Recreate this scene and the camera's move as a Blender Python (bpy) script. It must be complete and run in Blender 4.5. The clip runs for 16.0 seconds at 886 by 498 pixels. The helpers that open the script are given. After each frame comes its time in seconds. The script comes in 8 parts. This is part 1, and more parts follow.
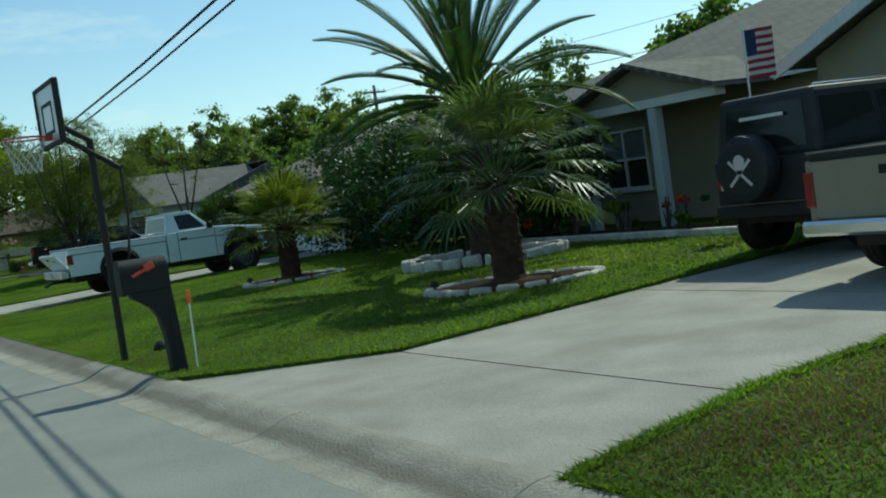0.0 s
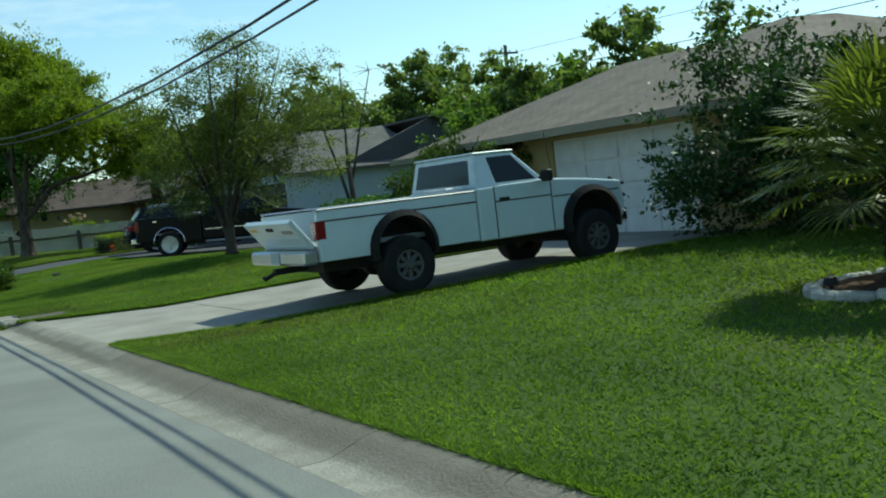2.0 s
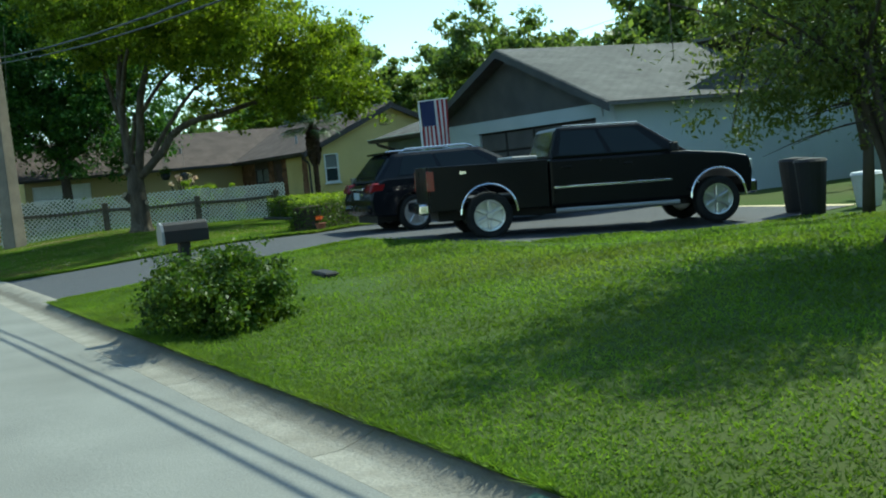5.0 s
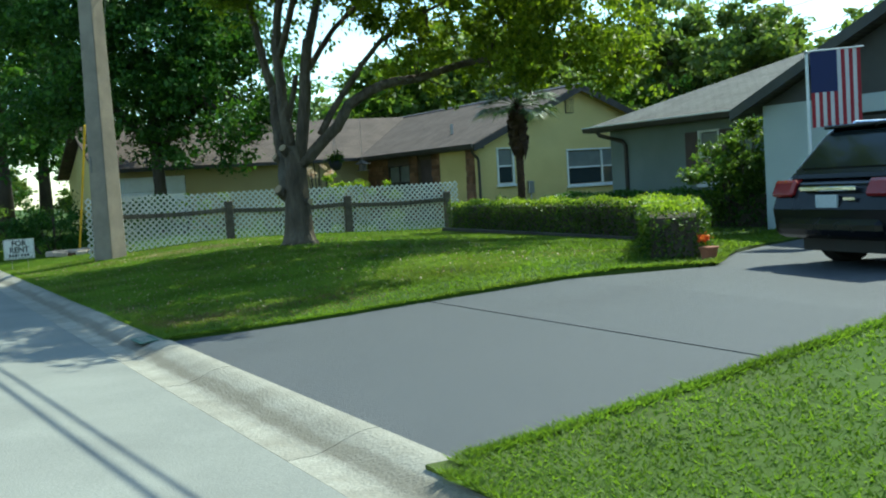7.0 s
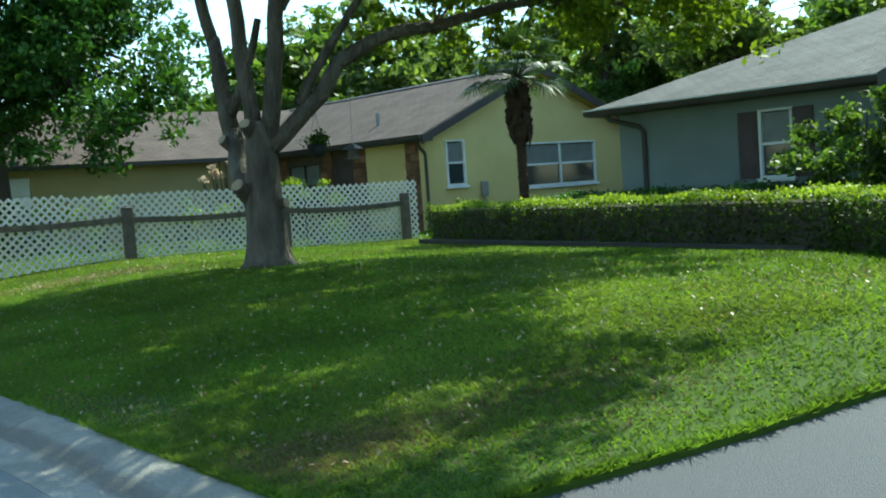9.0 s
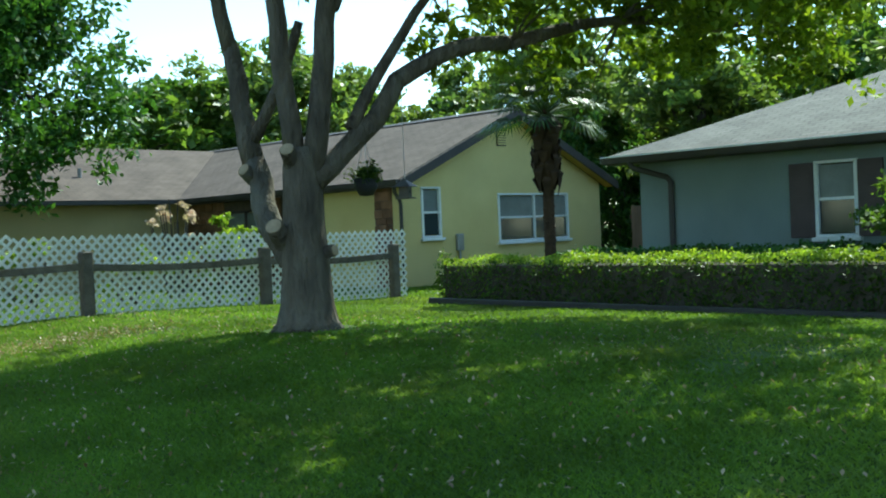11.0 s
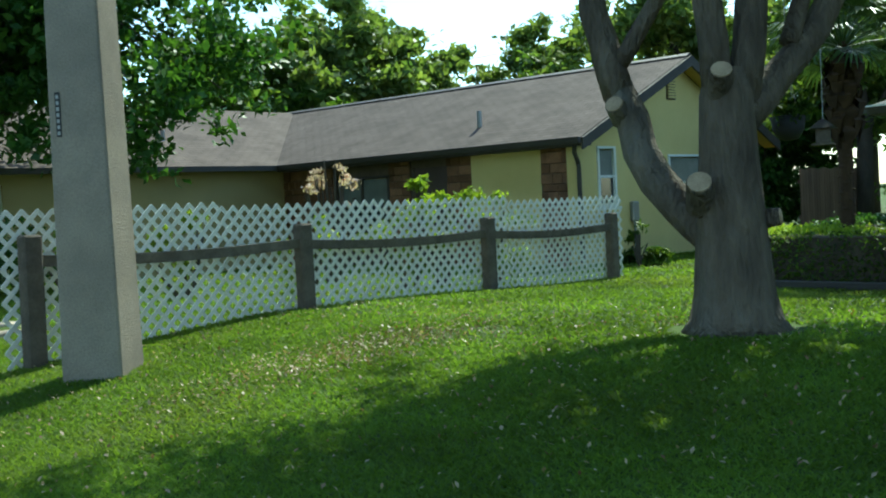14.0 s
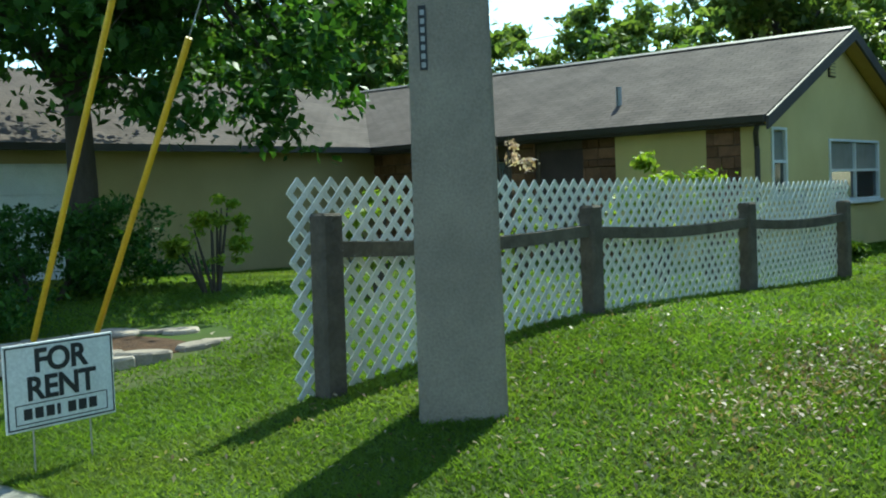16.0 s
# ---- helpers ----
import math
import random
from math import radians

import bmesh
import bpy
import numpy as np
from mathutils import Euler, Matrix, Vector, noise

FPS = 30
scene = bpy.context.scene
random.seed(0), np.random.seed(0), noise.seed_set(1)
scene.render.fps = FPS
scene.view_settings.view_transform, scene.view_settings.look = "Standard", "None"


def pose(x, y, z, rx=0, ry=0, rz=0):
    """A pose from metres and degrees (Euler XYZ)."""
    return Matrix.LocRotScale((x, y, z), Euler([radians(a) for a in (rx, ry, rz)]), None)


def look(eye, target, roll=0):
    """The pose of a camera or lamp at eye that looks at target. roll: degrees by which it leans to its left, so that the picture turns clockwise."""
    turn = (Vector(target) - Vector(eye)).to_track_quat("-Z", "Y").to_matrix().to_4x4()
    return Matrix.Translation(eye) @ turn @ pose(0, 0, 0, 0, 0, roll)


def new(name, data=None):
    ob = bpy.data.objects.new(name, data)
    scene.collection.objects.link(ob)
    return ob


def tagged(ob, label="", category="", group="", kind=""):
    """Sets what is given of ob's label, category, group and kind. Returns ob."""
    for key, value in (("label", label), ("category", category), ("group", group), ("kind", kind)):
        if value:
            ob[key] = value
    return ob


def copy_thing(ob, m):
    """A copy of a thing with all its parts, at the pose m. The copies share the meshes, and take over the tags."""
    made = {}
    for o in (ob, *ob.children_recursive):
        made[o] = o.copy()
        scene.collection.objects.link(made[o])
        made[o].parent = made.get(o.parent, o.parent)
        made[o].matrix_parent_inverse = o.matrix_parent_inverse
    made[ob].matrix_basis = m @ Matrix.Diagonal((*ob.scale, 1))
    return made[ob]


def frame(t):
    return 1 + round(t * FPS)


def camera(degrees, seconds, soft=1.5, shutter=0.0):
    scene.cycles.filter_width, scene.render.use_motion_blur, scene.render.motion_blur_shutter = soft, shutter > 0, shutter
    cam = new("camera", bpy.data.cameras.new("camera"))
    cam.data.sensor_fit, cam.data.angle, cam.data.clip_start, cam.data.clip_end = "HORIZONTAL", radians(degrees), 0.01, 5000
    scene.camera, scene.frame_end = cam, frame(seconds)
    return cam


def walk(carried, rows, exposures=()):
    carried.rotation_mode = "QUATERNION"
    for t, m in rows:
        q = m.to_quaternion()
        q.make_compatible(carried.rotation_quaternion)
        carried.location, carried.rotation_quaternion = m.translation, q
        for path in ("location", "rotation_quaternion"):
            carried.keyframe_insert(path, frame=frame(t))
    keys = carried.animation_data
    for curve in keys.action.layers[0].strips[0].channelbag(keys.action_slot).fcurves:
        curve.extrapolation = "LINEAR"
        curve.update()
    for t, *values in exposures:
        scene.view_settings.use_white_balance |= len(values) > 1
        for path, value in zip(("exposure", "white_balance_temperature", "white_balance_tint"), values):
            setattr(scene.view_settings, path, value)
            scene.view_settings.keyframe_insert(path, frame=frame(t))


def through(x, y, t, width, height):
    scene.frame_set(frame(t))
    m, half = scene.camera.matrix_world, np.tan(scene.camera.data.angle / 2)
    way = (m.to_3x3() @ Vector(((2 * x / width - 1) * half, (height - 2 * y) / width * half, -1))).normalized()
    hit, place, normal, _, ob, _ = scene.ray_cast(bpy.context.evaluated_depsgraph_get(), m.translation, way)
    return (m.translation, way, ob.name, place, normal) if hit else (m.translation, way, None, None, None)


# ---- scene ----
cam = camera(45.0, 16.0, soft=2.0)
PATH = [
    (0, (0.081, 1.483, 1.589), (1.12, 3.187, 1.474), -8.2),
    (0.5, (0.141, 4.937, 1.593), (1.166, 6.649, 1.457), -6.9),
    (1, (0.213, 8.379, 1.566), (1.195, 10.115, 1.421), -6.7),
    (1.5, (0.256, 11.81, 1.544), (1.241, 13.545, 1.41), -7.2),
    (2, (0.328, 15.163, 1.524), (1.326, 16.892, 1.404), -6.6),
    (2.5, (0.39, 18.405, 1.504), (1.415, 20.118, 1.379), -6.2),
    (3, (0.418, 21.521, 1.485), (1.418, 23.249, 1.361), -5.3),
    (3.5, (0.473, 24.562, 1.492), (1.446, 26.308, 1.413), -5.4),
    (4, (0.476, 27.624, 1.485), (1.447, 29.372, 1.427), -5.9),
    (4.5, (0.459, 30.662, 1.475), (1.428, 32.41, 1.397), -5.4),
    (4.7, (0.454, 31.887, 1.487), (1.429, 33.627, 1.345), -5.5),
    (6.8, (0.529, 44.346, 1.558), (1.488, 46.093, 1.388), -5.8),
    (7, (0.551, 45.457, 1.557), (1.481, 47.223, 1.431), -3.6),
    (7.5, (0.643, 48.002, 1.577), (1.572, 49.768, 1.445), -3.9),
    (8, (0.661, 50.107, 1.567), (1.723, 51.797, 1.445), -4.2),
    (8.5, (0.823, 51.779, 1.45), (1.907, 53.458, 1.37), -4.3),
    (9, (0.852, 53.208, 1.451), (2.088, 54.776, 1.326), -4.0),
    (9.2, (0.844, 53.74, 1.434), (2.123, 55.274, 1.327), -3.2),
    (11.3, (0.721, 57.804, 1.498), (2.171, 59.18, 1.455), -2.9),
    (11.5, (0.71, 58.19, 1.544), (2.161, 59.565, 1.479), -3.1),
    (12, (0.686, 59.159, 1.559), (2.134, 60.537, 1.494), -2.6),
    (12.5, (0.695, 60.069, 1.49), (2.153, 61.437, 1.417), -2.9),
    (13, (0.682, 60.896, 1.503), (2.135, 62.27, 1.451), -3.2),
    (13.5, (0.636, 61.799, 1.529), (2.087, 63.174, 1.47), -2.9),
    (14, (0.568, 62.859, 1.542), (2.045, 64.205, 1.458), -2.9),
    (14.5, (0.489, 63.95, 1.536), (1.959, 65.303, 1.436), -1.6),
    (15, (0.452, 65.009, 1.561), (1.944, 66.337, 1.469), -2.2),
    (15.5, (0.383, 66.073, 1.507), (1.879, 67.397, 1.407), -2.0),
    (16, (0.347, 67.122, 1.518), (1.874, 68.41, 1.423), -2.3),
]
walk(cam, [(t, look(eye, target, roll)) for t, eye, target, roll in PATH],
     [(0.0, 0.0, 6300, -14), (1.5, 0.15, 6300, -14), (2.5, 0.3, 6250, -14), (4.5, 0.6, 6200, -14), (7.0, 1.18, 6250, -13), (8.5, 1.33, 6250, -13), (11.5, 1.4, 6120, -14), (12.5, 1.36, 6120, -14), (16.0, 1.14, 6120, -14)])

# ---- light ----
world = bpy.data.worlds.new("sky")
scene.world = world
world.use_nodes = True
wn, wl = world.node_tree.nodes, world.node_tree.links
sky = wn.new("ShaderNodeTexSky")
sky.sky_type = 'NISHITA'
sky.sun_disc = False
sky.sun_elevation = radians(50)
sky.sun_rotation = radians(73)
sky.air_density, sky.dust_density, sky.ozone_density = 1.0, 0.3, 2.6
coord = wn.new("ShaderNodeTexCoord")
stretch = wn.new("ShaderNodeMapping")
stretch.inputs["Scale"].default_value = (1.5, 1.5, 6.0)
cloud = wn.new("ShaderNodeTexNoise")
cloud.inputs["Scale"].default_value = 1.6
cloud.inputs["Detail"].default_value = 8
cloud.inputs["Roughness"].default_value = 0.62
ramp = wn.new("ShaderNodeValToRGB")
ramp.color_ramp.elements[0].position, ramp.color_ramp.elements[1].position = 0.56, 0.80
mix = wn.new("ShaderNodeMixRGB")
mix.inputs["Color2"].default_value = (6.6, 7.0, 7.3, 1)
wl.new(coord.outputs["Generated"], stretch.inputs["Vector"])
wl.new(stretch.outputs["Vector"], cloud.inputs["Vector"])
wl.new(cloud.outputs["Fac"], ramp.inputs["Fac"])
wl.new(ramp.outputs["Color"], mix.inputs["Fac"])
wl.new(sky.outputs["Color"], mix.inputs["Color1"])
wl.new(mix.outputs["Color"], wn["Background"].inputs["Color"])
wn["Background"].inputs["Strength"].default_value = 0.135

sun = new("sun", bpy.data.lights.new("sun", 'SUN'))
sun.data.energy, sun.data.angle, sun.data.color = 3.5, radians(0.55), (1.0, 0.95, 0.86)
sun.matrix_world = look((0, 0, 0), (-1.0, -0.31, -1.22))


# ---- materials ----
def surface(name, base, other=None, scale=6.0, rough=0.7, bump=0.2, metal=0.0, fine=60.0, spread=0.0, grime=None, stretch=(1, 1, 1), bump_scale=None):
    """A surface of two colours mixed by coarse noise, speckled by fine noise, with relief; spread: change of value from piece to piece."""
    m = bpy.data.materials.new(name)
    m.use_nodes = True
    n, l = m.node_tree.nodes, m.node_tree.links
    b = n["Principled BSDF"]
    geo = n.new("ShaderNodeTexCoord")
    mp = n.new("ShaderNodeMapping")
    mp.inputs["Scale"].default_value = stretch
    l.new(geo.outputs["Object"], mp.inputs["Vector"])
    big, small = n.new("ShaderNodeTexNoise"), n.new("ShaderNodeTexNoise")
    for t, s, d in ((big, scale, 5), (small, fine, 3)):
        t.inputs["Scale"].default_value, t.inputs["Detail"].default_value = s, d
        l.new(mp.outputs["Vector"], t.inputs["Vector"])
    r1 = n.new("ShaderNodeValToRGB")
    r1.color_ramp.elements[0].position, r1.color_ramp.elements[1].position = 0.35, 0.68
    other = other or tuple(c * 0.75 for c in base)
    r1.color_ramp.elements[0].color, r1.color_ramp.elements[1].color = (*base, 1), (*other, 1)
    l.new(big.outputs["Fac"], r1.inputs["Fac"])
    val = n.new("ShaderNodeMapRange")
    val.inputs["To Min"].default_value, val.inputs["To Max"].default_value = 0.72, 1.28
    l.new(small.outputs["Fac"], val.inputs["Value"])
    hsv = n.new("ShaderNodeHueSaturation")
    l.new(r1.outputs["Color"], hsv.inputs["Color"])
    if spread:
        oi = n.new("ShaderNodeObjectInfo")
        pr = n.new("ShaderNodeMapRange")
        pr.inputs["To Min"].default_value, pr.inputs["To Max"].default_value = 1 - spread, 1 + spread
        l.new(oi.outputs["Random"], pr.inputs["Value"])
        mul = n.new("ShaderNodeMath")
        mul.operation = 'MULTIPLY'
        l.new(pr.outputs["Result"], mul.inputs[0])
        l.new(val.outputs["Result"], mul.inputs[1])
        l.new(mul.outputs["Value"], hsv.inputs["Value"])
    else:
        l.new(val.outputs["Result"], hsv.inputs["Value"])
    col = hsv.outputs["Color"]
    if grime:
        st = n.new("ShaderNodeTexNoise")
        st.inputs["Scale"].default_value, st.inputs["Detail"].default_value = scale * 0.35, 6
        st.inputs["Distortion"].default_value = 0.8
        l.new(mp.outputs["Vector"], st.inputs["Vector"])
        r2 = n.new("ShaderNodeValToRGB")
        r2.color_ramp.elements[0].position, r2.color_ramp.elements[1].position = 0.5, 0.72
        l.new(st.outputs["Fac"], r2.inputs["Fac"])
        gm = n.new("ShaderNodeMixRGB")
        gm.inputs["Color2"].default_value = (*grime, 1)
        half = n.new("ShaderNodeMath")
        half.operation = 'MULTIPLY'
        half.inputs[1].default_value = 0.6
        l.new(r2.outputs["Color"], half.inputs[0])
        l.new(half.outputs["Value"], gm.inputs["Fac"])
        l.new(col, gm.inputs["Color1"])
        col = gm.outputs["Color"]
    l.new(col, b.inputs["Base Color"])
    rr = n.new("ShaderNodeMapRange")
    rr.inputs["To Min"].default_value, rr.inputs["To Max"].default_value = max(rough - 0.12, 0.03), min(rough + 0.12, 1)
    l.new(big.outputs["Fac"], rr.inputs["Value"])
    l.new(rr.outputs["Result"], b.inputs["Roughness"])
    b.inputs["Metallic"].default_value = metal
    if rough >= 0.85:
        b.inputs["Specular IOR Level"].default_value = 0.15
    if bump:
        bp = n.new("ShaderNodeBump")
        bp.inputs["Strength"].default_value, bp.inputs["Distance"].default_value = bump, 0.02
        if bump_scale:
            third = n.new("ShaderNodeTexNoise")
            third.inputs["Scale"].default_value, third.inputs["Detail"].default_value = bump_scale, 4
            l.new(mp.outputs["Vector"], third.inputs["Vector"])
            l.new(third.outputs["Fac"], bp.inputs["Height"])
        else:
            l.new(small.outputs["Fac"], bp.inputs["Height"])
        l.new(bp.outputs["Normal"], b.inputs["Normal"])
    return m


def foliage(name, dark, light, through=0.35, rough=0.45, patch=None):
    """Leaves: a colour from leaf to leaf, part of the light passing through."""
    m = bpy.data.materials.new(name)
    m.use_nodes = True
    n, l = m.node_tree.nodes, m.node_tree.links
    b = n["Principled BSDF"]
    g = n.new("ShaderNodeNewGeometry")
    r = n.new("ShaderNodeValToRGB")
    r.color_ramp.elements[0].color, r.color_ramp.elements[1].color = (*dark, 1), (*light, 1)
    l.new(g.outputs["Random Per Island"], r.inputs["Fac"])
    no = n.new("ShaderNodeTexNoise")
    no.inputs["Scale"].default_value = 0.7
    no.inputs["Detail"].default_value = 3
    tc = n.new("ShaderNodeTexCoord")
    l.new(tc.outputs["Object"], no.inputs["Vector"])
    mr = n.new("ShaderNodeMapRange")
    mr.inputs["From Min"].default_value, mr.inputs["From Max"].default_value = 0.3, 0.7
    mr.inputs["To Min"].default_value, mr.inputs["To Max"].default_value = 0.7, 1.3
    l.new(no.outputs["Fac"], mr.inputs["Value"])
    h = n.new("ShaderNodeHueSaturation")
    l.new(mr.outputs["Result"], h.inputs["Value"])
    l.new(r.outputs["Color"], h.inputs["Color"])
    if patch:
        # dry patches, in drifts a metre or two across
        drift = n.new("ShaderNodeTexNoise")
        drift.inputs["Scale"].default_value, drift.inputs["Detail"].default_value = 0.33, 5
        l.new(tc.outputs["Object"], drift.inputs["Vector"])
        dr = n.new("ShaderNodeMapRange")
        dr.inputs["From Min"].default_value, dr.inputs["From Max"].default_value, dr.inputs["To Max"].default_value = 0.5, 0.72, 0.55
        l.new(drift.outputs["Fac"], dr.inputs["Value"])
        dry = n.new("ShaderNodeMixRGB")
        dry.inputs["Color2"].default_value = (*patch, 1)
        l.new(dr.outputs["Result"], dry.inputs["Fac"])
        l.new(r.outputs["Color"], dry.inputs["Color1"])
        l.new(dry.outputs["Color"], h.inputs["Color"])
    l.new(h.outputs["Color"], b.inputs["Base Color"])
    b.inputs["Roughness"].default_value = rough
    b.inputs["Specular IOR Level"].default_value = 0.15
    t = n.new("ShaderNodeBsdfTranslucent")
    warm = n.new("ShaderNodeMixRGB")
    warm.blend_type = 'MULTIPLY'
    warm.inputs["Fac"].default_value = 1.0
    warm.inputs["Color2"].default_value = (1.6, 1.7, 0.7, 1)
    l.new(h.outputs["Color"], warm.inputs["Color1"])
    l.new(warm.outputs["Color"], t.inputs["Color"])
    mx = n.new("ShaderNodeMixShader")
    mx.inputs["Fac"].default_value = through
    l.new(b.outputs["BSDF"], mx.inputs[1])
    l.new(t.outputs["BSDF"], mx.inputs[2])
    l.new(mx.outputs["Shader"], n["Material Output"].inputs["Surface"])
    return m


def plain(name, base, rough=0.4, metal=0.0, coat=0.0):
    m = bpy.data.materials.new(name)
    m.use_nodes = True
    n, l = m.node_tree.nodes, m.node_tree.links
    b = n["Principled BSDF"]
    t = n.new("ShaderNodeTexNoise")
    t.inputs["Scale"].default_value, t.inputs["Detail"].default_value = 3.0, 6
    tc = n.new("ShaderNodeTexCoord")
    l.new(tc.outputs["Object"], t.inputs["Vector"])
    r = n.new("ShaderNodeMapRange")
    r.inputs["To Min"].default_value, r.inputs["To Max"].default_value = max(rough - 0.08, 0.02), rough + 0.08
    l.new(t.outputs["Fac"], r.inputs["Value"])
    l.new(r.outputs["Result"], b.inputs["Roughness"])
    v = n.new("ShaderNodeMapRange")
    v.inputs["To Min"].default_value, v.inputs["To Max"].default_value = 0.88, 1.12
    l.new(t.outputs["Fac"], v.inputs["Value"])
    h = n.new("ShaderNodeHueSaturation")
    h.inputs["Color"].default_value = (*base, 1)
    l.new(v.outputs["Result"], h.inputs["Value"])
    l.new(h.outputs["Color"], b.inputs["Base Color"])
    b.inputs["Metallic"].default_value = metal
    b.inputs["Coat Weight"].default_value = coat
    b.inputs["Coat Roughness"].default_value = 0.05
    return m


def shingles(name, base, other):
    """Asphalt shingles in courses."""
    m = surface(name, base, other, scale=1.5, rough=0.9, bump=0.0, fine=45)
    n, l = m.node_tree.nodes, m.node_tree.links
    b = n["Principled BSDF"]
    br = n.new("ShaderNodeTexBrick")
    br.inputs["Scale"].default_value = 1.0
    br.inputs["Brick Width"].default_value, br.inputs["Row Height"].default_value = 0.3, 0.14
    br.inputs["Mortar Size"].default_value = 0.012
    br.inputs["Color1"].default_value, br.inputs["Color2"].default_value = (1, 1, 1, 1), (0.78, 0.78, 0.78, 1)
    br.inputs["Mortar"].default_value = (0.45, 0.45, 0.45, 1)
    uv = n.new("ShaderNodeUVMap")
    l.new(uv.outputs["UV"], br.inputs["Vector"])
    mu = n.new("ShaderNodeMixRGB")
    mu.blend_type = 'MULTIPLY'
    mu.inputs["Fac"].default_value = 0.8
    src = b.inputs["Base Color"].links[0].from_socket
    l.new(src, mu.inputs["Color1"])
    l.new(br.outputs["Color"], mu.inputs["Color2"])
    l.new(mu.outputs["Color"], b.inputs["Base Color"])
    bp = n.new("ShaderNodeBump")
    bp.inputs["Strength"].default_value, bp.inputs["Distance"].default_value = 0.5, 0.015
    l.new(br.outputs["Color"], bp.inputs["Height"])
    l.new(bp.outputs["Normal"], b.inputs["Normal"])
    return m


M_ROAD = surface("road_asphalt", (0.245, 0.246, 0.222), (0.205, 0.206, 0.188), scale=0.9, rough=0.9, bump=0.3, fine=70, grime=(0.17, 0.17, 0.153))


def kerb_concrete(name, silt):
    """Kerb concrete with a wavering band of silt along the flow line; silt: (place across the kerb, strength)."""
    m = surface(name, (0.33, 0.31, 0.262), (0.26, 0.243, 0.203), scale=3.5, rough=0.9, bump=0.6, fine=45, spread=0.1, grime=(0.205, 0.186, 0.15))
    n, l = m.node_tree.nodes, m.node_tree.links
    sep, tc, no, mp = n.new("ShaderNodeSeparateXYZ"), n.new("ShaderNodeTexCoord"), n.new("ShaderNodeTexNoise"), n.new("ShaderNodeMapping")
    no.inputs["Scale"].default_value, no.inputs["Detail"].default_value, no.inputs["Roughness"].default_value = 1.6, 9, 0.68
    mp.inputs["Scale"].default_value = (4, 0.5, 1)
    l.new(tc.outputs["Object"], sep.inputs["Vector"])
    l.new(tc.outputs["Object"], mp.inputs["Vector"])
    l.new(mp.outputs["Vector"], no.inputs["Vector"])
    add = n.new("ShaderNodeMath")
    add.operation, add.inputs[1].default_value = 'MULTIPLY_ADD', 0.24
    l.new(no.outputs["Fac"], add.inputs[0])
    l.new(sep.outputs["X"], add.inputs[2])
    across = n.new("ShaderNodeMapRange")
    across.inputs["From Min"].default_value, across.inputs["From Max"].default_value = 2.67, 3.27
    l.new(add.outputs["Value"], across.inputs["Value"])
    ramp = n.new("ShaderNodeValToRGB")
    ramp.color_ramp.elements[0].color = ramp.color_ramp.elements[1].color = (0, 0, 0, 1)
    for at_, v_ in silt:
        ramp.color_ramp.elements.new(at_).color = (v_, v_, v_, 1)
    l.new(across.outputs["Result"], ramp.inputs["Fac"])
    mx = n.new("ShaderNodeMixRGB")
    mx.inputs["Color2"].default_value = (0.15, 0.13, 0.10, 1)
    base = n["Principled BSDF"].inputs["Base Color"]
    l.new(base.links[0].from_socket, mx.inputs["Color1"])
    l.new(ramp.outputs["Color"], mx.inputs["Fac"])
    l.new(mx.outputs["Color"], base)
    return m


M_KERB = kerb_concrete("kerb_concrete", ((0.36, 0.0), (0.44, 0.7), (0.54, 0.62), (0.64, 0.12), (0.9, 0.1)))
M_KERBSOILED = kerb_concrete("soiled_kerb_concrete", ((0.34, 0.0), (0.44, 0.55), (0.6, 0.75), (0.95, 0.7)))
M_APRON = surface("worn_concrete", (0.15, 0.132, 0.112), (0.11, 0.098, 0.082), scale=2.5, rough=0.95, bump=0.5, fine=60, grime=(0.10, 0.09, 0.07))
M_DRIVE = surface("drive_concrete", (0.345, 0.325, 0.285), (0.27, 0.255, 0.222), scale=1.6, rough=0.9, bump=0.45, fine=60, spread=0.06, grime=(0.205, 0.19, 0.158))
M_BLACKTOP = surface("blacktop", (0.054, 0.058, 0.066), (0.068, 0.071, 0.078), scale=0.7, rough=0.8, bump=0.5, fine=120, grime=(0.044, 0.046, 0.051))
M_SOIL = surface("lawn_soil", (0.046, 0.082, 0.010), (0.058, 0.092, 0.014), scale=0.45, rough=0.95, bump=0.3, fine=38, grime=(0.082, 0.078, 0.030))
M_MULCH = surface("mulch", (0.10, 0.055, 0.03), (0.055, 0.033, 0.02), scale=9, rough=0.95, bump=1.0, fine=40)
M_GRASS = foliage("grass", (0.080, 0.134, 0.020), (0.132, 0.194, 0.034), through=0.5, rough=0.6, patch=(0.175, 0.188, 0.052))
M_BARK = surface("oak_bark", (0.15, 0.122, 0.09), (0.075, 0.06, 0.046), scale=5.0, rough=0.95, bump=1.0, fine=22, stretch=(1, 1, 0.28), grime=(0.20, 0.185, 0.15))
M_BARK.node_tree.nodes["Bump"].inputs["Distance"].default_value = 0.09
M_BARK2 = surface("dark_bark", (0.09, 0.075, 0.06), (0.06, 0.05, 0.04), scale=4, rough=0.95, bump=1.0, fine=25, stretch=(1, 1, 0.3))
M_CUT = surface("cut_wood", (0.40, 0.30, 0.195), (0.27, 0.20, 0.13), scale=8, rough=0.85, bump=0.3)
M_OAK = foliage("oak_leaves", (0.065, 0.108, 0.011), (0.235, 0.285, 0.034), through=0.48)
M_DARKLEAF = foliage("dark_leaves", (0.022, 0.060, 0.014), (0.080, 0.160, 0.032), through=0.35)
# dark evergreen leaves, darkened further to carry the shade they stand in
M_SHADELEAF = foliage("shade_darkened_leaves", (0.016, 0.040, 0.012), (0.052, 0.098, 0.028), through=0.2)
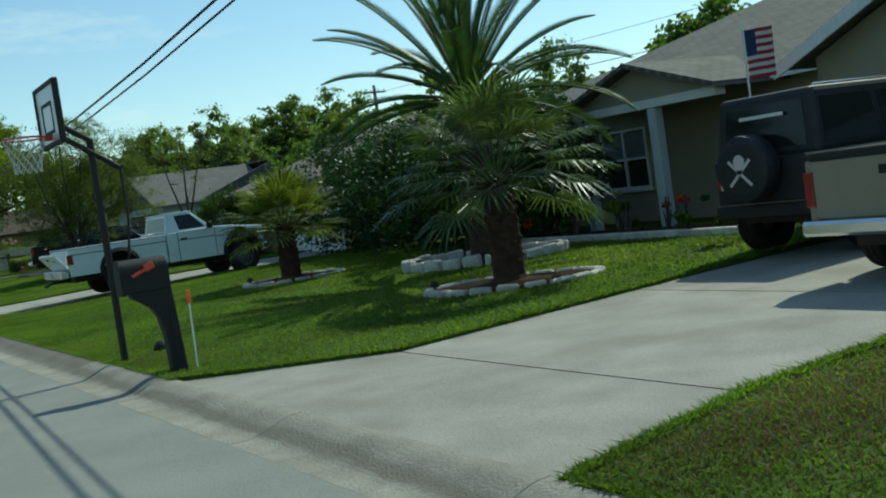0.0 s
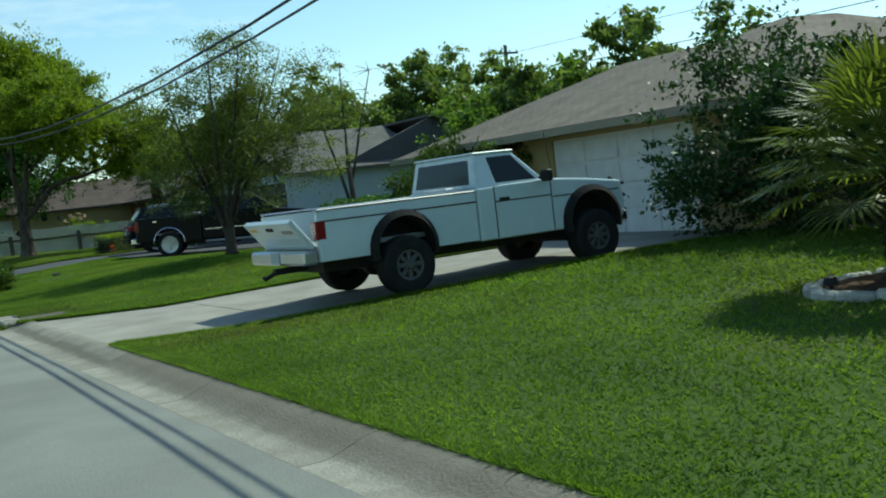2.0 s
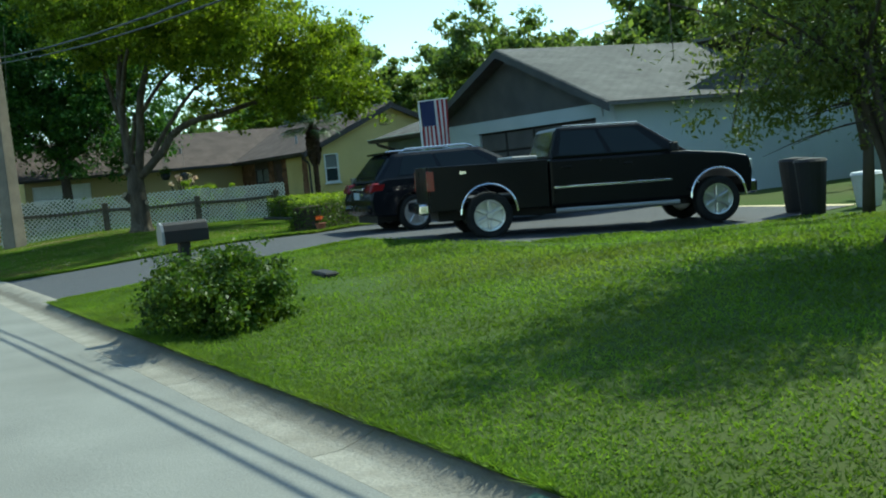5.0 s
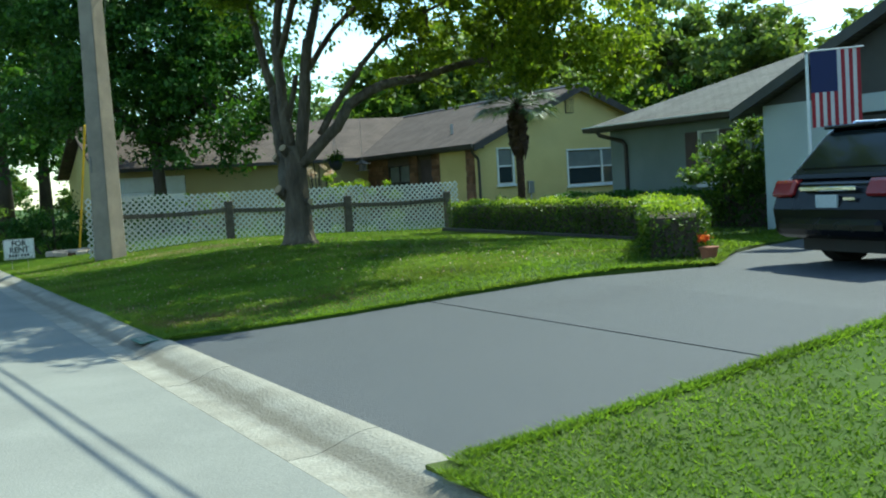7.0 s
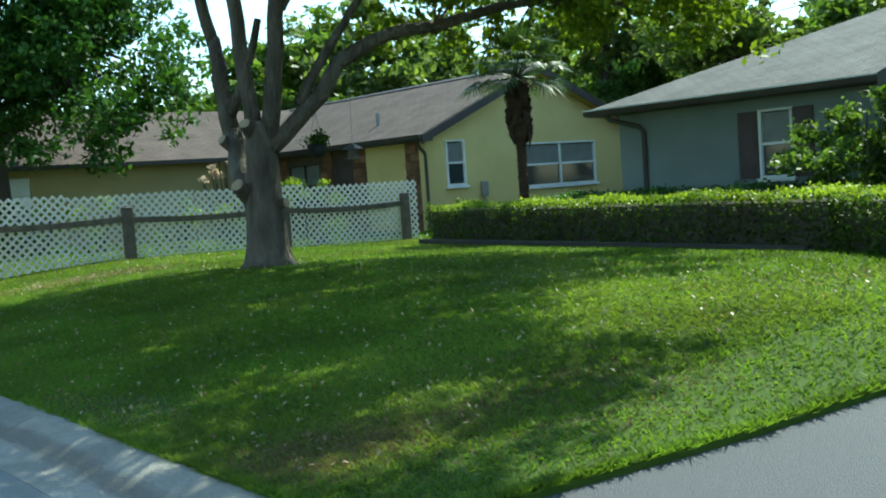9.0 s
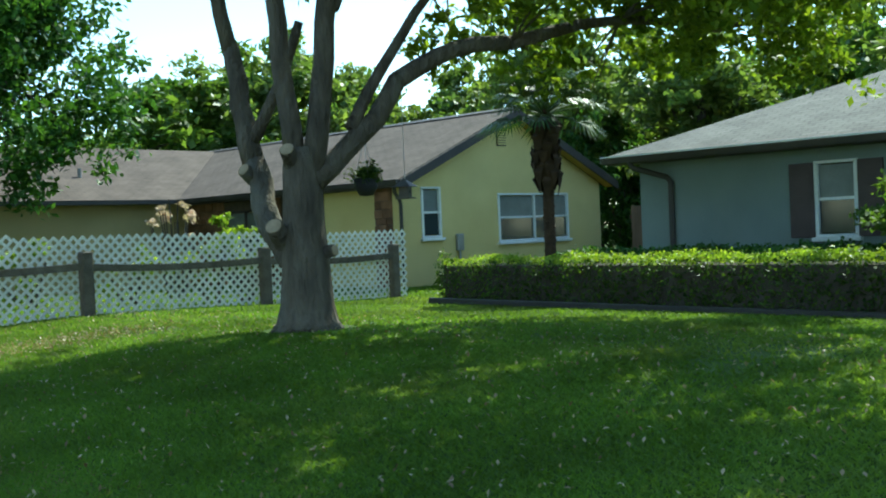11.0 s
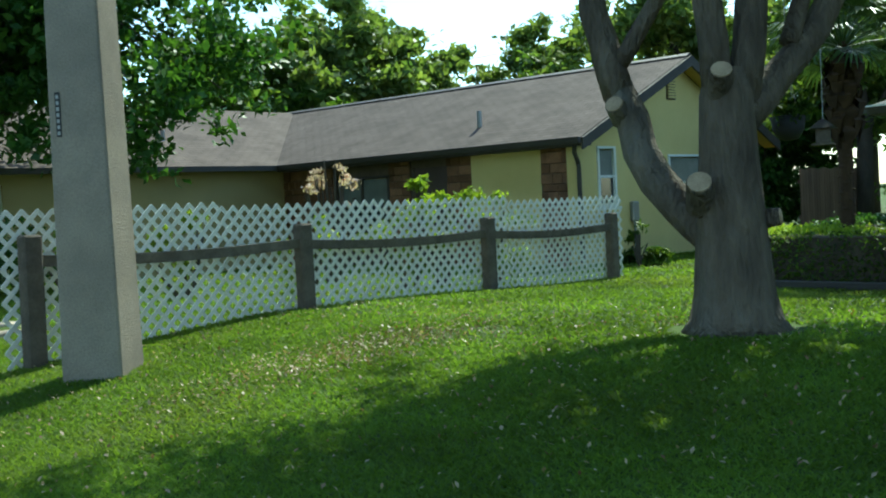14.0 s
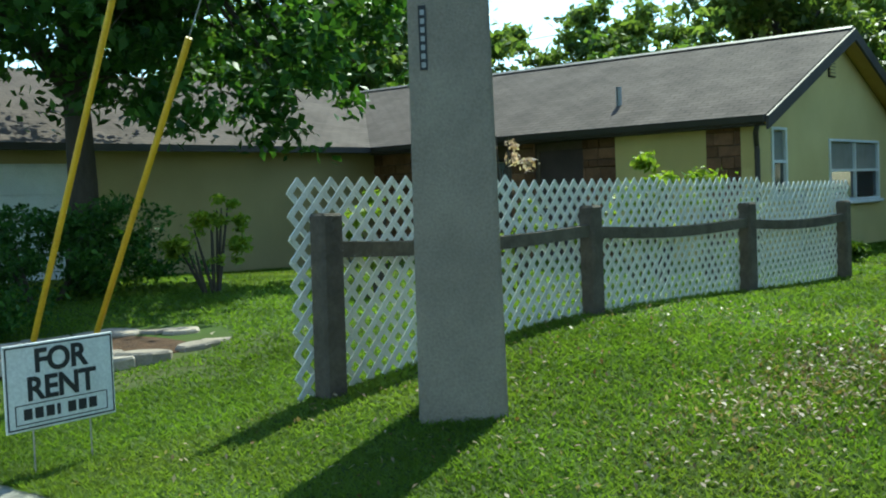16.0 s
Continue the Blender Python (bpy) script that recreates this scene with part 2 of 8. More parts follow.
M_MIDLEAF = foliage("wood_leaves", (0.052, 0.102, 0.020), (0.150, 0.215, 0.048), through=0.45)
M_FARLEAF = foliage("far_leaves", (0.07, 0.115, 0.034), (0.18, 0.225, 0.07), through=0.45)
M_PALELEAF = foliage("pale_leaves", (0.060, 0.088, 0.022), (0.175, 0.200, 0.062), through=0.42)
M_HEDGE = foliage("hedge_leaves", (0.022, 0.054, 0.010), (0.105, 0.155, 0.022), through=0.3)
M_DATE = foliage("date_fronds", (0.030, 0.062, 0.022), (0.075, 0.115, 0.04), through=0.2, rough=0.4)
M_FAN = foliage("fan_fronds", (0.040, 0.068, 0.026), (0.125, 0.165, 0.07), through=0.28, rough=0.34)
M_FANYELLOW = foliage("yellow_fan_fronds", (0.075, 0.105, 0.022), (0.20, 0.225, 0.055), through=0.4, rough=0.4)
M_DEADFROND = surface("dead_fronds", (0.075, 0.048, 0.032), (0.04, 0.027, 0.02), scale=6, rough=0.95, bump=0.5)
M_YELLOW = surface("yellow_stucco", (0.66, 0.54, 0.24), (0.58, 0.465, 0.20), scale=0.8, rough=0.9, bump=0.5, fine=60, grime=(0.5, 0.41, 0.2))
M_BLUE = surface("blue_grey_stucco", (0.225, 0.262, 0.258), (0.19, 0.226, 0.224), scale=0.8, rough=0.9, bump=0.4, fine=60)
M_BLUELAP = surface("pale_blue_siding", (0.46, 0.52, 0.54), (0.41, 0.47, 0.49), scale=0.8, rough=0.8, bump=0.2, fine=60)
M_TAN = surface("tan_stucco", (0.34, 0.305, 0.23), (0.29, 0.26, 0.2), scale=0.8, rough=0.9, bump=0.4, fine=60)
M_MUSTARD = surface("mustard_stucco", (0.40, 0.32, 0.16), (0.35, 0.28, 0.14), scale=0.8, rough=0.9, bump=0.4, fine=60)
M_DARKGABLE = surface("dark_siding", (0.085, 0.085, 0.085), (0.065, 0.065, 0.066), scale=1.5, rough=0.8, bump=0.2)
M_STONE = surface("stone_veneer", (0.235, 0.125, 0.075), (0.15, 0.085, 0.055), scale=3, rough=0.9, bump=0.7, fine=30, spread=0.35)
M_MORTAR = surface("mortar", (0.13, 0.10, 0.08), (0.10, 0.08, 0.065), scale=6, rough=0.95, bump=0.4)
M_ROOF_GREY = shingles("grey_shingles", (0.128, 0.098, 0.085), (0.098, 0.076, 0.067))
M_ROOF_LIGHT = shingles("light_grey_shingles", (0.165, 0.16, 0.148), (0.135, 0.13, 0.12))
M_ROOF_BROWN = shingles("brown_shingles", (0.23, 0.19, 0.155), (0.18, 0.15, 0.125))
M_ROOF_SILVER = shingles("silver_shingles", (0.19, 0.182, 0.16), (0.16, 0.152, 0.135))
M_TRIM = surface("dark_trim", (0.055, 0.045, 0.04), (0.04, 0.033, 0.03), scale=2, rough=0.6, bump=0.1)
M_TRIMYEL = surface("ochre_trim", (0.50, 0.33, 0.07), (0.43, 0.28, 0.06), scale=2, rough=0.6, bump=0.1)
M_WHITE = surface("white_paint", (0.74, 0.75, 0.74), (0.64, 0.65, 0.63), scale=3, rough=0.6, bump=0.1)
M_WHITEWASH = surface("whitewashed_stone", (0.58, 0.56, 0.51), (0.40, 0.38, 0.34), scale=5, rough=0.9, bump=0.6, fine=30, spread=0.12)
M_LATTICE = surface("white_vinyl", (0.76, 0.745, 0.68), (0.67, 0.66, 0.60), scale=2, rough=0.5, bump=0.1, spread=0.04)
M_WOOD = surface("weathered_wood", (0.155, 0.13, 0.105), (0.10, 0.085, 0.07), scale=5, rough=0.9, bump=0.7, fine=30, stretch=(1, 1, 1), spread=0.1)
M_PLANK = surface("brown_fence_board", (0.22, 0.14, 0.085), (0.155, 0.10, 0.065), scale=4, rough=0.9, bump=0.5, spread=0.15, stretch=(1, 1, 0.2))
M_POLE = surface("pole_concrete", (0.285, 0.245, 0.195), (0.215, 0.185, 0.15), scale=2.2, rough=0.9, bump=0.5, fine=60, grime=(0.165, 0.142, 0.112))
M_BLACKPLASTIC = surface("black_plastic", (0.006, 0.006, 0.0065), (0.010, 0.010, 0.0105), scale=5, rough=0.72, bump=0.15)
M_BLACKMETAL = surface("black_metal", (0.008, 0.0075, 0.0075), (0.016, 0.012, 0.010), scale=6, rough=0.65, bump=0.2)
M_RUBBER = surface("tyre_rubber", (0.018, 0.018, 0.018), (0.028, 0.027, 0.026), scale=8, rough=0.85, bump=0.3)
M_CHROME = plain("chrome", (0.75, 0.76, 0.78), rough=0.15, metal=1.0)
M_ALLOY = plain("alloy", (0.62, 0.63, 0.65), rough=0.3, metal=0.9)
M_STEEL = plain("dull_steel", (0.32, 0.32, 0.32), rough=0.5, metal=0.7)
M_DULLRIM = plain("dull_wheel", (0.12, 0.12, 0.12), rough=0.5, metal=0.5)
M_WHITECAR = plain("pale_car_paint", (0.62, 0.70, 0.70), rough=0.3, coat=0.3)
M_BLACKCAR = plain("black_car_paint", (0.004, 0.004, 0.005), rough=0.3, coat=0.03)
M_BLACKCAR.node_tree.nodes["Principled BSDF"].inputs["Specular IOR Level"].default_value = 0.2
M_SUV = plain("dark_suv_paint", (0.005, 0.006, 0.009), rough=0.25, coat=0.06)
M_SUV.node_tree.nodes["Principled BSDF"].inputs["Specular IOR Level"].default_value = 0.25
M_TANCAR = surface("tan_car_paint", (0.25, 0.22, 0.165), (0.22, 0.195, 0.145), scale=1.5, rough=0.35, bump=0.0)
M_JEEPTOP = surface("black_hard_top", (0.009, 0.010, 0.013), (0.013, 0.014, 0.017), scale=3, rough=0.6, bump=0.2)
M_GLASS = plain("dark_glass", (0.012, 0.016, 0.017), rough=0.06)
M_GLASS.node_tree.nodes["Principled BSDF"].inputs["Specular IOR Level"].default_value = 0.28
M_PANE = plain("window_pane", (0.03, 0.04, 0.043), rough=0.08)
M_BLIND = surface("window_blind", (0.17, 0.19, 0.185), (0.13, 0.145, 0.14), scale=3, rough=0.4, bump=0.0)
M_RED = plain("red_lens", (0.20, 0.008, 0.010), rough=0.2, coat=0.4)
M_AMBER = plain("orange_plastic", (0.75, 0.14, 0.02), rough=0.4)
M_CLEAR = plain("clear_lens", (0.65, 0.67, 0.66), rough=0.12, coat=0.5)
M_GUARD = surface("yellow_guard", (0.72, 0.44, 0.02), (0.62, 0.37, 0.02), scale=4, rough=0.45, bump=0.05)
M_SIGN = surface("sign_board", (0.72, 0.73, 0.71), (0.66, 0.67, 0.65), scale=6, rough=0.5, bump=0.05)
M_INK = plain("sign_ink", (0.02, 0.02, 0.022), rough=0.6)
M_GREENPAINT = plain("green_paint", (0.075, 0.14, 0.10), rough=0.85)
M_NET = plain("net_cord", (0.62, 0.60, 0.58), rough=0.8)
M_RIM = plain("rim_paint", (0.50, 0.06, 0.03), rough=0.4)
M_BOARD = plain("backboard_panel", (0.55, 0.56, 0.57), rough=0.2)
M_FLAGBLUE = plain("flag_blue", (0.02, 0.026, 0.09), rough=0.85)
M_FLAGRED = plain("flag_red", (0.27, 0.02, 0.03), rough=0.85)
M_FLAGWHITE = plain("flag_white", (0.56, 0.53, 0.52), rough=0.85)
M_SHUTTER = surface("maroon_shutter", (0.075, 0.05, 0.05), (0.06, 0.04, 0.04), scale=3, rough=0.6, bump=0.1)
M_PINK = foliage("pink_blossom", (0.55, 0.36, 0.37), (0.78, 0.64, 0.62), through=0.3)
M_REDBLOOM = foliage("red_blossom", (0.45, 0.05, 0.03), (0.70, 0.20, 0.05), through=0.3)
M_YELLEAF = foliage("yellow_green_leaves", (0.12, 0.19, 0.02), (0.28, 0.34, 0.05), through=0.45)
M_TERRA = surface("terracotta", (0.30, 0.11, 0.06), (0.24, 0.09, 0.05), scale=6, rough=0.8, bump=0.2)
M_FLAT = surface("path_stone", (0.42, 0.35, 0.28), (0.29, 0.25, 0.21), scale=4, rough=0.9, bump=0.6, spread=0.2)
M_WIRE = plain("wire_black", (0.012, 0.012, 0.013), rough=0.6)
# near black that paints in the shade of recesses and of the garage door
M_DEEPSHADE = plain("painted_deep_shade", (0.02, 0.018, 0.016), rough=0.9)


# ---- geometry helpers ----
class Geo:
    """Collects vertices and faces of one mesh."""

    def __init__(self):
        self.v, self.f = [], []

    def add(self, verts, faces):
        k = len(self.v)
        self.v += [tuple(p) for p in verts]
        self.f += [tuple(i + k for i in f) for f in faces]
        return self

    def box(self, x0, x1, y0, y1, z0, z1, m=None):
        p = [Vector((x, y, z)) for z in (z0, z1) for y in (y0, y1) for x in (x0, x1)]
        if m:
            p = [m @ q for q in p]
        return self.add(p, [(0, 2, 3, 1), (4, 5, 7, 6), (0, 1, 5, 4), (2, 6, 7, 3), (0, 4, 6, 2), (1, 3, 7, 5)])

    def chip(self, x0, x1, y0, y1, z0, z1, c=0.02, m=None):
        """A box with chamfered edges."""
        v, lo, hi = [], (x0, y0, z0), (x1, y1, z1)
        for ax in range(3):
            for s in (0, 1):
                for a, b in ((0, 0), (1, 0), (1, 1), (0, 1)):
                    p = [0, 0, 0]
                    u, w = (ax + 1) % 3, (ax + 2) % 3
                    p[ax] = hi[ax] if s else lo[ax]
                    p[u] = hi[u] - c if a else lo[u] + c
                    p[w] = hi[w] - c if b else lo[w] + c
                    v.append(Vector(p))
        bm = bmesh.new()
        for p in v:
            bm.verts.new(m @ p if m else p)
        bmesh.ops.convex_hull(bm, input=bm.verts)
        bm.verts.index_update()
        self.add([q.co[:] for q in bm.verts], [[q.index for q in f.verts] for f in bm.faces])
        bm.free()
        return self

    def tube(self, points, radii, sides=8, cap=True):
        """A tapered tube through points."""
        pts = [Vector(p) for p in points]
        radii = list(radii) if isinstance(radii, (list, tuple)) else [radii] * len(pts)
        rings, up = [], None
        for i, p in enumerate(pts):
            d = (pts[min(i + 1, len(pts) - 1)] - pts[max(i - 1, 0)]).normalized()
            if up is None:
                up = Vector((1, 0, 0)) if abs(d.x) < 0.8 else Vector((0, 1, 0))
            side = d.cross(up).normalized()
            up = side.cross(d).normalized()
            rings.append([p + (side * math.cos(a) + up * math.sin(a)) * radii[i] for a in (2 * math.pi * k / sides for k in range(sides))])
        n = len(rings)
        faces = [(i * sides + k, i * sides + (k + 1) % sides, (i + 1) * sides + (k + 1) % sides, (i + 1) * sides + k) for i in range(n - 1) for k in range(sides)]
        if cap:
            faces += [tuple(range(sides))[::-1], tuple((n - 1) * sides + k for k in range(sides))]
        return self.add([q for r in rings for q in r], faces)

    def prism(self, outline, y0, y1, swap=False):
        """An outline of (x, z) swept from y0 to y1; swap: an outline of (y, z) swept along x."""
        n = len(outline)
        place = (lambda a, b, c: (b, a, c)) if swap else (lambda a, b, c: (a, b, c))
        v = [place(a, y, c) for y in (y0, y1) for a, c in outline]
        return self.add(v, [tuple(range(n)), tuple(range(2 * n - 1, n - 1, -1))] + [(i, i + n, (i + 1) % n + n, (i + 1) % n) for i in range(n)])

    def lathe(self, profile, centre, axis="y", sides=24):
        """A profile of (radius, along) turned about an axis."""
        c, v = Vector(centre), []
        for r, a in profile:
            for k in range(sides):
                t = 2 * math.pi * k / sides
                p = (r * math.cos(t), a, r * math.sin(t)) if axis == "y" else (a, r * math.cos(t), r * math.sin(t)) if axis == "x" else (r * math.cos(t), r * math.sin(t), a)
                v.append(c + Vector(p))
        f = [(i * sides + k, i * sides + (k + 1) % sides, (i + 1) * sides + (k + 1) % sides, (i + 1) * sides + k) for i in range(len(profile) - 1) for k in range(sides)]
        return self.add(v, f)

    def sweep(self, sections, closed=True):
        """A skin over sections of equal length, capped at both ends."""
        n, k = len(sections[0]), len(sections)
        f = [(i * n + j, i * n + (j + 1) % n, (i + 1) * n + (j + 1) % n, (i + 1) * n + j) for i in range(k - 1) for j in range(n)]
        return self.add([p for s in sections for p in s], f + [tuple(range(n))[::-1], tuple((k - 1) * n + j for j in range(n))])

    def mesh(self, name, material, smooth=False):
        me = bpy.data.meshes.new(name)
        me.from_pydata(self.v, [], self.f)
        bm = bmesh.new()
        bm.from_mesh(me)
        bmesh.ops.recalc_face_normals(bm, faces=bm.faces)
        bm.to_mesh(me)
        bm.free()
        me.materials.append(material)
        if smooth:
            me.polygons.foreach_set("use_smooth", [True] * len(me.polygons))
        return me


def part(name, geo, material, parent=None, label="", smooth=False, bevel=0.0):
    """Links a Geo, or a finished mesh, as one object under a thing or part."""
    ob = new(name, geo.mesh(name, material, smooth) if isinstance(geo, Geo) else geo)
    if parent:
        ob.parent = parent
    if label:
        ob["label"] = label
    if bevel:
        b = ob.modifiers.new("bevel", 'BEVEL')
        b.width, b.segments, b.limit_method, b.angle_limit = bevel, 2, 'ANGLE', radians(40)
        b.harden_normals = False
    return ob


def thing(name, label, category, at=(0, 0, 0), turn=0.0, group="", kind=""):
    ob = new(name)
    ob.empty_display_size = 0.1
    ob.matrix_world = pose(*at, 0, 0, turn)
    return tagged(ob, label, category, group, kind)


def arrays(name, verts, faces, material):
    """A mesh from numpy arrays: verts (n, 3) and equal-sided faces (m, k)."""
    me = bpy.data.meshes.new(name)
    m, k = faces.shape
    me.vertices.add(len(verts))
    me.vertices.foreach_set("co", np.ascontiguousarray(verts, dtype=np.float32).ravel())
    me.loops.add(m * k)
    me.loops.foreach_set("vertex_index", np.ascontiguousarray(faces, dtype=np.int32).ravel())
    me.polygons.add(m)
    me.polygons.foreach_set("loop_start", np.arange(0, m * k, k, dtype=np.int32))
    me.update(calc_edges=True)
    me.materials.append(material)
    return me


def leaf_mesh(name, centres, size, material, rng, flat=0.35, slim=0.55):
    """Single leaves, each a folded lozenge, at given centres."""
    n = len(centres)
    d = rng.normal(size=(n, 3))
    d /= np.linalg.norm(d, axis=1)[:, None]
    up = rng.normal(size=(n, 3)) * (1 - flat) + np.array([0, 0, 1.0])
    s = np.cross(d, up)
    s /= np.linalg.norm(s, axis=1)[:, None] + 1e-9
    L = size * rng.uniform(0.6, 1.3, n)[:, None]
    W = L * slim
    c = centres
    nrm = np.cross(s, d)
    v = np.stack([c - d * L / 2, c + s * W / 2 + nrm * W * 0.15, c + d * L / 2, c - s * W / 2 + nrm * W * 0.15], 1).reshape(-1, 3)
    f = np.arange(4 * n).reshape(n, 4)
    return arrays(name, v, f, material)


def blob_points(rng, blobs, count, hollow=0.55, clump=30, loose=0.22):
    """Points in lumpy balls (x, y, z, rx, rz): boughs near the outside of each ball, leafy sprays round the upper side of each bough."""
    B = np.array(blobs, dtype=float)
    vol = B[:, 3] * B[:, 3] * B[:, 4]
    sprays = max(count // clump, 1)
    boughs = max(sprays // 6, len(blobs))
    b = B[np.concatenate([np.arange(len(blobs)), rng.choice(len(blobs), size=boughs - len(blobs), p=vol / vol.sum())])]
    d = rng.normal(size=(boughs, 3))
    d /= np.linalg.norm(d, axis=1)[:, None]
    r = rng.uniform(hollow ** 3, 1.0, boughs) ** (1 / 3)
    mid = b[:, :3] + d * r[:, None] * np.stack([b[:, 3], b[:, 3], b[:, 4]], 1)
    size = 0.33 * b[:, 3] * rng.uniform(0.5, 1.3, boughs)
    pick = rng.choice(boughs, size=sprays, p=size ** 2 / (size ** 2).sum())
    e = rng.normal(size=(sprays, 3)) + d[pick] * 0.5 + np.array([0, 0, 0.45])
    e /= np.linalg.norm(e, axis=1)[:, None]
    hub = mid[pick] + e * (size[pick] * np.where(rng.random(sprays) < loose, rng.uniform(1.0, 2.4, sprays), rng.uniform(0.4, 1.05, sprays)))[:, None] * np.array([1.0, 1.0, 0.75])
    spread = np.clip(0.115 * b[pick, 3], 0.03, 0.24) * rng.uniform(0.6, 1.4, sprays)
    off = rng.normal(size=(sprays, clump, 3)) * spread[:, None, None]
    off[:, :, 2] *= 0.6
    return (hub[:, None, :] + off).reshape(-1, 3)


# ---- lie of the land ----
def smooth01(u):
    u = min(max(u, 0.0), 1.0)
    return u * u * (3 - 2 * u)


def ground_z(x, y):
    """Height of the lawns: the kerb's top at the street, rising gently, and past y = 45 falling again towards the houses."""
    u, v = min(max((x - 3.15) / 8.0, 0), 1), min(max((x - 3.15) / 5.0, 0), 1)
    near = 0.13 * (0.35 * u + 0.65 * smooth01(u))
    far = 0.33 * (0.6 * v + 0.4 * smooth01(v)) - 0.2 * smooth01((x - 8.5) / 6.5)
    k = min(max((y - 30.0) / 30.0, 0), 1)
    swell = 0.15 * math.exp(-((x - 9.2) ** 2 + (y - 40.2) ** 2) / 14) - 0.16 * math.exp(-((x - 13.0) ** 2 + (y - 47.2) ** 2) / 11)
    bowl = 0.085 * math.exp(-((x - 3.45) / 0.62) ** 12 - ((y - 34.62) / 0.74) ** 12)
    return 0.09 + near + (far - near) * k + swell * smooth01((x - 3.2) / 3) - bowl


def line(points):
    """A broken line y(x) through points."""
    xs, ys = [p[0] for p in points], [p[1] for p in points]
    return lambda x: float(np.interp(x, xs, ys))


D1A, D1B = line([(3.15, 5.7), (4.9, 6.1), (14, 6.1)]), line([(3.15, 11.85), (4.9, 10.45), (14, 10.6)])
D2A, D2B = line([(3.15, 28.1), (4.6, 27.5), (14, 27.3)]), line([(3.15, 33.45), (4.9, 32.2), (14, 32.0)])
D3A, D3B = line([(3.15, 50.4), (8.6, 51.2), (9.1, 46.5), (16, 46.5)]), line([(3.15, 56.65), (5.0, 56.2), (8.3, 55.6), (9.3, 55.15), (11.6, 57.2), (16, 59.5)])

# ---- ground, street, kerb and drives ----
XS = [3.15, 3.22, 3.35, 3.5, 3.7, 3.9, 4.0, 4.05, 4.1, 4.15, 4.25, 4.6, 5, 5.6, 6.2, 7, 7.8, 8.6, 9.1, 9.8, 10.8, 12, 13.5, 15, 17, 20, 25, 32, 45, 80, 200, 900]


def build_ground():
    """One sheet from the street to the horizon, with the drives let in a hand's breadth lower."""
    g = Geo()
    bands = [(lambda x: -900.0, D1A, 0), (D1A, D1B, 1), (D1B, D2A, 0), (D2A, D2B, 1), (D2B, D3A, 0), (D3A, D3B, 1), (D3B, lambda x: 90.0, 0), (lambda x: 90.0, lambda x: 900.0, 0)]
    ends = {1: 14.0, 3: 14.0, 5: 16.0}
    for i, (a, b, sunk) in enumerate(bands):
        steps = 190 if i == 4 else 48 if b(5) - a(5) < 60 else 40
        xs = [x for x in XS if x <= ends[i]] + [ends[i]] if sunk else XS
        xs = sorted(set(xs + ([2.97] if i == 4 else [])))
        rows = []
        for x in xs:
            row = []
            for k in range(steps + 1):
                u = k / steps
                if b(5) - a(5) > 200:
                    u = u ** 4 if i else 1 - (1 - u) ** 4
                y = a(x) + (b(x) - a(x)) * u
                row.append((x, y, ground_z(x, y) - (0.10 if sunk else 0)))
            rows.append(row)
        k0 = len(g.v)
        n = steps + 1
        g.v += [p for r in rows for p in r]
        g.f += [(k0 + r * n + k, k0 + (r + 1) * n + k, k0 + (r + 1) * n + k + 1, k0 + r * n + k + 1) for r in range(len(rows) - 1) for k in range(steps)]
        if sunk:
            # the cut edges of the turf
            for k in (0, steps):
                for r in range(len(rows) - 1):
                    p, q = rows[r][k], rows[r + 1][k]
                    g.add([p, q, (q[0], q[1], q[2] + 0.11), (p[0], p[1], p[2] + 0.11)], [(0, 1, 2, 3)])
    # past the ends of the drives, under the houses
    for i in (1, 3, 5):
        a, b, _ = bands[i]
        x0 = ends[i]
        g.add([(x0, a(x0), ground_z(x0, a(x0))), (900, a(x0), ground_z(900, a(x0))), (900, b(x0), ground_z(900, b(x0))), (x0, b(x0), ground_z(x0, b(x0)))], [(0, 1, 2, 3)])
    # the far side of the street
    g.add([(-900, -900, 0.1), (-5.4, -900, 0.1), (-5.4, 900, 0.1), (-900, 900, 0.1)], [(0, 1, 2, 3)])
    # turf edge along the kerb
    for i, (a, b, sunk) in enumerate(bands):
        if not sunk:
            y0, y1 = max(a(3.15), -60), min(b(3.15), 160)
            edge_x = 2.97 if i == 4 else 3.15
            g.add([(edge_x, y0, -0.02), (edge_x, y1, -0.02), (edge_x, y1, 0.09), (edge_x, y0, 0.09)], [(0, 1, 2, 3)])
    ob = part("ground", g, M_SOIL)
    return tagged(ob, "mown green lawns with worn brown patches beside the street", "lawn", kind="structure")


build_ground()

road = Geo()
ys = [-900, -100, -20] + [k * 4.0 for k in range(-4, 34)] + [200, 900]
prof = [(-5.4, 0.02), (-1.5, 0.035), (0.8, 0.02), (2.1, -0.004), (2.544, -0.012), (2.546, -0.12)]
for a, b in zip(ys, ys[1:]):
    for (x0, z0), (x1, z1) in zip(prof, prof[1:]):
        road.add([(x0, a, z0), (x1, a, z1), (x1, b, z1), (x0, b, z0)], [(0, 1, 2, 3)])
tagged(part("road", road, M_ROAD), "pale worn grey asphalt residential street", "street", kind="structure")

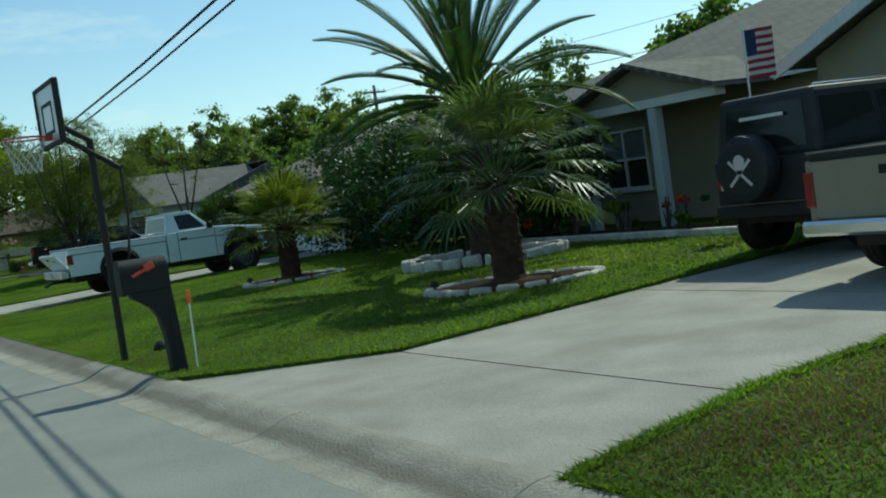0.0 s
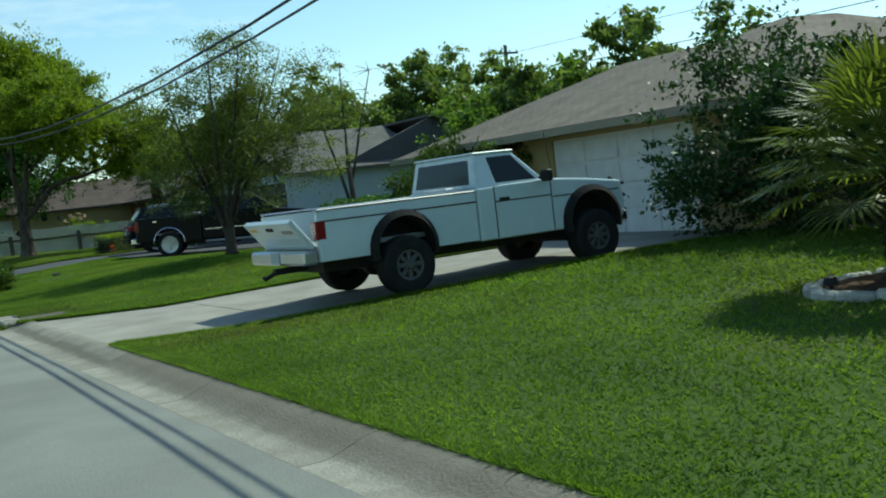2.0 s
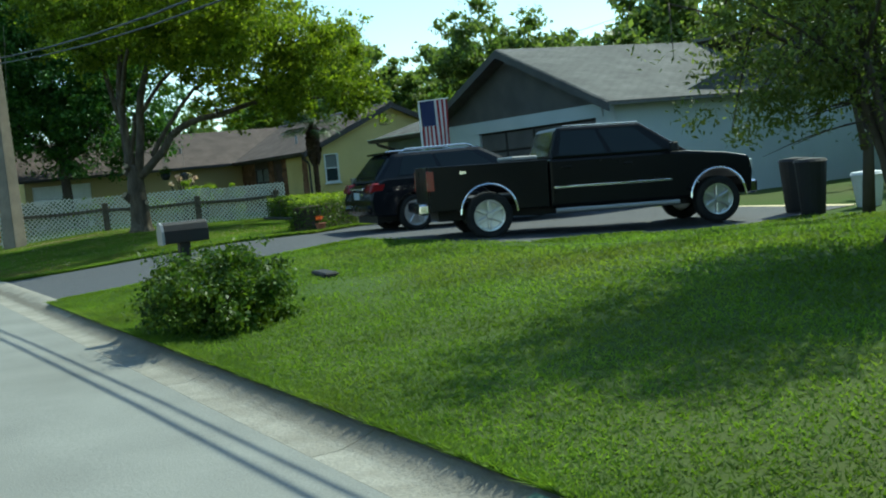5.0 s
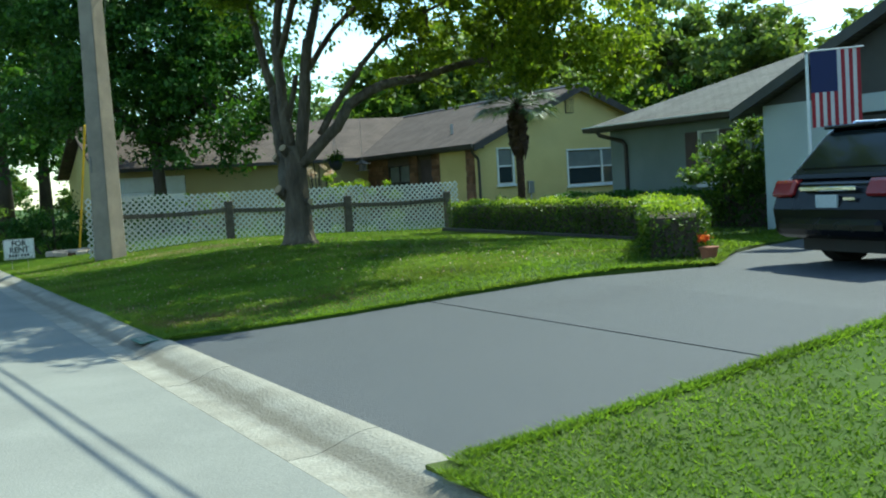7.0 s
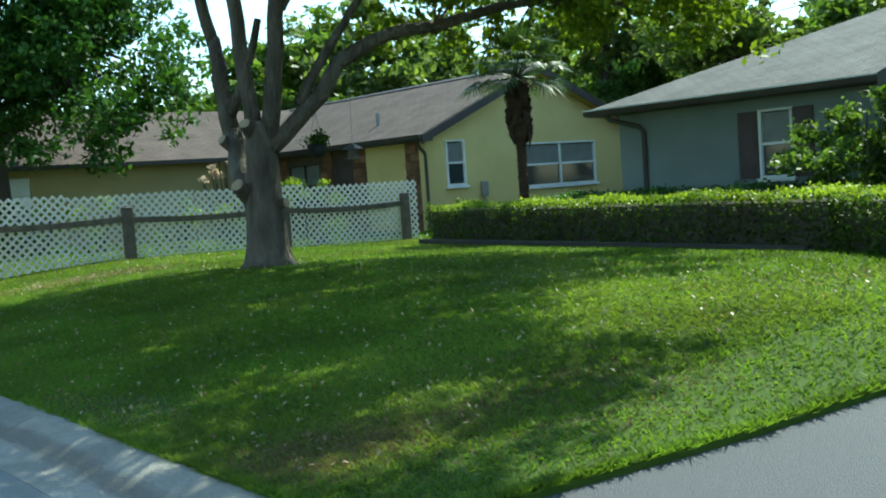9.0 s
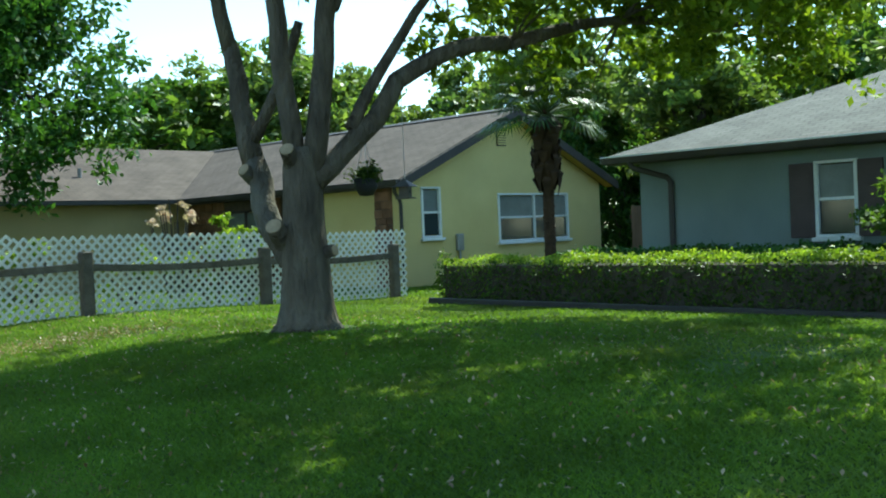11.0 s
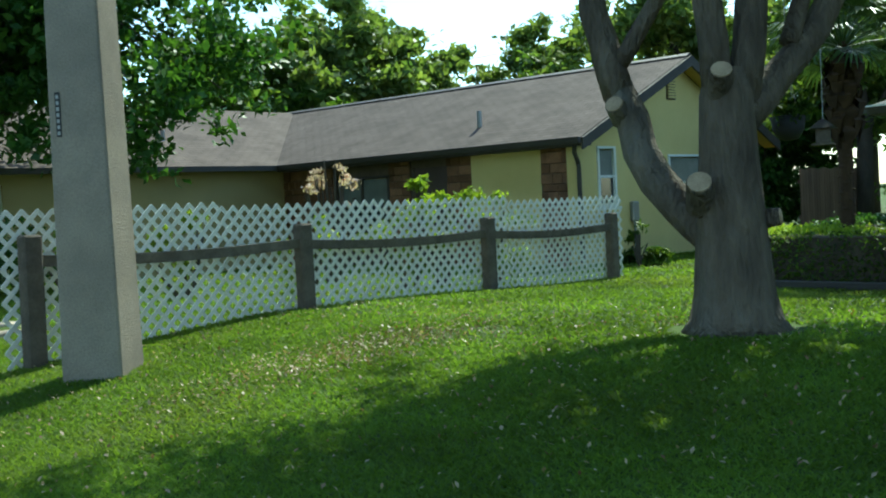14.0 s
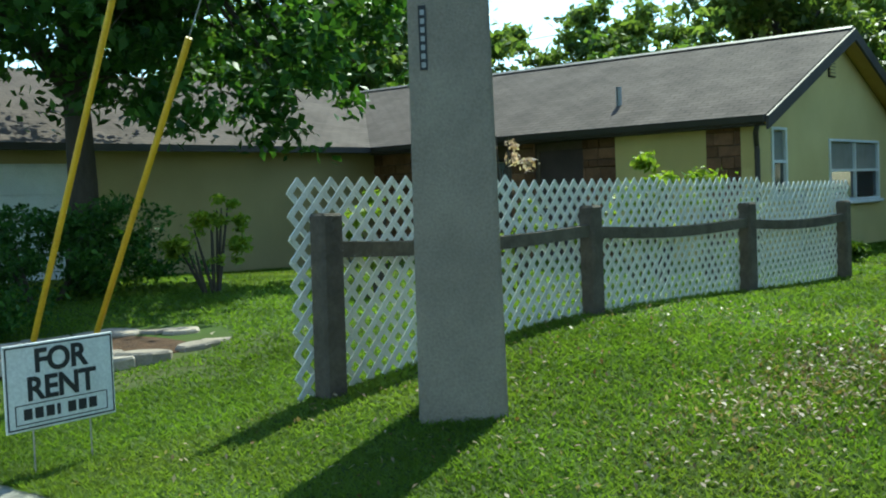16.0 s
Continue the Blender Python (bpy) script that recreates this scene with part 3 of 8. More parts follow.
kerb = tagged(new("kerb"), "rolled concrete kerb and gutter with dark joints", "kerb", kind="structure")
KERB = [(2.55 + 0.04 * k, -0.015 + 0.103 * smooth01((k * 0.04 - 0.14) / 0.40)) for k in range(16)] + [(3.15, -0.1), (2.55, -0.1)]
kerb_section = Geo().prism(KERB, 0.004, 3.036).mesh("kerb_section", M_KERB)
soiled_section = Geo().prism(KERB, 0.004, 3.036).mesh("kerb_section", M_KERBSOILED)
for k in range(-10, 52):
    y = k * 3.04 - 0.3
    if 34.2 < y + 1.5 < 36.8:
        continue
    o = part("kerb_section", soiled_section if 35 < y < 48 or 13 < y < 25 else kerb_section, None, kerb)
    o.location = (0, y, 0)
# the storm inlet let into the kerb
inlet = thing("storm_drain_inlet", "concrete kerb storm drain inlet with dark opening", "storm drain")
for y0, y1 in ((33.15, 33.83), (35.25, 36.17)):
    part("gutter", Geo().prism(KERB, y0, y1), M_KERBSOILED, inlet)
part("throat", Geo().prism([(2.55, -0.015), (2.64, -0.055), (2.84, -0.10), (2.84, -0.16), (2.55, -0.16)], 33.83, 35.25), M_KERB, inlet, "sunken gutter at the inlet")
# a dark-painted box stands for the shade inside the inlet
part("opening", Geo().box(2.80, 2.98, 33.95, 35.13, -0.3, 0.03), M_DEEPSHADE, inlet, "drain mouth, its darkness painted on a solid box")
lip = Geo()
rl = random.Random(4)
cuts = [33.90, 34.18, 34.55, 34.86, 35.19]
for c0, c1 in zip(cuts, cuts[1:]):
    j = [rl.uniform(-0.02, 0.02) for _ in range(4)]
    lip.chip(2.74 + j[0], 3.06 + j[1], c0 + 0.004, c1 - 0.002, 0.028 + j[2] * 0.4, 0.100 + j[3] * 0.6, 0.022)
part("lip", lip, M_DRIVE, inlet, "pale broken concrete lip")
for y in (33.83, 35.13):
    part("cheek", Geo().chip(2.74, 3.0, y, y + 0.12, -0.14, 0.075, 0.02), M_KERB, inlet)
part("slab", Geo().chip(3.06, 3.92, 33.96, 35.24, -0.1, 0.045, 0.02), M_APRON, inlet, "worn dark concrete apron")


def weed_tuft(x, y, z, seed):
    """A tuft of coarse grass."""
    t = thing("weed_tuft", "tuft of coarse green weeds at the drain inlet", "weeds", (x, y, z))
    rr_, g = random.Random(seed), Geo()
    for _ in range(70):
        a, q, h = rr_.uniform(0, 6.283), rr_.uniform(0, 0.09), rr_.uniform(0.05, 0.13)
        bx_, by_ = q * math.cos(a), q * math.sin(a) * 1.8
        ox, oy, w_ = math.cos(a) * h * 0.6, math.sin(a) * h * 0.6, 0.007
        g.add([(bx_ - w_ * math.sin(a), by_ + w_ * math.cos(a), -0.02), (bx_ + w_ * math.sin(a), by_ - w_ * math.cos(a), -0.02), (bx_ + ox, by_ + oy, h)], [(0, 1, 2)])
    part("blades", g, M_GRASS, t)


for x, y, z, k in ((2.76, 33.95, 0.0, 1), (2.8, 35.22, 0.03, 2), (2.9, 35.3, 0.05, 3), (2.72, 34.1, -0.03, 4)):
    weed_tuft(x, y, z, k)


def drive(name, near, far, cuts, material, label, lanes=1):
    """A drive of poured slabs between two edges, parted by joints."""
    top = tagged(new(name), label, "driveway", kind="structure")
    for x0, x1 in zip(cuts, cuts[1:]):
        for lane in range(lanes):
            g = Geo()
            steps = 6
            gap = 0.034 if x0 < 3.2 else 0.014
            xs = [x0 + gap + (x1 - x0 - gap - 0.012) * k / steps for k in range(steps + 1)]
            u0, u1 = lane / lanes, (lane + 1) / lanes
            rows = []
            for x in xs:
                a, b = near(x), far(x)
                p0, p1 = a + (b - a) * u0 + 0.01, a + (b - a) * u1 - 0.01
                rows.append([(x, p0 + (p1 - p0) * k / 8, ground_z(x, p0 + (p1 - p0) * k / 8) - 0.022) for k in range(9)])
            n = 9
            g.add([p for r in rows for p in r], [(r * n + k, (r + 1) * n + k, (r + 1) * n + k + 1, r * n + k + 1) for r in range(steps) for k in range(8)])
            rim = [rows[0][k] for k in range(9)] + [r[8] for r in rows[1:]] + [rows[-1][k] for k in range(7, -1, -1)] + [r[0] for r in rows[-2:0:-1]]
            low = [(p[0], p[1], p[2] - 0.09) for p in rim]
            m = len(rim)
            g.add(rim + low, [(i, (i + 1) % m, (i + 1) % m + m, i + m) for i in range(m)])
            part("slab", g, material, top)
    return top


drive("driveway_1", D1A, D1B, [3.15, 4.9, 8.0, 11.0, 13.9], M_DRIVE, "pale concrete driveway with dark joints")
drive("driveway_2", D2A, D2B, [3.15, 5.3, 8.2, 11.2, 13.9], M_DRIVE, "pale concrete driveway with dark joints")
drive("driveway_3", D3A, D3B, [3.15, 5.9, 16.0], M_BLACKTOP, "dark sealed asphalt driveway")


# ---- houses ----
def roof_sheet(house, name, corners, material, thick=0.09, label=""):
    """One slope of a roof, given its corners: first two along the eave."""
    a, b = Vector(corners[0]), Vector(corners[1])
    along = (b - a).normalized()
    nrm = along.cross(Vector(corners[2]) - b).normalized()
    if nrm.z < 0:
        nrm = -nrm
    upslope = nrm.cross(along)
    me = bpy.data.meshes.new(name)
    top = [Vector(c) for c in corners]
    low = [p - Vector((0, 0, thick)) for p in top]
    n = len(top)
    faces = [tuple(range(n)), tuple(range(2 * n - 1, n - 1, -1))] + [(i, i + n, (i + 1) % n + n, (i + 1) % n) for i in range(n)]
    me.from_pydata([*top, *low], [], faces)
    uv = me.uv_layers.new(name="UVMap")
    for loop in me.loops:
        p = me.vertices[loop.vertex_index].co - a
        uv.data[loop.index].uv = (p.dot(along), p.dot(upslope))
    me.materials.append(material)
    ob = new(name, me)
    ob.parent = house
    if label:
        ob["label"] = label
    return ob


def window(house, at, width, height, face, lights=(1, 2), trim=M_WHITE, pane=M_PANE, depth=0.1, sill=True, label=""):
    """A window in a wall. at: its lower middle on the wall's face; face: '-y' or '-x', the way the wall looks."""
    turn = 0 if face == "-y" else -90
    w = part("window", Geo().chip(-width / 2 - 0.05, width / 2 + 0.05, -0.035, 0.06, -0.05, 0.0, 0.01), trim, house, label)
    w.matrix_basis = pose(*at, 0, 0, turn)
    g, t = Geo(), 0.05
    g.chip(-width / 2 - t, -width / 2 + 0.02, -0.03, depth, 0, height, 0.008)
    g.chip(width / 2 - 0.02, width / 2 + t, -0.03, depth, 0, height, 0.008)
    g.chip(-width / 2 - t, width / 2 + t, -0.03, depth, height, height + t, 0.008)
    nx, nz = lights
    for k in range(1, nx):
        x = -width / 2 + width * k / nx
        g.box(x - 0.028, x + 0.028, -0.02, depth, 0, height)
    for k in range(1, nz):
        z = height * k / nz
        g.box(-width / 2, width / 2, -0.02, depth, z - 0.025, z + 0.025)
    part("window_frame", g, trim, w)
    for i in range(nx):
        for k in range(nz):
            x0, x1 = -width / 2 + width * i / nx, -width / 2 + width * (i + 1) / nx
            z0, z1 = height * k / nz, height * (k + 1) / nz
            part("pane", Geo().box(x0 + 0.02, x1 - 0.02, 0.03, 0.04, z0 + 0.02, z1 - 0.02), M_BLIND if (pane is M_PANE and k == nz - 1) else pane, w)
    if sill:
        part("sill", Geo().chip(-width / 2 - 0.1, width / 2 + 0.1, -0.09, 0.02, -0.12, -0.05, 0.012), trim if trim is M_WHITE else M_YELLOW, w)
    return w


def wall_with_holes(x0, x1, z0, z1, holes, y0, y1, gable=None):
    """A wall in x and z from y0 to y1 with holes (x0, x1, z0, z1); gable: (x, z) of a peak above z1."""
    g = Geo()
    xs = sorted({x0, x1, *[h[0] for h in holes], *[h[1] for h in holes]})
    zs = sorted({z0, z1, *[h[2] for h in holes], *[h[3] for h in holes]})
    nx, nz = len(xs) - 1, len(zs) - 1

    def solid(i, k):
        if not (0 <= i < nx and 0 <= k < nz):
            return False
        x, z = (xs[i] + xs[i + 1]) / 2, (zs[k] + zs[k + 1]) / 2
        return not any(h[0] < x < h[1] and h[2] < z < h[3] for h in holes)
    spot = {}

    def at(i, k, s):
        if (i, k, s) not in spot:
            spot[i, k, s] = len(g.v)
            g.v.append((xs[i], (y0, y1)[s], zs[k]))
        return spot[i, k, s]
    for i in range(nx):
        for k in range(nz):
            if not solid(i, k):
                continue
            for s in (0, 1):
                g.f.append((at(i, k, s), at(i + 1, k, s), at(i + 1, k + 1, s), at(i, k + 1, s)))
            for (di, dk), (a, b) in (((-1, 0), ((i, k), (i, k + 1))), ((1, 0), ((i + 1, k), (i + 1, k + 1))), ((0, -1), ((i, k), (i + 1, k))), ((0, 1), ((i, k + 1), (i + 1, k + 1)))):
                if not solid(i + di, k + dk) and not (gable and dk == 1 and k == nz - 1):
                    g.f.append((at(*a, 0), at(*b, 0), at(*b, 1), at(*a, 1)))
    if gable:
        g.v += [(gable[0], y0, gable[1]), (gable[0], y1, gable[1])]
        p = (len(g.v) - 2, len(g.v) - 1)
        for s in (0, 1):
            g.f.append(tuple(at(i, nz, s) for i in range(nx + 1)) + (p[s],))
        g.f += [(at(0, nz, 0), at(0, nz, 1), p[1], p[0]), (at(nx, nz, 0), at(nx, nz, 1), p[1], p[0])]
    return g


def swapped(geo):
    """The same with x and y changed over, for walls that look along x."""
    geo.v = [(y, x, z) for x, y, z in geo.v]
    return geo


def stones(parent, x, y0, y1, z0, z1, rng, holes=()):
    """Rough stones laid up a wall that looks to -x."""
    z = z0
    while z < z1 - 0.05:
        h = min(rng.uniform(0.13, 0.26), z1 - z)
        y = y0
        while y < y1 - 0.05:
            w = min(rng.uniform(0.2, 0.5), y1 - y)
            if not any(a < y + w / 2 < b and c < z + h / 2 < d for a, b, c, d in holes):
                t = rng.uniform(0.015, 0.05)
                g = Geo()
                j = [rng.uniform(-0.02, 0.02) for _ in range(8)]
                c = 0.012
                g.add([(x - t, y + c + j[0] * 0.4, z + c), (x - t, y + w - c, z + c + abs(j[1]) * 0.6), (x - t, y + w - c + j[2] * 0.2, z + h - c), (x - t, y + c, z + h - c - abs(j[3]) * 0.6),
                       (x, y + 0.004, z + 0.004), (x, y + w - 0.004, z + 0.004), (x, y + w - 0.004, z + h - 0.004), (x, y + 0.004, z + h - 0.004)],
                      [(0, 1, 2, 3), (4, 5, 1, 0), (5, 6, 2, 1), (6, 7, 3, 2), (7, 4, 0, 3)])
                part("stone", g, M_STONE, parent)
            y += w
        z += h


def gutter_and_pipe(house, x, y0, y1, z, material=M_TRIM):
    g = Geo().prism([(x - 0.13, z), (x, z), (x, z - 0.12), (x - 0.10, z - 0.12)], y0, y1)
    return part("gutter", g, material, house, bevel=0.008)


def yellow_house():
    h = thing("yellow_house", "yellow stucco ranch house with grey shingle roof and stone veneer", "house")
    zt = 2.62
    wins = [(20.72, 23.45, 1.2, 2.3), (18.05, 18.6, 1.38, 2.46)]
    part("wall", wall_with_holes(17.35, 24.95, -0.1, zt, wins, 74.6, 74.85, gable=(21.15, 4.28)), M_YELLOW, h, "yellow stucco gable wall")
    # the street side: stone corner, stucco panel, stone by the door, recessed porch
    part("wall", Geo().box(17.4, 17.6, 75.5, 77.3, -0.1, zt), M_YELLOW, h, "yellow stucco panel")
    door = (78.1, 79.1, 0.3, 2.35)
    part("wall", swapped(wall_with_holes(77.3, 83.5, -0.1, zt, [door, (79.9, 81.6, 1.0, 2.2)], 17.55, 17.75)), M_MORTAR, h, "stone faced wall")
    corner = part("wall", Geo().box(17.4, 17.6, 74.86, 75.5, -0.1, zt), M_MORTAR, h, "stone faced corner")
    rng = random.Random(5)
    stones(corner, 17.4, 74.6, 75.5, 0.08, zt, rng)
    porch = part("wall", Geo().box(17.5, 17.56, 77.3, 78.05, -0.1, zt), M_MORTAR, h)
    stones(porch, 17.5, 77.3, 78.05, 0.08, zt, rng)
    porch = part("wall", Geo().box(17.5, 17.56, 79.15, 79.8, -0.1, zt), M_MORTAR, h)
    stones(porch, 17.5, 79.15, 79.8, 0.08, zt, rng)
    stones(porch, 17.54, 81.7, 83.5, 0.08, zt, rng)
    d = part("door", Geo().box(17.6, 17.66, 78.1, 79.1, 0.3, 2.35), M_SHUTTER, h, "dark front door")
    part("door_handle", Geo().tube([(17.58, 78.95, 1.25), (17.52, 78.95, 1.25)], 0.025, 8), M_CHROME, d)
    window(h, (17.55, 80.75, 1.0), 1.7, 1.2, "-x", (2, 2), trim=M_TRIM)
    window(h, (22.085, 74.6, 1.2), 2.73, 1.1, "-y", (2, 2), label="white sliding window with half-drawn blinds")
    window(h, (18.325, 74.6, 1.38), 0.55, 1.08, "-y", (1, 2))
    # the far walls and the wing towards the street
    part("wall", Geo().box(24.7, 24.95, 74.85, 91, -0.1, zt), M_YELLOW, h)
    part("wall", Geo().box(7.6, 24.95, 90.8, 91.0, -0.1, zt), M_YELLOW, h)
    # ochre instead of the house's yellow puts shade into this wall's colour
    part("wall", wall_with_holes(7.6, 17.55, -0.1, zt, [(7.9, 10.4, 0.25, 2.35)], 83.5, 83.7), M_MUSTARD, h, "yellow stucco wing wall, its shade painted in ochre")
    part("wall", swapped(wall_with_holes(83.7, 90.8, -0.1, zt, [], 7.6, 7.8, gable=(87.25, 4.1))), M_YELLOW, h)
    gd = part("garage_door", Geo().box(7.9, 10.4, 83.56, 83.62, 0.25, 2.35), M_WHITE, h, "white panelled garage door")
    for k in range(4):
        part("panel", Geo().chip(7.95, 10.35, 83.53, 83.56, 0.29 + k * 0.515, 0.77 + k * 0.515, 0.012), M_WHITE, gd)
    # roofs
    r, e = 4.45, 2.66
    roof_sheet(h, "roof", [(17.0, 74.25, e), (17.0, 91.3, e), (21.15, 91.3, r), (21.15, 74.25, r)], M_ROOF_GREY, label="weathered brown-grey shingle roof")
    roof_sheet(h, "roof", [(25.3, 91.3, e), (25.3, 74.25, e), (21.15, 74.25, r), (21.15, 91.3, r)], M_ROOF_GREY)
    roof_sheet(h, "roof", [(7.2, 83.1, e), (21.1, 83.1, e), (21.1, 87.25, r - 0.02), (7.2, 87.25, r - 0.02)], M_ROOF_GREY)
    roof_sheet(h, "roof", [(21.1, 91.4, e - 0.02), (7.2, 91.4, e - 0.02), (7.2, 87.25, r - 0.02), (21.1, 87.25, r - 0.02)], M_ROOF_GREY)
    part("ridge_cap", Geo().prism([(21.0, r - 0.03), (21.15, r + 0.035), (21.3, r - 0.03)], 74.25, 91.3), M_TRIM, h, "dark ridge cap")
    # bargeboards: dark on the street side, ochre on the other
    s = (r - e) / (21.15 - 17.0)
    part("bargeboard", Geo().prism([(17.0, e - 0.02), (21.15, r - 0.02), (21.15, r - 0.24), (17.0, e - 0.24)], 74.2, 74.25), M_TRIM, h, "dark brown bargeboard")
    part("bargeboard", Geo().prism([(21.15, r - 0.02), (25.3, e - 0.02), (25.3, e - 0.24), (21.15, r - 0.24)], 74.2, 74.25), M_TRIM, h, "dark brown bargeboard")
    part("soffit", Geo().prism([(21.15, r - 0.12), (25.25, e - 0.12), (25.25, e - 0.15), (21.15, r - 0.15)], 74.25, 74.6), M_TRIMYEL, h, "ochre painted soffit")
    part("soffit", Geo().prism([(17.05, e - 0.12), (21.15, r - 0.12), (21.15, r - 0.15), (17.05, e - 0.15)], 74.25, 74.6), M_TRIMYEL, h, "ochre painted soffit")
    part("fascia", Geo().box(17.0, 17.4, 74.3, 83.1, e - 0.16, e - 0.1), M_TRIM, h)
    gutter_and_pipe(h, 17.02, 74.25, 83.0, e)
    part("gutter", Geo().box(7.3, 17.0, 82.98, 83.1, e - 0.12, e), M_TRIM, h)
    part("downpipe", Geo().tube([(17.0, 74.4, 2.5), (17.05, 74.45, 2.38), (17.3, 74.55, 2.2), (17.32, 74.55, 2.1), (17.32, 74.55, 0.3)], 0.045, 8), M_TRIM, h, "dark brown downpipe")
    v = part("gable_vent", Geo().box(20.72, 21.06, 74.57, 74.6, 3.52, 3.98), M_TRIM, h)
    for k in range(7):
        part("slat", Geo().box(20.74, 21.04, 74.545, 74.57, 3.55 + k * 0.06, 3.59 + k * 0.06), M_YELLOW, v)
    part("vent_pipe", Geo().tube([(18.1, 77.6, 3.0), (18.1, 77.6, 3.48)], 0.055, 10), M_STEEL, h)
    part("meter_box", Geo().chip(19.1, 19.32, 74.5, 74.6, 1.0, 1.4, 0.02).tube([(19.2, 74.55, 0.3), (19.2, 74.55, 1.0)], 0.03, 8), M_STEEL, h, "grey electric meter box")
    part("vent_pipe", Geo().tube([(15.0, 84.8, 3.2), (15.0, 84.8, 3.62)], 0.055, 10), M_STEEL, h)
    return h


def blue_house():
    h = thing("blue_grey_house", "blue-grey stucco house with hip roof, shutters and double garage", "house")
    zt = 2.62
    win = (64.55, 65.2, 1.15, 2.33)
    part("wall", swapped(wall_with_holes(61.0, 68.7, -0.1, zt, [win], 18.05, 18.25)), M_BLUE, h, "blue-grey stucco front wall")
    part("wall", Geo().box(18.25, 26.5, 68.48, 68.69, -0.1, zt), M_BLUE, h)
    part("wall", Geo().box(26.3, 26.5, 53.2, 68.48, -0.1, zt), M_BLUE, h)
    window(h, (18.05, 64.875, 1.15), 0.65, 1.18, "-x", (1, 2), label="sash window with half-drawn blind")
    for y0, y1 in ((64.08, 64.5), (65.25, 65.68)):
        s = part("shutter", Geo().chip(18.0, 18.05, y0, y1, 1.1, 2.36, 0.008), M_SHUTTER, h, "dark maroon louvred shutter")
        for k in range(14):
            part("slat", Geo().box(17.985, 18.0, y0 + 0.05, y1 - 0.05, 1.17 + k * 0.08, 1.21 + k * 0.08), M_SHUTTER, s)
    # garage with its gable to the street
    door = (53.7, 58.9, 0.25, 2.3)
    part("wall", swapped(wall_with_holes(53.0, 61.0, -0.1, zt, [door], 15.95, 16.15)), M_BLUELAP, h, "pale blue-grey garage front")
    part("gable", Geo().prism([(53.0, zt), (61.0, zt), (57.0, 4.2)], 15.95, 16.12, swap=True), M_DARKGABLE, h, "dark painted gable")
    part("wall", Geo().box(16.15, 26.3, 53.0, 53.2, -0.1, zt), M_BLUELAP, h, "pale blue side wall")
    part("wall", Geo().box(16.15, 18.05, 60.8, 61.0, -0.1, zt), M_BLUE, h)
    part("trim_board", Geo().box(15.9, 15.95, 53.4, 59.3, 2.3, 2.56), M_BLUELAP, h)
    # the shade on this door is put into near-black door and panel colours
    gd = part("garage_door", Geo().box(16.02, 16.06, 53.7, 58.9, 0.25, 2.3), M_DEEPSHADE, h, "garage door painted near black for its shade")
    for k in range(4):
        for j in range(4):
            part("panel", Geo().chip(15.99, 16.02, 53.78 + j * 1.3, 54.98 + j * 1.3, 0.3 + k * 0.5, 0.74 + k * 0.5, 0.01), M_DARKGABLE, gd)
    e, r = 2.72, 4.42
    xr = 22.2
    roof_sheet(h, "roof", [(17.6, 57.0, e), (17.6, 69.3, e), (xr, 64.9, r), (xr, 57.0, r)], M_ROOF_LIGHT, label="light grey shingle hip roof")
    roof_sheet(h, "roof", [(17.6, 69.3, e), (26.9, 69.3, e), (xr, 64.9, r)], M_ROOF_LIGHT)
    roof_sheet(h, "roof", [(26.9, 69.3, e), (26.9, 52.6, e), (xr, 52.6, r), (xr, 64.9, r)], M_ROOF_LIGHT)
    roof_sheet(h, "roof", [(15.5, 61.4, 2.6), (22.2, 61.4, 2.6), (22.2, 57.0, 4.36), (15.5, 57.0, 4.36)], M_ROOF_LIGHT)
    roof_sheet(h, "roof", [(22.2, 52.6, 2.6), (15.5, 52.6, 2.6), (15.5, 57.0, 4.36), (22.2, 57.0, 4.36)], M_ROOF_LIGHT)
    part("gable", Geo().prism([(17.8, 2.62), (26.6, 2.62), (22.2, 4.28)], 53.0, 53.15), M_DARKGABLE, h, "dark painted end gable")
    for a, b in (((52.6, 2.58), (57.0, 4.34)), ((57.0, 4.34), (61.4, 2.58))):
        part("bargeboard", Geo().prism([a, b, (b[0], b[1] - 0.2), (a[0], a[1] - 0.2)], 15.46, 15.5, swap=True), M_DARKGABLE, h)
    part("soffit", Geo().box(17.65, 18.05, 61.2, 69.2, e - 0.13, e - 0.1), M_TRIM, h)
    gutter_and_pipe(h, 17.62, 61.5, 69.2, e, M_TRIM)
    part("drip_edge", Geo().box(17.47, 17.485, 61.5, 69.2, e - 0.005, e + 0.02), M_WHITE, h, "thin pale drip edge")
    part("downpipe", Geo().tube([(17.55, 68.6, 2.6), (17.6, 68.55, 2.5), (17.95, 68.05, 2.3), (18.0, 68.0, 2.2), (18.0, 68.0, 0.35)], 0.055, 8), M_TRIM, h, "dark downpipe")
    return h


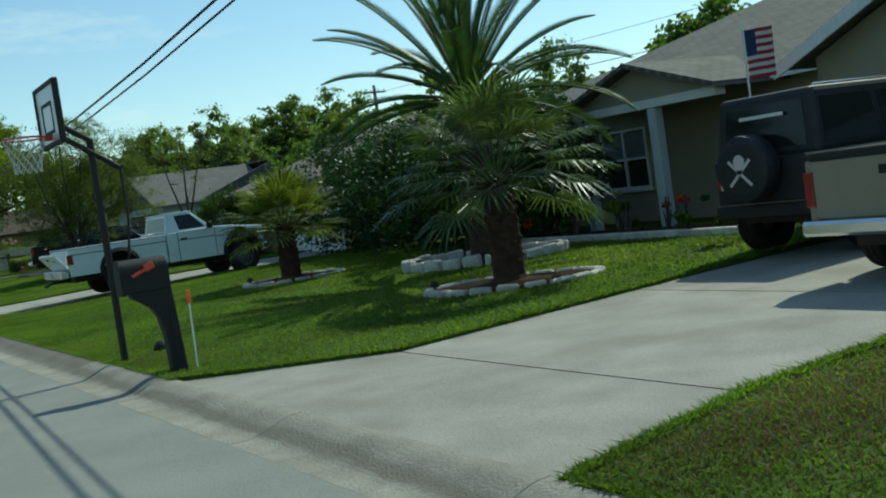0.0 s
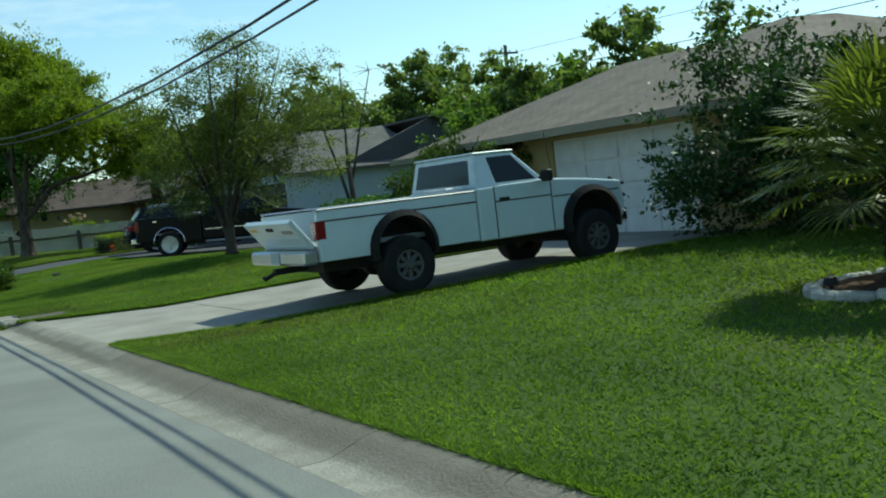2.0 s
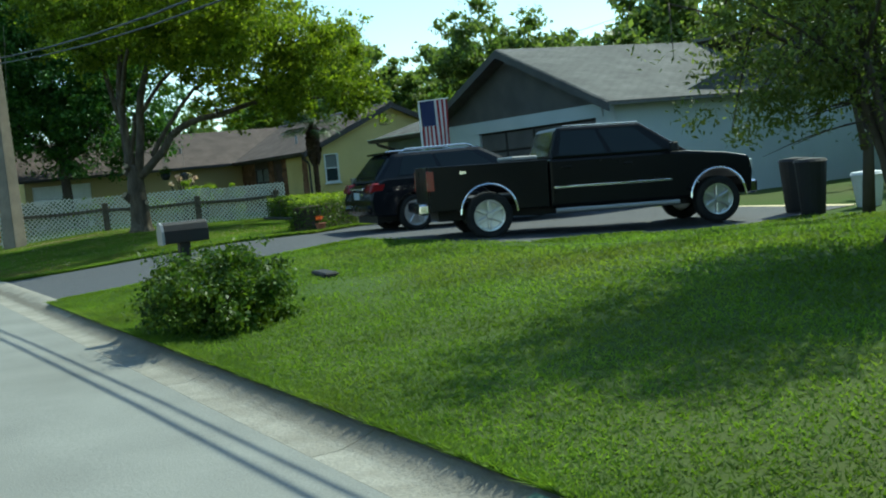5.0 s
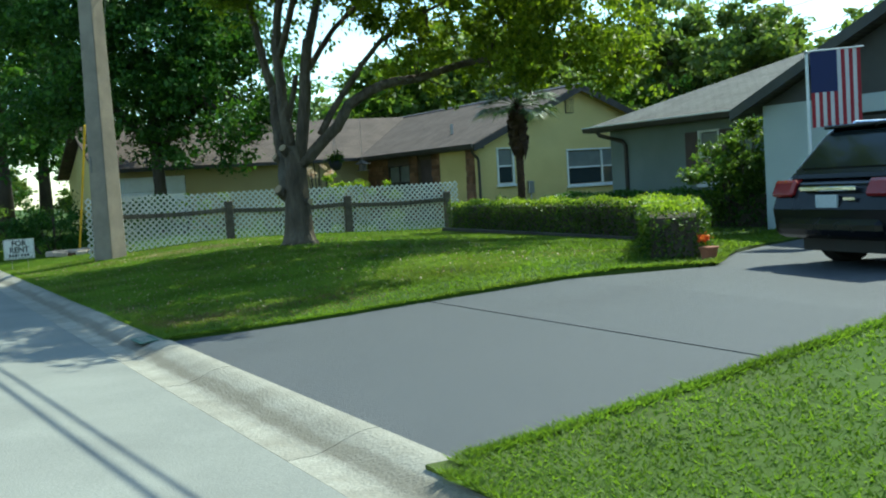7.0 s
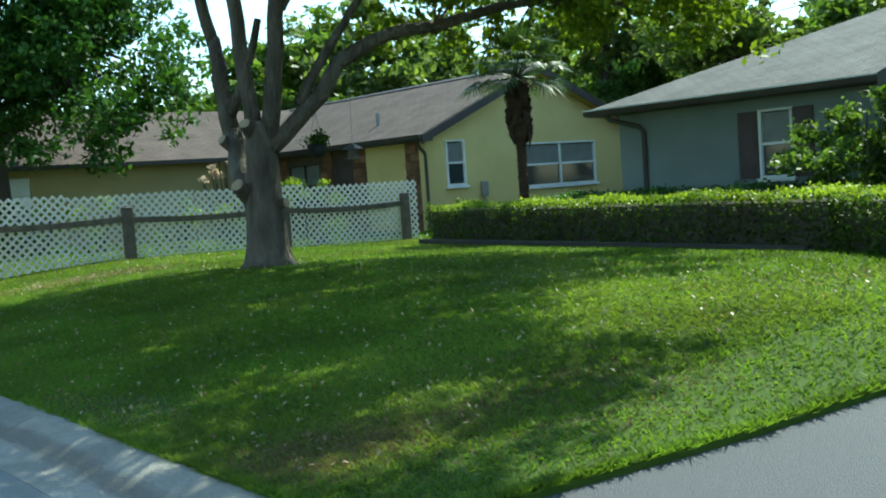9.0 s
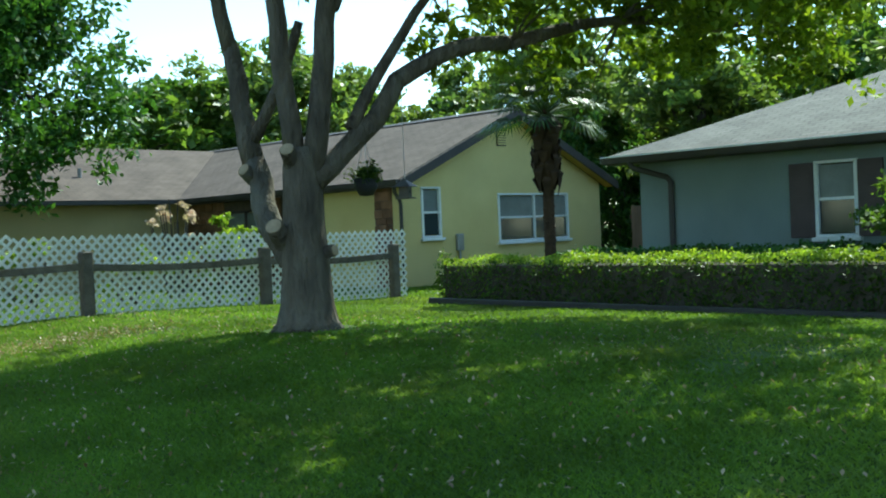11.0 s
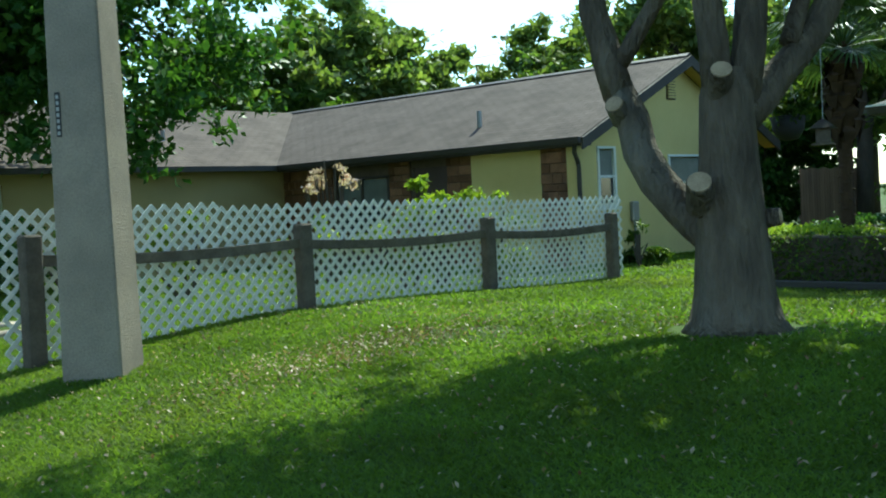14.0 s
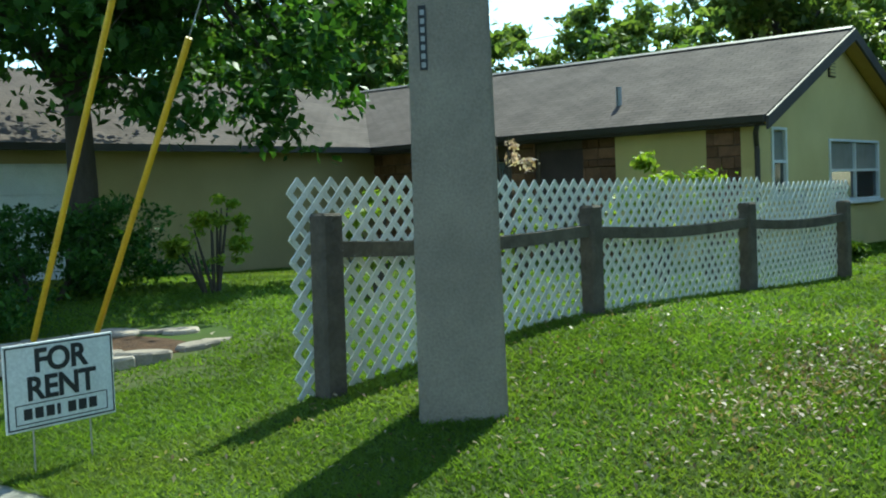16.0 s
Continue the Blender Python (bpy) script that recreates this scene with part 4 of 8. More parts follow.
def brown_house():
    h = thing("brown_roofed_house", "low ochre house with brown hip roof and white garage door", "house")
    zt = 2.3
    part("wall", swapped(wall_with_holes(35.6, 42.9, 0.1, zt, [(36.6, 38.0, 1.0, 2.0)], 15.8, 16.0)), M_MUSTARD, h, "ochre stucco front wall")
    window(h, (15.8, 37.3, 1.0), 1.4, 1.0, "-x", (2, 2))
    part("wall", Geo().box(16.0, 24.5, 42.7, 42.9, 0.1, zt), M_MUSTARD, h)
    part("wall", swapped(wall_with_holes(26.6, 35.6, 0.1, zt, [(29.2, 33.4, 0.15, 2.15)], 13.75, 13.95)), M_MUSTARD, h, "ochre garage front")
    part("wall", Geo().box(13.95, 15.9, 35.4, 35.6, 0.1, zt), M_MUSTARD, h)
    part("wall", Geo().box(13.75, 24.5, 26.4, 26.6, 0.1, zt), M_MUSTARD, h)
    part("wall", Geo().box(24.3, 24.5, 26.6, 42.7, 0.1, zt), M_MUSTARD, h)
    gd = part("garage_door", Geo().box(13.81, 13.85, 29.2, 33.4, 0.15, 2.15), M_WHITE, h, "white panelled garage door")
    for k in range(4):
        for j in range(4):
            part("panel", Geo().chip(13.78, 13.81, 29.25 + j * 1.04, 30.2 + j * 1.04, 0.19 + k * 0.49, 0.62 + k * 0.49, 0.01), M_WHITE, gd)
    e, r = 2.38, 4.25
    roof_sheet(h, "roof", [(15.2, 30.0, e), (15.2, 43.4, e), (20.0, 38.2, r), (20.0, 31.0, r)], M_ROOF_BROWN, label="brown shingle hip roof")
    roof_sheet(h, "roof", [(15.2, 43.4, e), (25.0, 43.4, e), (20.0, 38.2, r)], M_ROOF_BROWN)
    roof_sheet(h, "roof", [(25.0, 43.4, e), (25.0, 26.0, e), (20.0, 31.0, r), (20.0, 38.2, r)], M_ROOF_BROWN)
    roof_sheet(h, "roof", [(25.0, 26.0, e), (13.1, 26.0, e), (18.4, 31.0, r - 0.05), (20.0, 31.0, r)], M_ROOF_BROWN)
    roof_sheet(h, "roof", [(13.1, 26.0, e), (13.1, 36.15, e), (18.4, 31.0, r - 0.05)], M_ROOF_BROWN)
    roof_sheet(h, "roof", [(13.1, 36.15, e), (20.0, 36.15, e), (20.0, 31.0, r - 0.05), (18.4, 31.0, r - 0.05)], M_ROOF_BROWN)
    part("fascia", Geo().box(13.06, 13.1, 26.0, 36.15, e - 0.16, e - 0.01), M_TAN, h)
    part("fascia", Geo().box(15.16, 15.2, 36.15, 43.4, e - 0.16, e - 0.01), M_TAN, h)
    part("soffit", Geo().box(13.15, 13.75, 26.1, 36.1, e - 0.13, e - 0.1), M_TAN, h)
    part("soffit", Geo().box(15.25, 15.8, 36.15, 43.3, e - 0.13, e - 0.1), M_TAN, h)
    return h


def tan_house():
    h = thing("tan_house", "tan stucco house with pale shingle roof and columned porch", "house")
    zt = 2.75
    part("wall", swapped(wall_with_holes(12.6, 24.0, 0.1, zt, [(18.6, 20.0, 1.0, 2.2)], 15.9, 16.1)), M_TAN, h, "tan stucco front wall")
    window(h, (15.9, 19.3, 1.0), 1.4, 1.2, "-x", (2, 2))
    part("wall", Geo().box(16.1, 27, 23.8, 24.0, 0.1, zt), M_TAN, h)
    part("wall", swapped(wall_with_holes(3.4, 12.6, 0.1, zt, [(5.2, 10.4, 0.15, 2.3)], 14.1, 14.3)), M_TAN, h, "tan garage front")
    part("gable", Geo().prism([(3.4, zt), (12.6, zt), (8.0, 4.75)], 14.1, 14.3, swap=True), M_TAN, h)
    part("wall", Geo().box(14.3, 27, 3.4, 3.6, 0.1, zt), M_TAN, h)
    part("wall", Geo().box(14.3, 15.9, 12.4, 12.6, 0.1, zt), M_TAN, h)
    part("wall", Geo().box(26.8, 27, 3.6, 23.8, 0.1, zt), M_TAN, h)
    gd = part("garage_door", Geo().box(14.16, 14.2, 5.2, 10.4, 0.15, 2.3), M_WHITE, h, "pale garage door")
    for k in range(4):
        part("panel", Geo().chip(14.13, 14.16, 5.25, 10.35, 0.2 + k * 0.53, 0.68 + k * 0.53, 0.012), M_WHITE, gd)
    e, r = 2.82, 5.0
    roof_sheet(h, "roof", [(15.4, 8.0, e), (15.4, 24.4, e), (21.2, 19.5, r), (21.2, 8.0, r)], M_ROOF_SILVER, label="pale grey shingle roof")
    roof_sheet(h, "roof", [(15.4, 24.4, e), (27.4, 24.4, e), (21.2, 19.5, r)], M_ROOF_SILVER)
    roof_sheet(h, "roof", [(27.4, 24.4, e), (27.4, 3.0, e), (21.2, 3.0, r), (21.2, 19.5, r)], M_ROOF_SILVER)
    roof_sheet(h, "roof", [(13.6, 13.0, e - 0.1), (22, 13.0, e - 0.1), (22, 8.0, r - 0.1), (13.6, 8.0, r - 0.1)], M_ROOF_SILVER)
    roof_sheet(h, "roof", [(22, 3.0, e - 0.1), (13.6, 3.0, e - 0.1), (13.6, 8.0, r - 0.1), (22, 8.0, r - 0.1)], M_ROOF_SILVER)
    for a, b in (((3.0, e - 0.12), (8.0, r - 0.12)), ((8.0, r - 0.12), (13.0, e - 0.12))):
        part("bargeboard", Geo().prism([a, b, (b[0], b[1] - 0.2), (a[0], a[1] - 0.2)], 13.56, 13.6, swap=True), M_WHITE, h)
    # porch gable on columns
    roof_sheet(h, "roof", [(13.9, 19.0, 2.72), (17.5, 19.0, 2.72), (17.5, 16.8, 3.4), (13.9, 16.8, 3.4)], M_ROOF_SILVER)
    roof_sheet(h, "roof", [(17.5, 14.6, 2.72), (13.9, 14.6, 2.72), (13.9, 16.8, 3.4), (17.5, 16.8, 3.4)], M_ROOF_SILVER)
    part("porch_gable", Geo().prism([(14.8, 2.66), (18.8, 2.66), (16.8, 3.3)], 14.2, 14.3, swap=True), M_TAN, h)
    part("porch_beam", Geo().box(14.15, 14.4, 14.8, 18.8, 2.5, 2.66), M_WHITE, h)
    for y in (16.5, 18.6):
        part("column", Geo().chip(14.18, 14.4, y - 0.11, y + 0.11, 0.15, 2.5, 0.02), M_BLUELAP, h, "pale square porch column")
    part("gutter", Geo().box(15.28, 15.4, 19.0, 24.4, e - 0.12, e), M_WHITE, h)
    part("fascia", Geo().box(15.34, 15.4, 12.6, 14.6, e - 0.16, e), M_WHITE, h)
    return h


yellow_house()
blue_house()
brown_house()
tan_house()


# ---- vehicles: built nose towards +x, rear at x = 0, right side at y = 0 ----
def arch(cx, cz, r, a0=180, a1=0, n=9):
    return [(cx + r * math.cos(radians(a0 + (a1 - a0) * k / n)), cz + r * math.sin(radians(a0 + (a1 - a0) * k / n))) for k in range(n + 1)]


def frustum(x0, x1, y0, y1, z0, X0, X1, Y0, Y1, z1):
    v = [(x0, y0, z0), (x1, y0, z0), (x1, y1, z0), (x0, y1, z0), (X0, Y0, z1), (X1, Y0, z1), (X1, Y1, z1), (X0, Y1, z1)]
    return v, [(0, 3, 2, 1), (4, 5, 6, 7), (0, 1, 5, 4), (1, 2, 6, 5), (2, 3, 7, 6), (3, 0, 4, 7)]


def glass_on(v, face, u0, u1, w0, w1, out=0.006):
    """A pane laid on one side of a frustum, between fractions of its width and height."""
    a, b, c, d = (Vector(v[i]) for i in face)
    mid = sum((Vector(p) for p in v), Vector()) / 8

    def at(u, w):
        return (a.lerp(b, u)).lerp(d.lerp(c, u), w)
    q = [at(u0, w0), at(u1, w0), at(u1, w1), at(u0, w1)]
    n = (q[1] - q[0]).cross(q[3] - q[0]).normalized()
    if n.dot(q[0] - mid) < 0:
        n = -n
    g = Geo()
    g.add([p + n * out for p in q] + [p - n * 0.01 for p in q], [(0, 1, 2, 3), (0, 4, 5, 1), (1, 5, 6, 2), (2, 6, 7, 3), (3, 7, 4, 0)])
    return g


def wheel(car, x, y, side, r=0.39, width=0.26, rim_r=0.24, spokes=6, metal=M_ALLOY):
    """side: -1 looks to -y, 1 to +y."""
    s = side
    hub = part("wheel", Geo().lathe([(0.0, s * width * 0.52), (0.05, s * width * 0.52), (0.065, s * width * 0.44), (0.065, 0)], (x, y, r), sides=14), metal, car)
    w = width / 2
    tyre = Geo().lathe([(rim_r, -w * 0.8), (rim_r + 0.03, -w * 0.95), (r - 0.05, -w), (r - 0.012, -w * 0.86), (r, -w * 0.6), (r, -w * 0.36), (r - 0.01, -w * 0.33), (r - 0.01, -w * 0.25), (r, -w * 0.22), (r, w * 0.22), (r - 0.01, w * 0.25), (r - 0.01, w * 0.33), (r, w * 0.36), (r, w * 0.6), (r - 0.012, w * 0.86), (r - 0.05, w), (rim_r + 0.03, w * 0.95), (rim_r, w * 0.8)], (x, y, r), sides=36)
    part("tyre", tyre, M_RUBBER, hub, "black rubber tyre")
    rim = Geo().lathe([(rim_r + 0.012, s * w * 0.86), (rim_r + 0.01, s * w * 0.9), (rim_r - 0.02, s * w * 0.86), (rim_r - 0.03, s * w * 0.2), (0.0, s * w * 0.1)], (x, y, r), sides=30)
    for k in range(spokes):
        t = 2 * math.pi * k / spokes
        y0, y1 = sorted((s * w * 0.35, s * w * 0.86))
        rim.chip(-0.032, 0.032, y0, y1, 0.03, rim_r - 0.012, 0.012, m=pose(x, y, r) @ Matrix.Rotation(t, 4, 'Y'))
    part("rim", rim, metal, hub, "bright alloy rim")
    return hub


def side_panel(outline, y0, y1):
    return Geo().prism(outline, y0, y1)


def mirror(car, x, y, z, s, paint=M_BLACKPLASTIC):
    m = part("mirror", Geo().chip(x - 0.06, x + 0.06, min(y + s * 0.08, y + s * 0.26), max(y + s * 0.08, y + s * 0.26), z, z + 0.17, 0.025), paint, car, "black door mirror")
    part("stalk", Geo().box(x - 0.02, x + 0.02, min(y, y + s * 0.1), max(y, y + s * 0.1), z + 0.04, z + 0.08), paint, m)


def white_pickup(at):
    W = 1.95
    c = thing("pickup_truck", "lifted pale blue-white pickup truck with lowered dented tailgate", "pickup truck", at)
    bed = [(0.03, 0.58), (0.76, 0.58), *arch(1.22, 0.62, 0.45), (1.68, 0.56), (2.40, 0.56), (2.40, 1.23), (0.03, 1.21)]
    for y0, y1 in ((0.0, 0.09), (W - 0.09, W)):
        part("bed_side", side_panel(bed, y0, y1), M_WHITECAR, c, bevel=0.015)
    g = Geo().box(0.03, 2.4, 0.09, W - 0.09, 0.72, 0.78).box(2.33, 2.4, 0.09, W - 0.09, 0.78, 1.22)
    part("bed", g, M_STEEL, c, "scuffed grey truck bed")
    for y0, y1 in ((-0.01, 0.12), (W - 0.12, W + 0.01)):
        part("bed_rail", Geo().chip(0.03, 2.4, y0, y1, 1.22, 1.25, 0.01), M_STEEL if y0 < 0 else M_CHROME, c, "worn bed rail cap")
    body = [(2.43, 0.54), (3.86, 0.54), *arch(4.35, 0.62, 0.47), (4.95, 0.62), (4.98, 0.9), (4.95, 1.15), (4.3, 1.24), (3.62, 1.30), (2.43, 1.27)]
    part("body", side_panel(body, 0.0, W), M_WHITECAR, c, bevel=0.03)
    v, f = frustum(2.44, 3.66, 0.05, W - 0.05, 1.26, 2.52, 3.16, 0.16, W - 0.16, 1.74)
    cab = part("cab", Geo().add(v, f), M_WHITECAR, c, bevel=0.03)
    part("windscreen", glass_on(v, f[3], 0.07, 0.93, 0.1, 0.9), M_GLASS, cab, "dark windscreen")
    part("rear_window", glass_on(v, f[5], 0.08, 0.92, 0.15, 0.85), M_GLASS, cab)
    part("side_window", glass_on(v, f[2], 0.3, 0.88, 0.12, 0.88), M_GLASS, cab)
    part("side_window", glass_on(v, f[4], 0.12, 0.7, 0.12, 0.88), M_GLASS, cab)
    part("roof_rim", Geo().chip(2.5, 3.2, 0.14, W - 0.14, 1.735, 1.765, 0.012), M_WHITECAR, cab)
    for y in (-0.004, W - 0.004):
        d = part("door", Geo().box(2.72, 3.66, y, y + 0.008, 0.56, 1.27), M_WHITECAR, c)
        for x in (2.70, 3.665):
            part("seam", Geo().box(x, x + 0.014, y - 0.002, y + 0.01, 0.56, 1.27), M_TRIM, d)
        part("handle", Geo().chip(2.78, 2.94, y - 0.03, y + 0.038, 1.07, 1.11, 0.008), M_BLACKPLASTIC, d, "black door handle")
        part("stripe", Geo().box(0.05, 2.4, y - 0.001, y + 0.009, 1.08, 1.10), M_TRIM, c, "thin dark side stripe")
        part("stripe", Geo().box(3.7, 4.9, y - 0.001, y + 0.009, 1.02, 1.04), M_TRIM, c, "thin dark side stripe")
        part("stripe", Geo().box(2.72, 3.66, y - 0.003, y + 0.011, 1.05, 1.07), M_TRIM, d)
    for s, y in ((-1, 0.0), (1, W)):
        mirror(c, 3.5, y, 1.26, s)
        for cx, r in ((1.22, 0.45), (4.35, 0.47)):
            o, i = arch(cx, 0.62, r + 0.05, 195, -15, n=16), arch(cx, 0.62, r - 0.03, 195, -15, n=16)
            ring = Geo().sweep([[(a[0], y - s * 0.02, a[1]), (a[0], y + s * 0.06, a[1]), (b[0], y + s * 0.12, b[1]), (b[0], y - s * 0.02, b[1])] for a, b in zip(o, i)])
            part("wheel_flare", ring, M_RUBBER, c, "black plastic wheel flare")
        for cx in (1.22, 4.35):
            well = [(cx - 0.5, 0.5), *arch(cx, 0.62, 0.5), (cx + 0.5, 0.5), (cx + 0.42, 0.5), *reversed(arch(cx, 0.62, 0.40)), (cx - 0.42, 0.5)]
            part("wheel_well", Geo().prism(well, *sorted((y - s * 0.012, y - s * 0.4))).box(cx - 0.5, cx + 0.5, *sorted((y - s * 0.4, y - s * 0.43)), 0.5, 1.06), M_BLACKPLASTIC, c, "dark wheel well")
        wheel(c, 1.22, y + (0.02 if s < 0 else -0.02), s, r=0.39, width=0.30, rim_r=0.19, spokes=8, metal=M_DULLRIM)
        wheel(c, 4.35, y + (0.02 if s < 0 else -0.02), s, r=0.39, width=0.30, rim_r=0.19, spokes=8, metal=M_DULLRIM)
        ly0, ly1 = sorted((y - s * 0.0, y - s * 0.16))
        part("tail_light", Geo().chip(-0.005, 0.14, ly0 - (0.006 if s < 0 else 0), ly1 + (0.006 if s > 0 else 0), 0.86, 1.10, 0.012), M_RED, c, "red tail light")
    # tailgate hanging open, leaning out
    t = part("tailgate", Geo().chip(0.0, 0.07, 0.16, W - 0.16, 0.0, 0.47, 0.012), M_WHITECAR, c, "scuffed white tailgate hanging half open")
    t.matrix_basis = pose(0.0, 0, 0.74, 0, -38, 0)
    part("ridge", Geo().box(-0.012, 0.0, 0.24, W - 0.24, 0.05, 0.09).box(-0.012, 0.0, 0.24, W - 0.24, 0.2, 0.23), M_WHITECAR, t)
    part("latch", Geo().chip(-0.02, 0.01, 0.86, 1.06, 0.36, 0.41, 0.006), M_BLACKPLASTIC, t)
    part("emblem", Geo().box(-0.008, 0.0, 1.45, 1.68, 0.36, 0.40), M_GUARD, t, "small yellow sticker")
    part("mark", Geo().box(-0.008, 0.0, 0.3, 0.62, 0.3, 0.35), M_STEEL, t)
    part("edge", Geo().chip(-0.004, 0.075, 0.16, W - 0.16, 0.462, 0.482, 0.006), M_WHITECAR, t, "scuffed top edge")
    part("rear_bumper", Geo().chip(-0.20, 0.02, 0.04, W - 0.04, 0.56, 0.74, 0.03), M_ALLOY, c, "dented bright step bumper")
    part("plate", Geo().box(-0.21, -0.2, 0.82, 1.12, 0.58, 0.73), M_BLUELAP, c)
    part("hitch", Geo().box(-0.24, 0.3, 0.92, 1.02, 0.44, 0.52).tube([(-0.24, 0.97, 0.46), (-0.38, 0.97, 0.4), (-0.40, 0.97, 0.44)], 0.03, 8), M_BLACKMETAL, c, "black tow hitch")
    part("front_bumper", Geo().chip(4.88, 5.06, 0.02, W - 0.02, 0.52, 0.72, 0.04), M_CHROME, c)
    gg = Geo()
    for y in (0.3, 0.7, 1.25, 1.65):
        gg.tube([(5.08, y, 0.55), (5.1, y, 1.12), (4.98, y, 1.2)], 0.028, 8)
    for z in (0.7, 0.92, 1.1):
        gg.tube([(5.09, 0.12, z), (5.09, W - 0.12, z)], 0.026, 8)
    part("brush_guard", gg, M_BLACKMETAL, c, "black tubular brush guard")
    part("grille", Geo().chip(4.94, 5.0, 0.36, W - 0.36, 0.78, 1.1, 0.015), M_BLACKPLASTIC, c)
    for y in (0.08, W - 0.32):
        part("headlight", Geo().chip(4.93, 5.01, y, y + 0.24, 0.84, 1.06, 0.02), M_CLEAR, c)
    part("underbody", Geo().box(0.2, 4.7, 0.35, W - 0.35, 0.42, 0.62).tube([(1.22, 0.1, 0.39), (1.22, W - 0.1, 0.39)], 0.07, 8).tube([(4.35, 0.1, 0.39), (4.35, W - 0.1, 0.39)], 0.07, 8).lathe([(0, -0.12), (0.15, -0.08), (0.15, 0.08), (0, 0.12)], (1.22, W / 2, 0.39), sides=12), M_BLACKMETAL, c, "dark frame and axles")
    part("antenna", Geo().tube([(3.8, 0.1, 1.27), (3.72, 0.1, 1.95)], 0.005, 6), M_BLACKMETAL, c)
    part("bed_box", Geo().chip(2.0, 2.3, 0.12, 0.75, 1.0, 1.32, 0.02), M_WHITE, c, "white box in the bed")
    return c


def black_pickup(at):
    W = 1.98
    c = thing("pickup_truck", "shiny black crew cab pickup with chrome wheel trims", "pickup truck", at)
    bed = [(0.03, 0.52), (0.5, 0.52), *arch(1.02, 0.45, 0.48), (1.52, 0.48), (2.05, 0.48), (2.05, 1.27), (0.03, 1.27)]
    for y0, y1 in ((0.0, 0.09), (W - 0.09, W)):
        part("bed_side", side_panel(bed, y0, y1), M_BLACKCAR, c, bevel=0.02)
    part("bed", Geo().box(0.03, 2.05, 0.09, W - 0.09, 0.66, 0.72).box(1.98, 2.05, 0.09, W - 0.09, 0.72, 1.26), M_BLACKPLASTIC, c)
    part("tailgate", Geo().chip(0.0, 0.07, 0.1, W - 0.1, 0.66, 1.27, 0.012), M_BLACKCAR, c)
    body = [(2.08, 0.46), (4.35, 0.46), *arch(5.02, 0.45, 0.49), (5.62, 0.5), (5.66, 0.85), (5.6, 1.12), (5.2, 1.2), (4.5, 1.27), (2.08, 1.27)]
    part("body", side_panel(body, 0.0, W), M_BLACKCAR, c, bevel=0.05)
    v, f = frustum(2.1, 4.55, 0.05, W - 0.05, 1.26, 2.28, 3.75, 0.2, W - 0.2, 1.80)
    cab = part("cab", Geo().add(v, f), M_BLACKCAR, c, bevel=0.05)
    part("windscreen", glass_on(v, f[3], 0.06, 0.94, 0.08, 0.92), M_GLASS, cab)
    part("rear_window", glass_on(v, f[5], 0.08, 0.92, 0.12, 0.88), M_GLASS, cab)
    for fc, spans in ((f[2], ((0.06, 0.42), (0.46, 0.84))), (f[4], ((0.16, 0.54), (0.58, 0.94)))):
        for a, b in spans:
            part("side_window", glass_on(v, fc, a, b, 0.1, 0.86), M_GLASS, cab)
    part("roof_rim", Geo().tube([(2.4, 0.2, 1.815), (3.7, 0.2, 1.81)], 0.012, 6), M_CHROME, cab, "bright roof rail")
    for s, y in ((-1, 0.0), (1, W)):
        mirror(c, 4.2, y, 1.26, s)
        for x in (2.3, 3.35):
            part("handle", Geo().chip(x, x + 0.16, min(y, y + s * 0.03), max(y, y + s * 0.03), 1.1, 1.14, 0.008), M_BLACKCAR, c)
        part("side_moulding", Geo().chip(2.15, 4.2, min(y, y + s * 0.014), max(y, y + s * 0.014), 0.77, 0.81, 0.005), M_CHROME, c, "bright side moulding")
        part("step_bar", Geo().tube([(2.15, y + s * 0.03, 0.40), (4.3, y + s * 0.03, 0.40)], 0.045, 10), M_STEEL, c, "tubular step bar")
        for cx, r in ((1.02, 0.48), (5.02, 0.49)):
            o = arch(cx, 0.45, r + 0.0, n=16)
            part("wheel_trim", Geo().tube([(a, y + s * 0.012, b) for a, b in o], 0.02, 6), M_CHROME, c, "chrome wheel arch trim")
        wheel(c, 1.02, y + (0.14 if s < 0 else -0.14), s, r=0.40, width=0.26, rim_r=0.255)
        wheel(c, 5.02, y + (0.14 if s < 0 else -0.14), s, r=0.40, width=0.26, rim_r=0.255)
        y0, y1 = sorted((y - s * 0.12, y + s * 0.006))
        part("tail_light", Geo().chip(-0.008, 0.12, y0, y1, 0.86, 1.2, 0.012), M_RED, c, "red tail light")
        part("badge", Geo().box(0.55, 0.66, min(y, y + s * 0.006), max(y, y + s * 0.006), 1.12, 1.17), M_CHROME, c)
        part("headlight", Geo().chip(5.5, 5.67, *sorted((y - s * 0.34, y - s * 0.02)), 0.86, 1.06, 0.02), M_CLEAR, c, "clear headlight")
    part("rear_bumper", Geo().chip(-0.16, 0.02, 0.02, W - 0.02, 0.48, 0.66, 0.03), M_CHROME, c)
    part("front_bumper", Geo().chip(5.58, 5.74, 0.02, W - 0.02, 0.46, 0.70, 0.04), M_CHROME, c)
    part("fog_light", Geo().chip(5.7, 5.76, 0.12, 0.34, 0.5, 0.68, 0.015), M_CLEAR, c)
    part("grille", Geo().chip(5.62, 5.68, 0.38, W - 0.38, 0.78, 1.08, 0.015), M_CHROME, c)
    part("underbody", Geo().box(0.2, 5.3, 0.4, W - 0.4, 0.34, 0.55).tube([(1.02, 0.2, 0.4), (1.02, W - 0.2, 0.4)], 0.06, 8), M_BLACKMETAL, c)
    part("bed_box", Geo().chip(1.5, 1.95, 0.3, W - 0.3, 1.28, 1.36, 0.02), M_STEEL, c, "light toolbox lid across the bed")
    return c


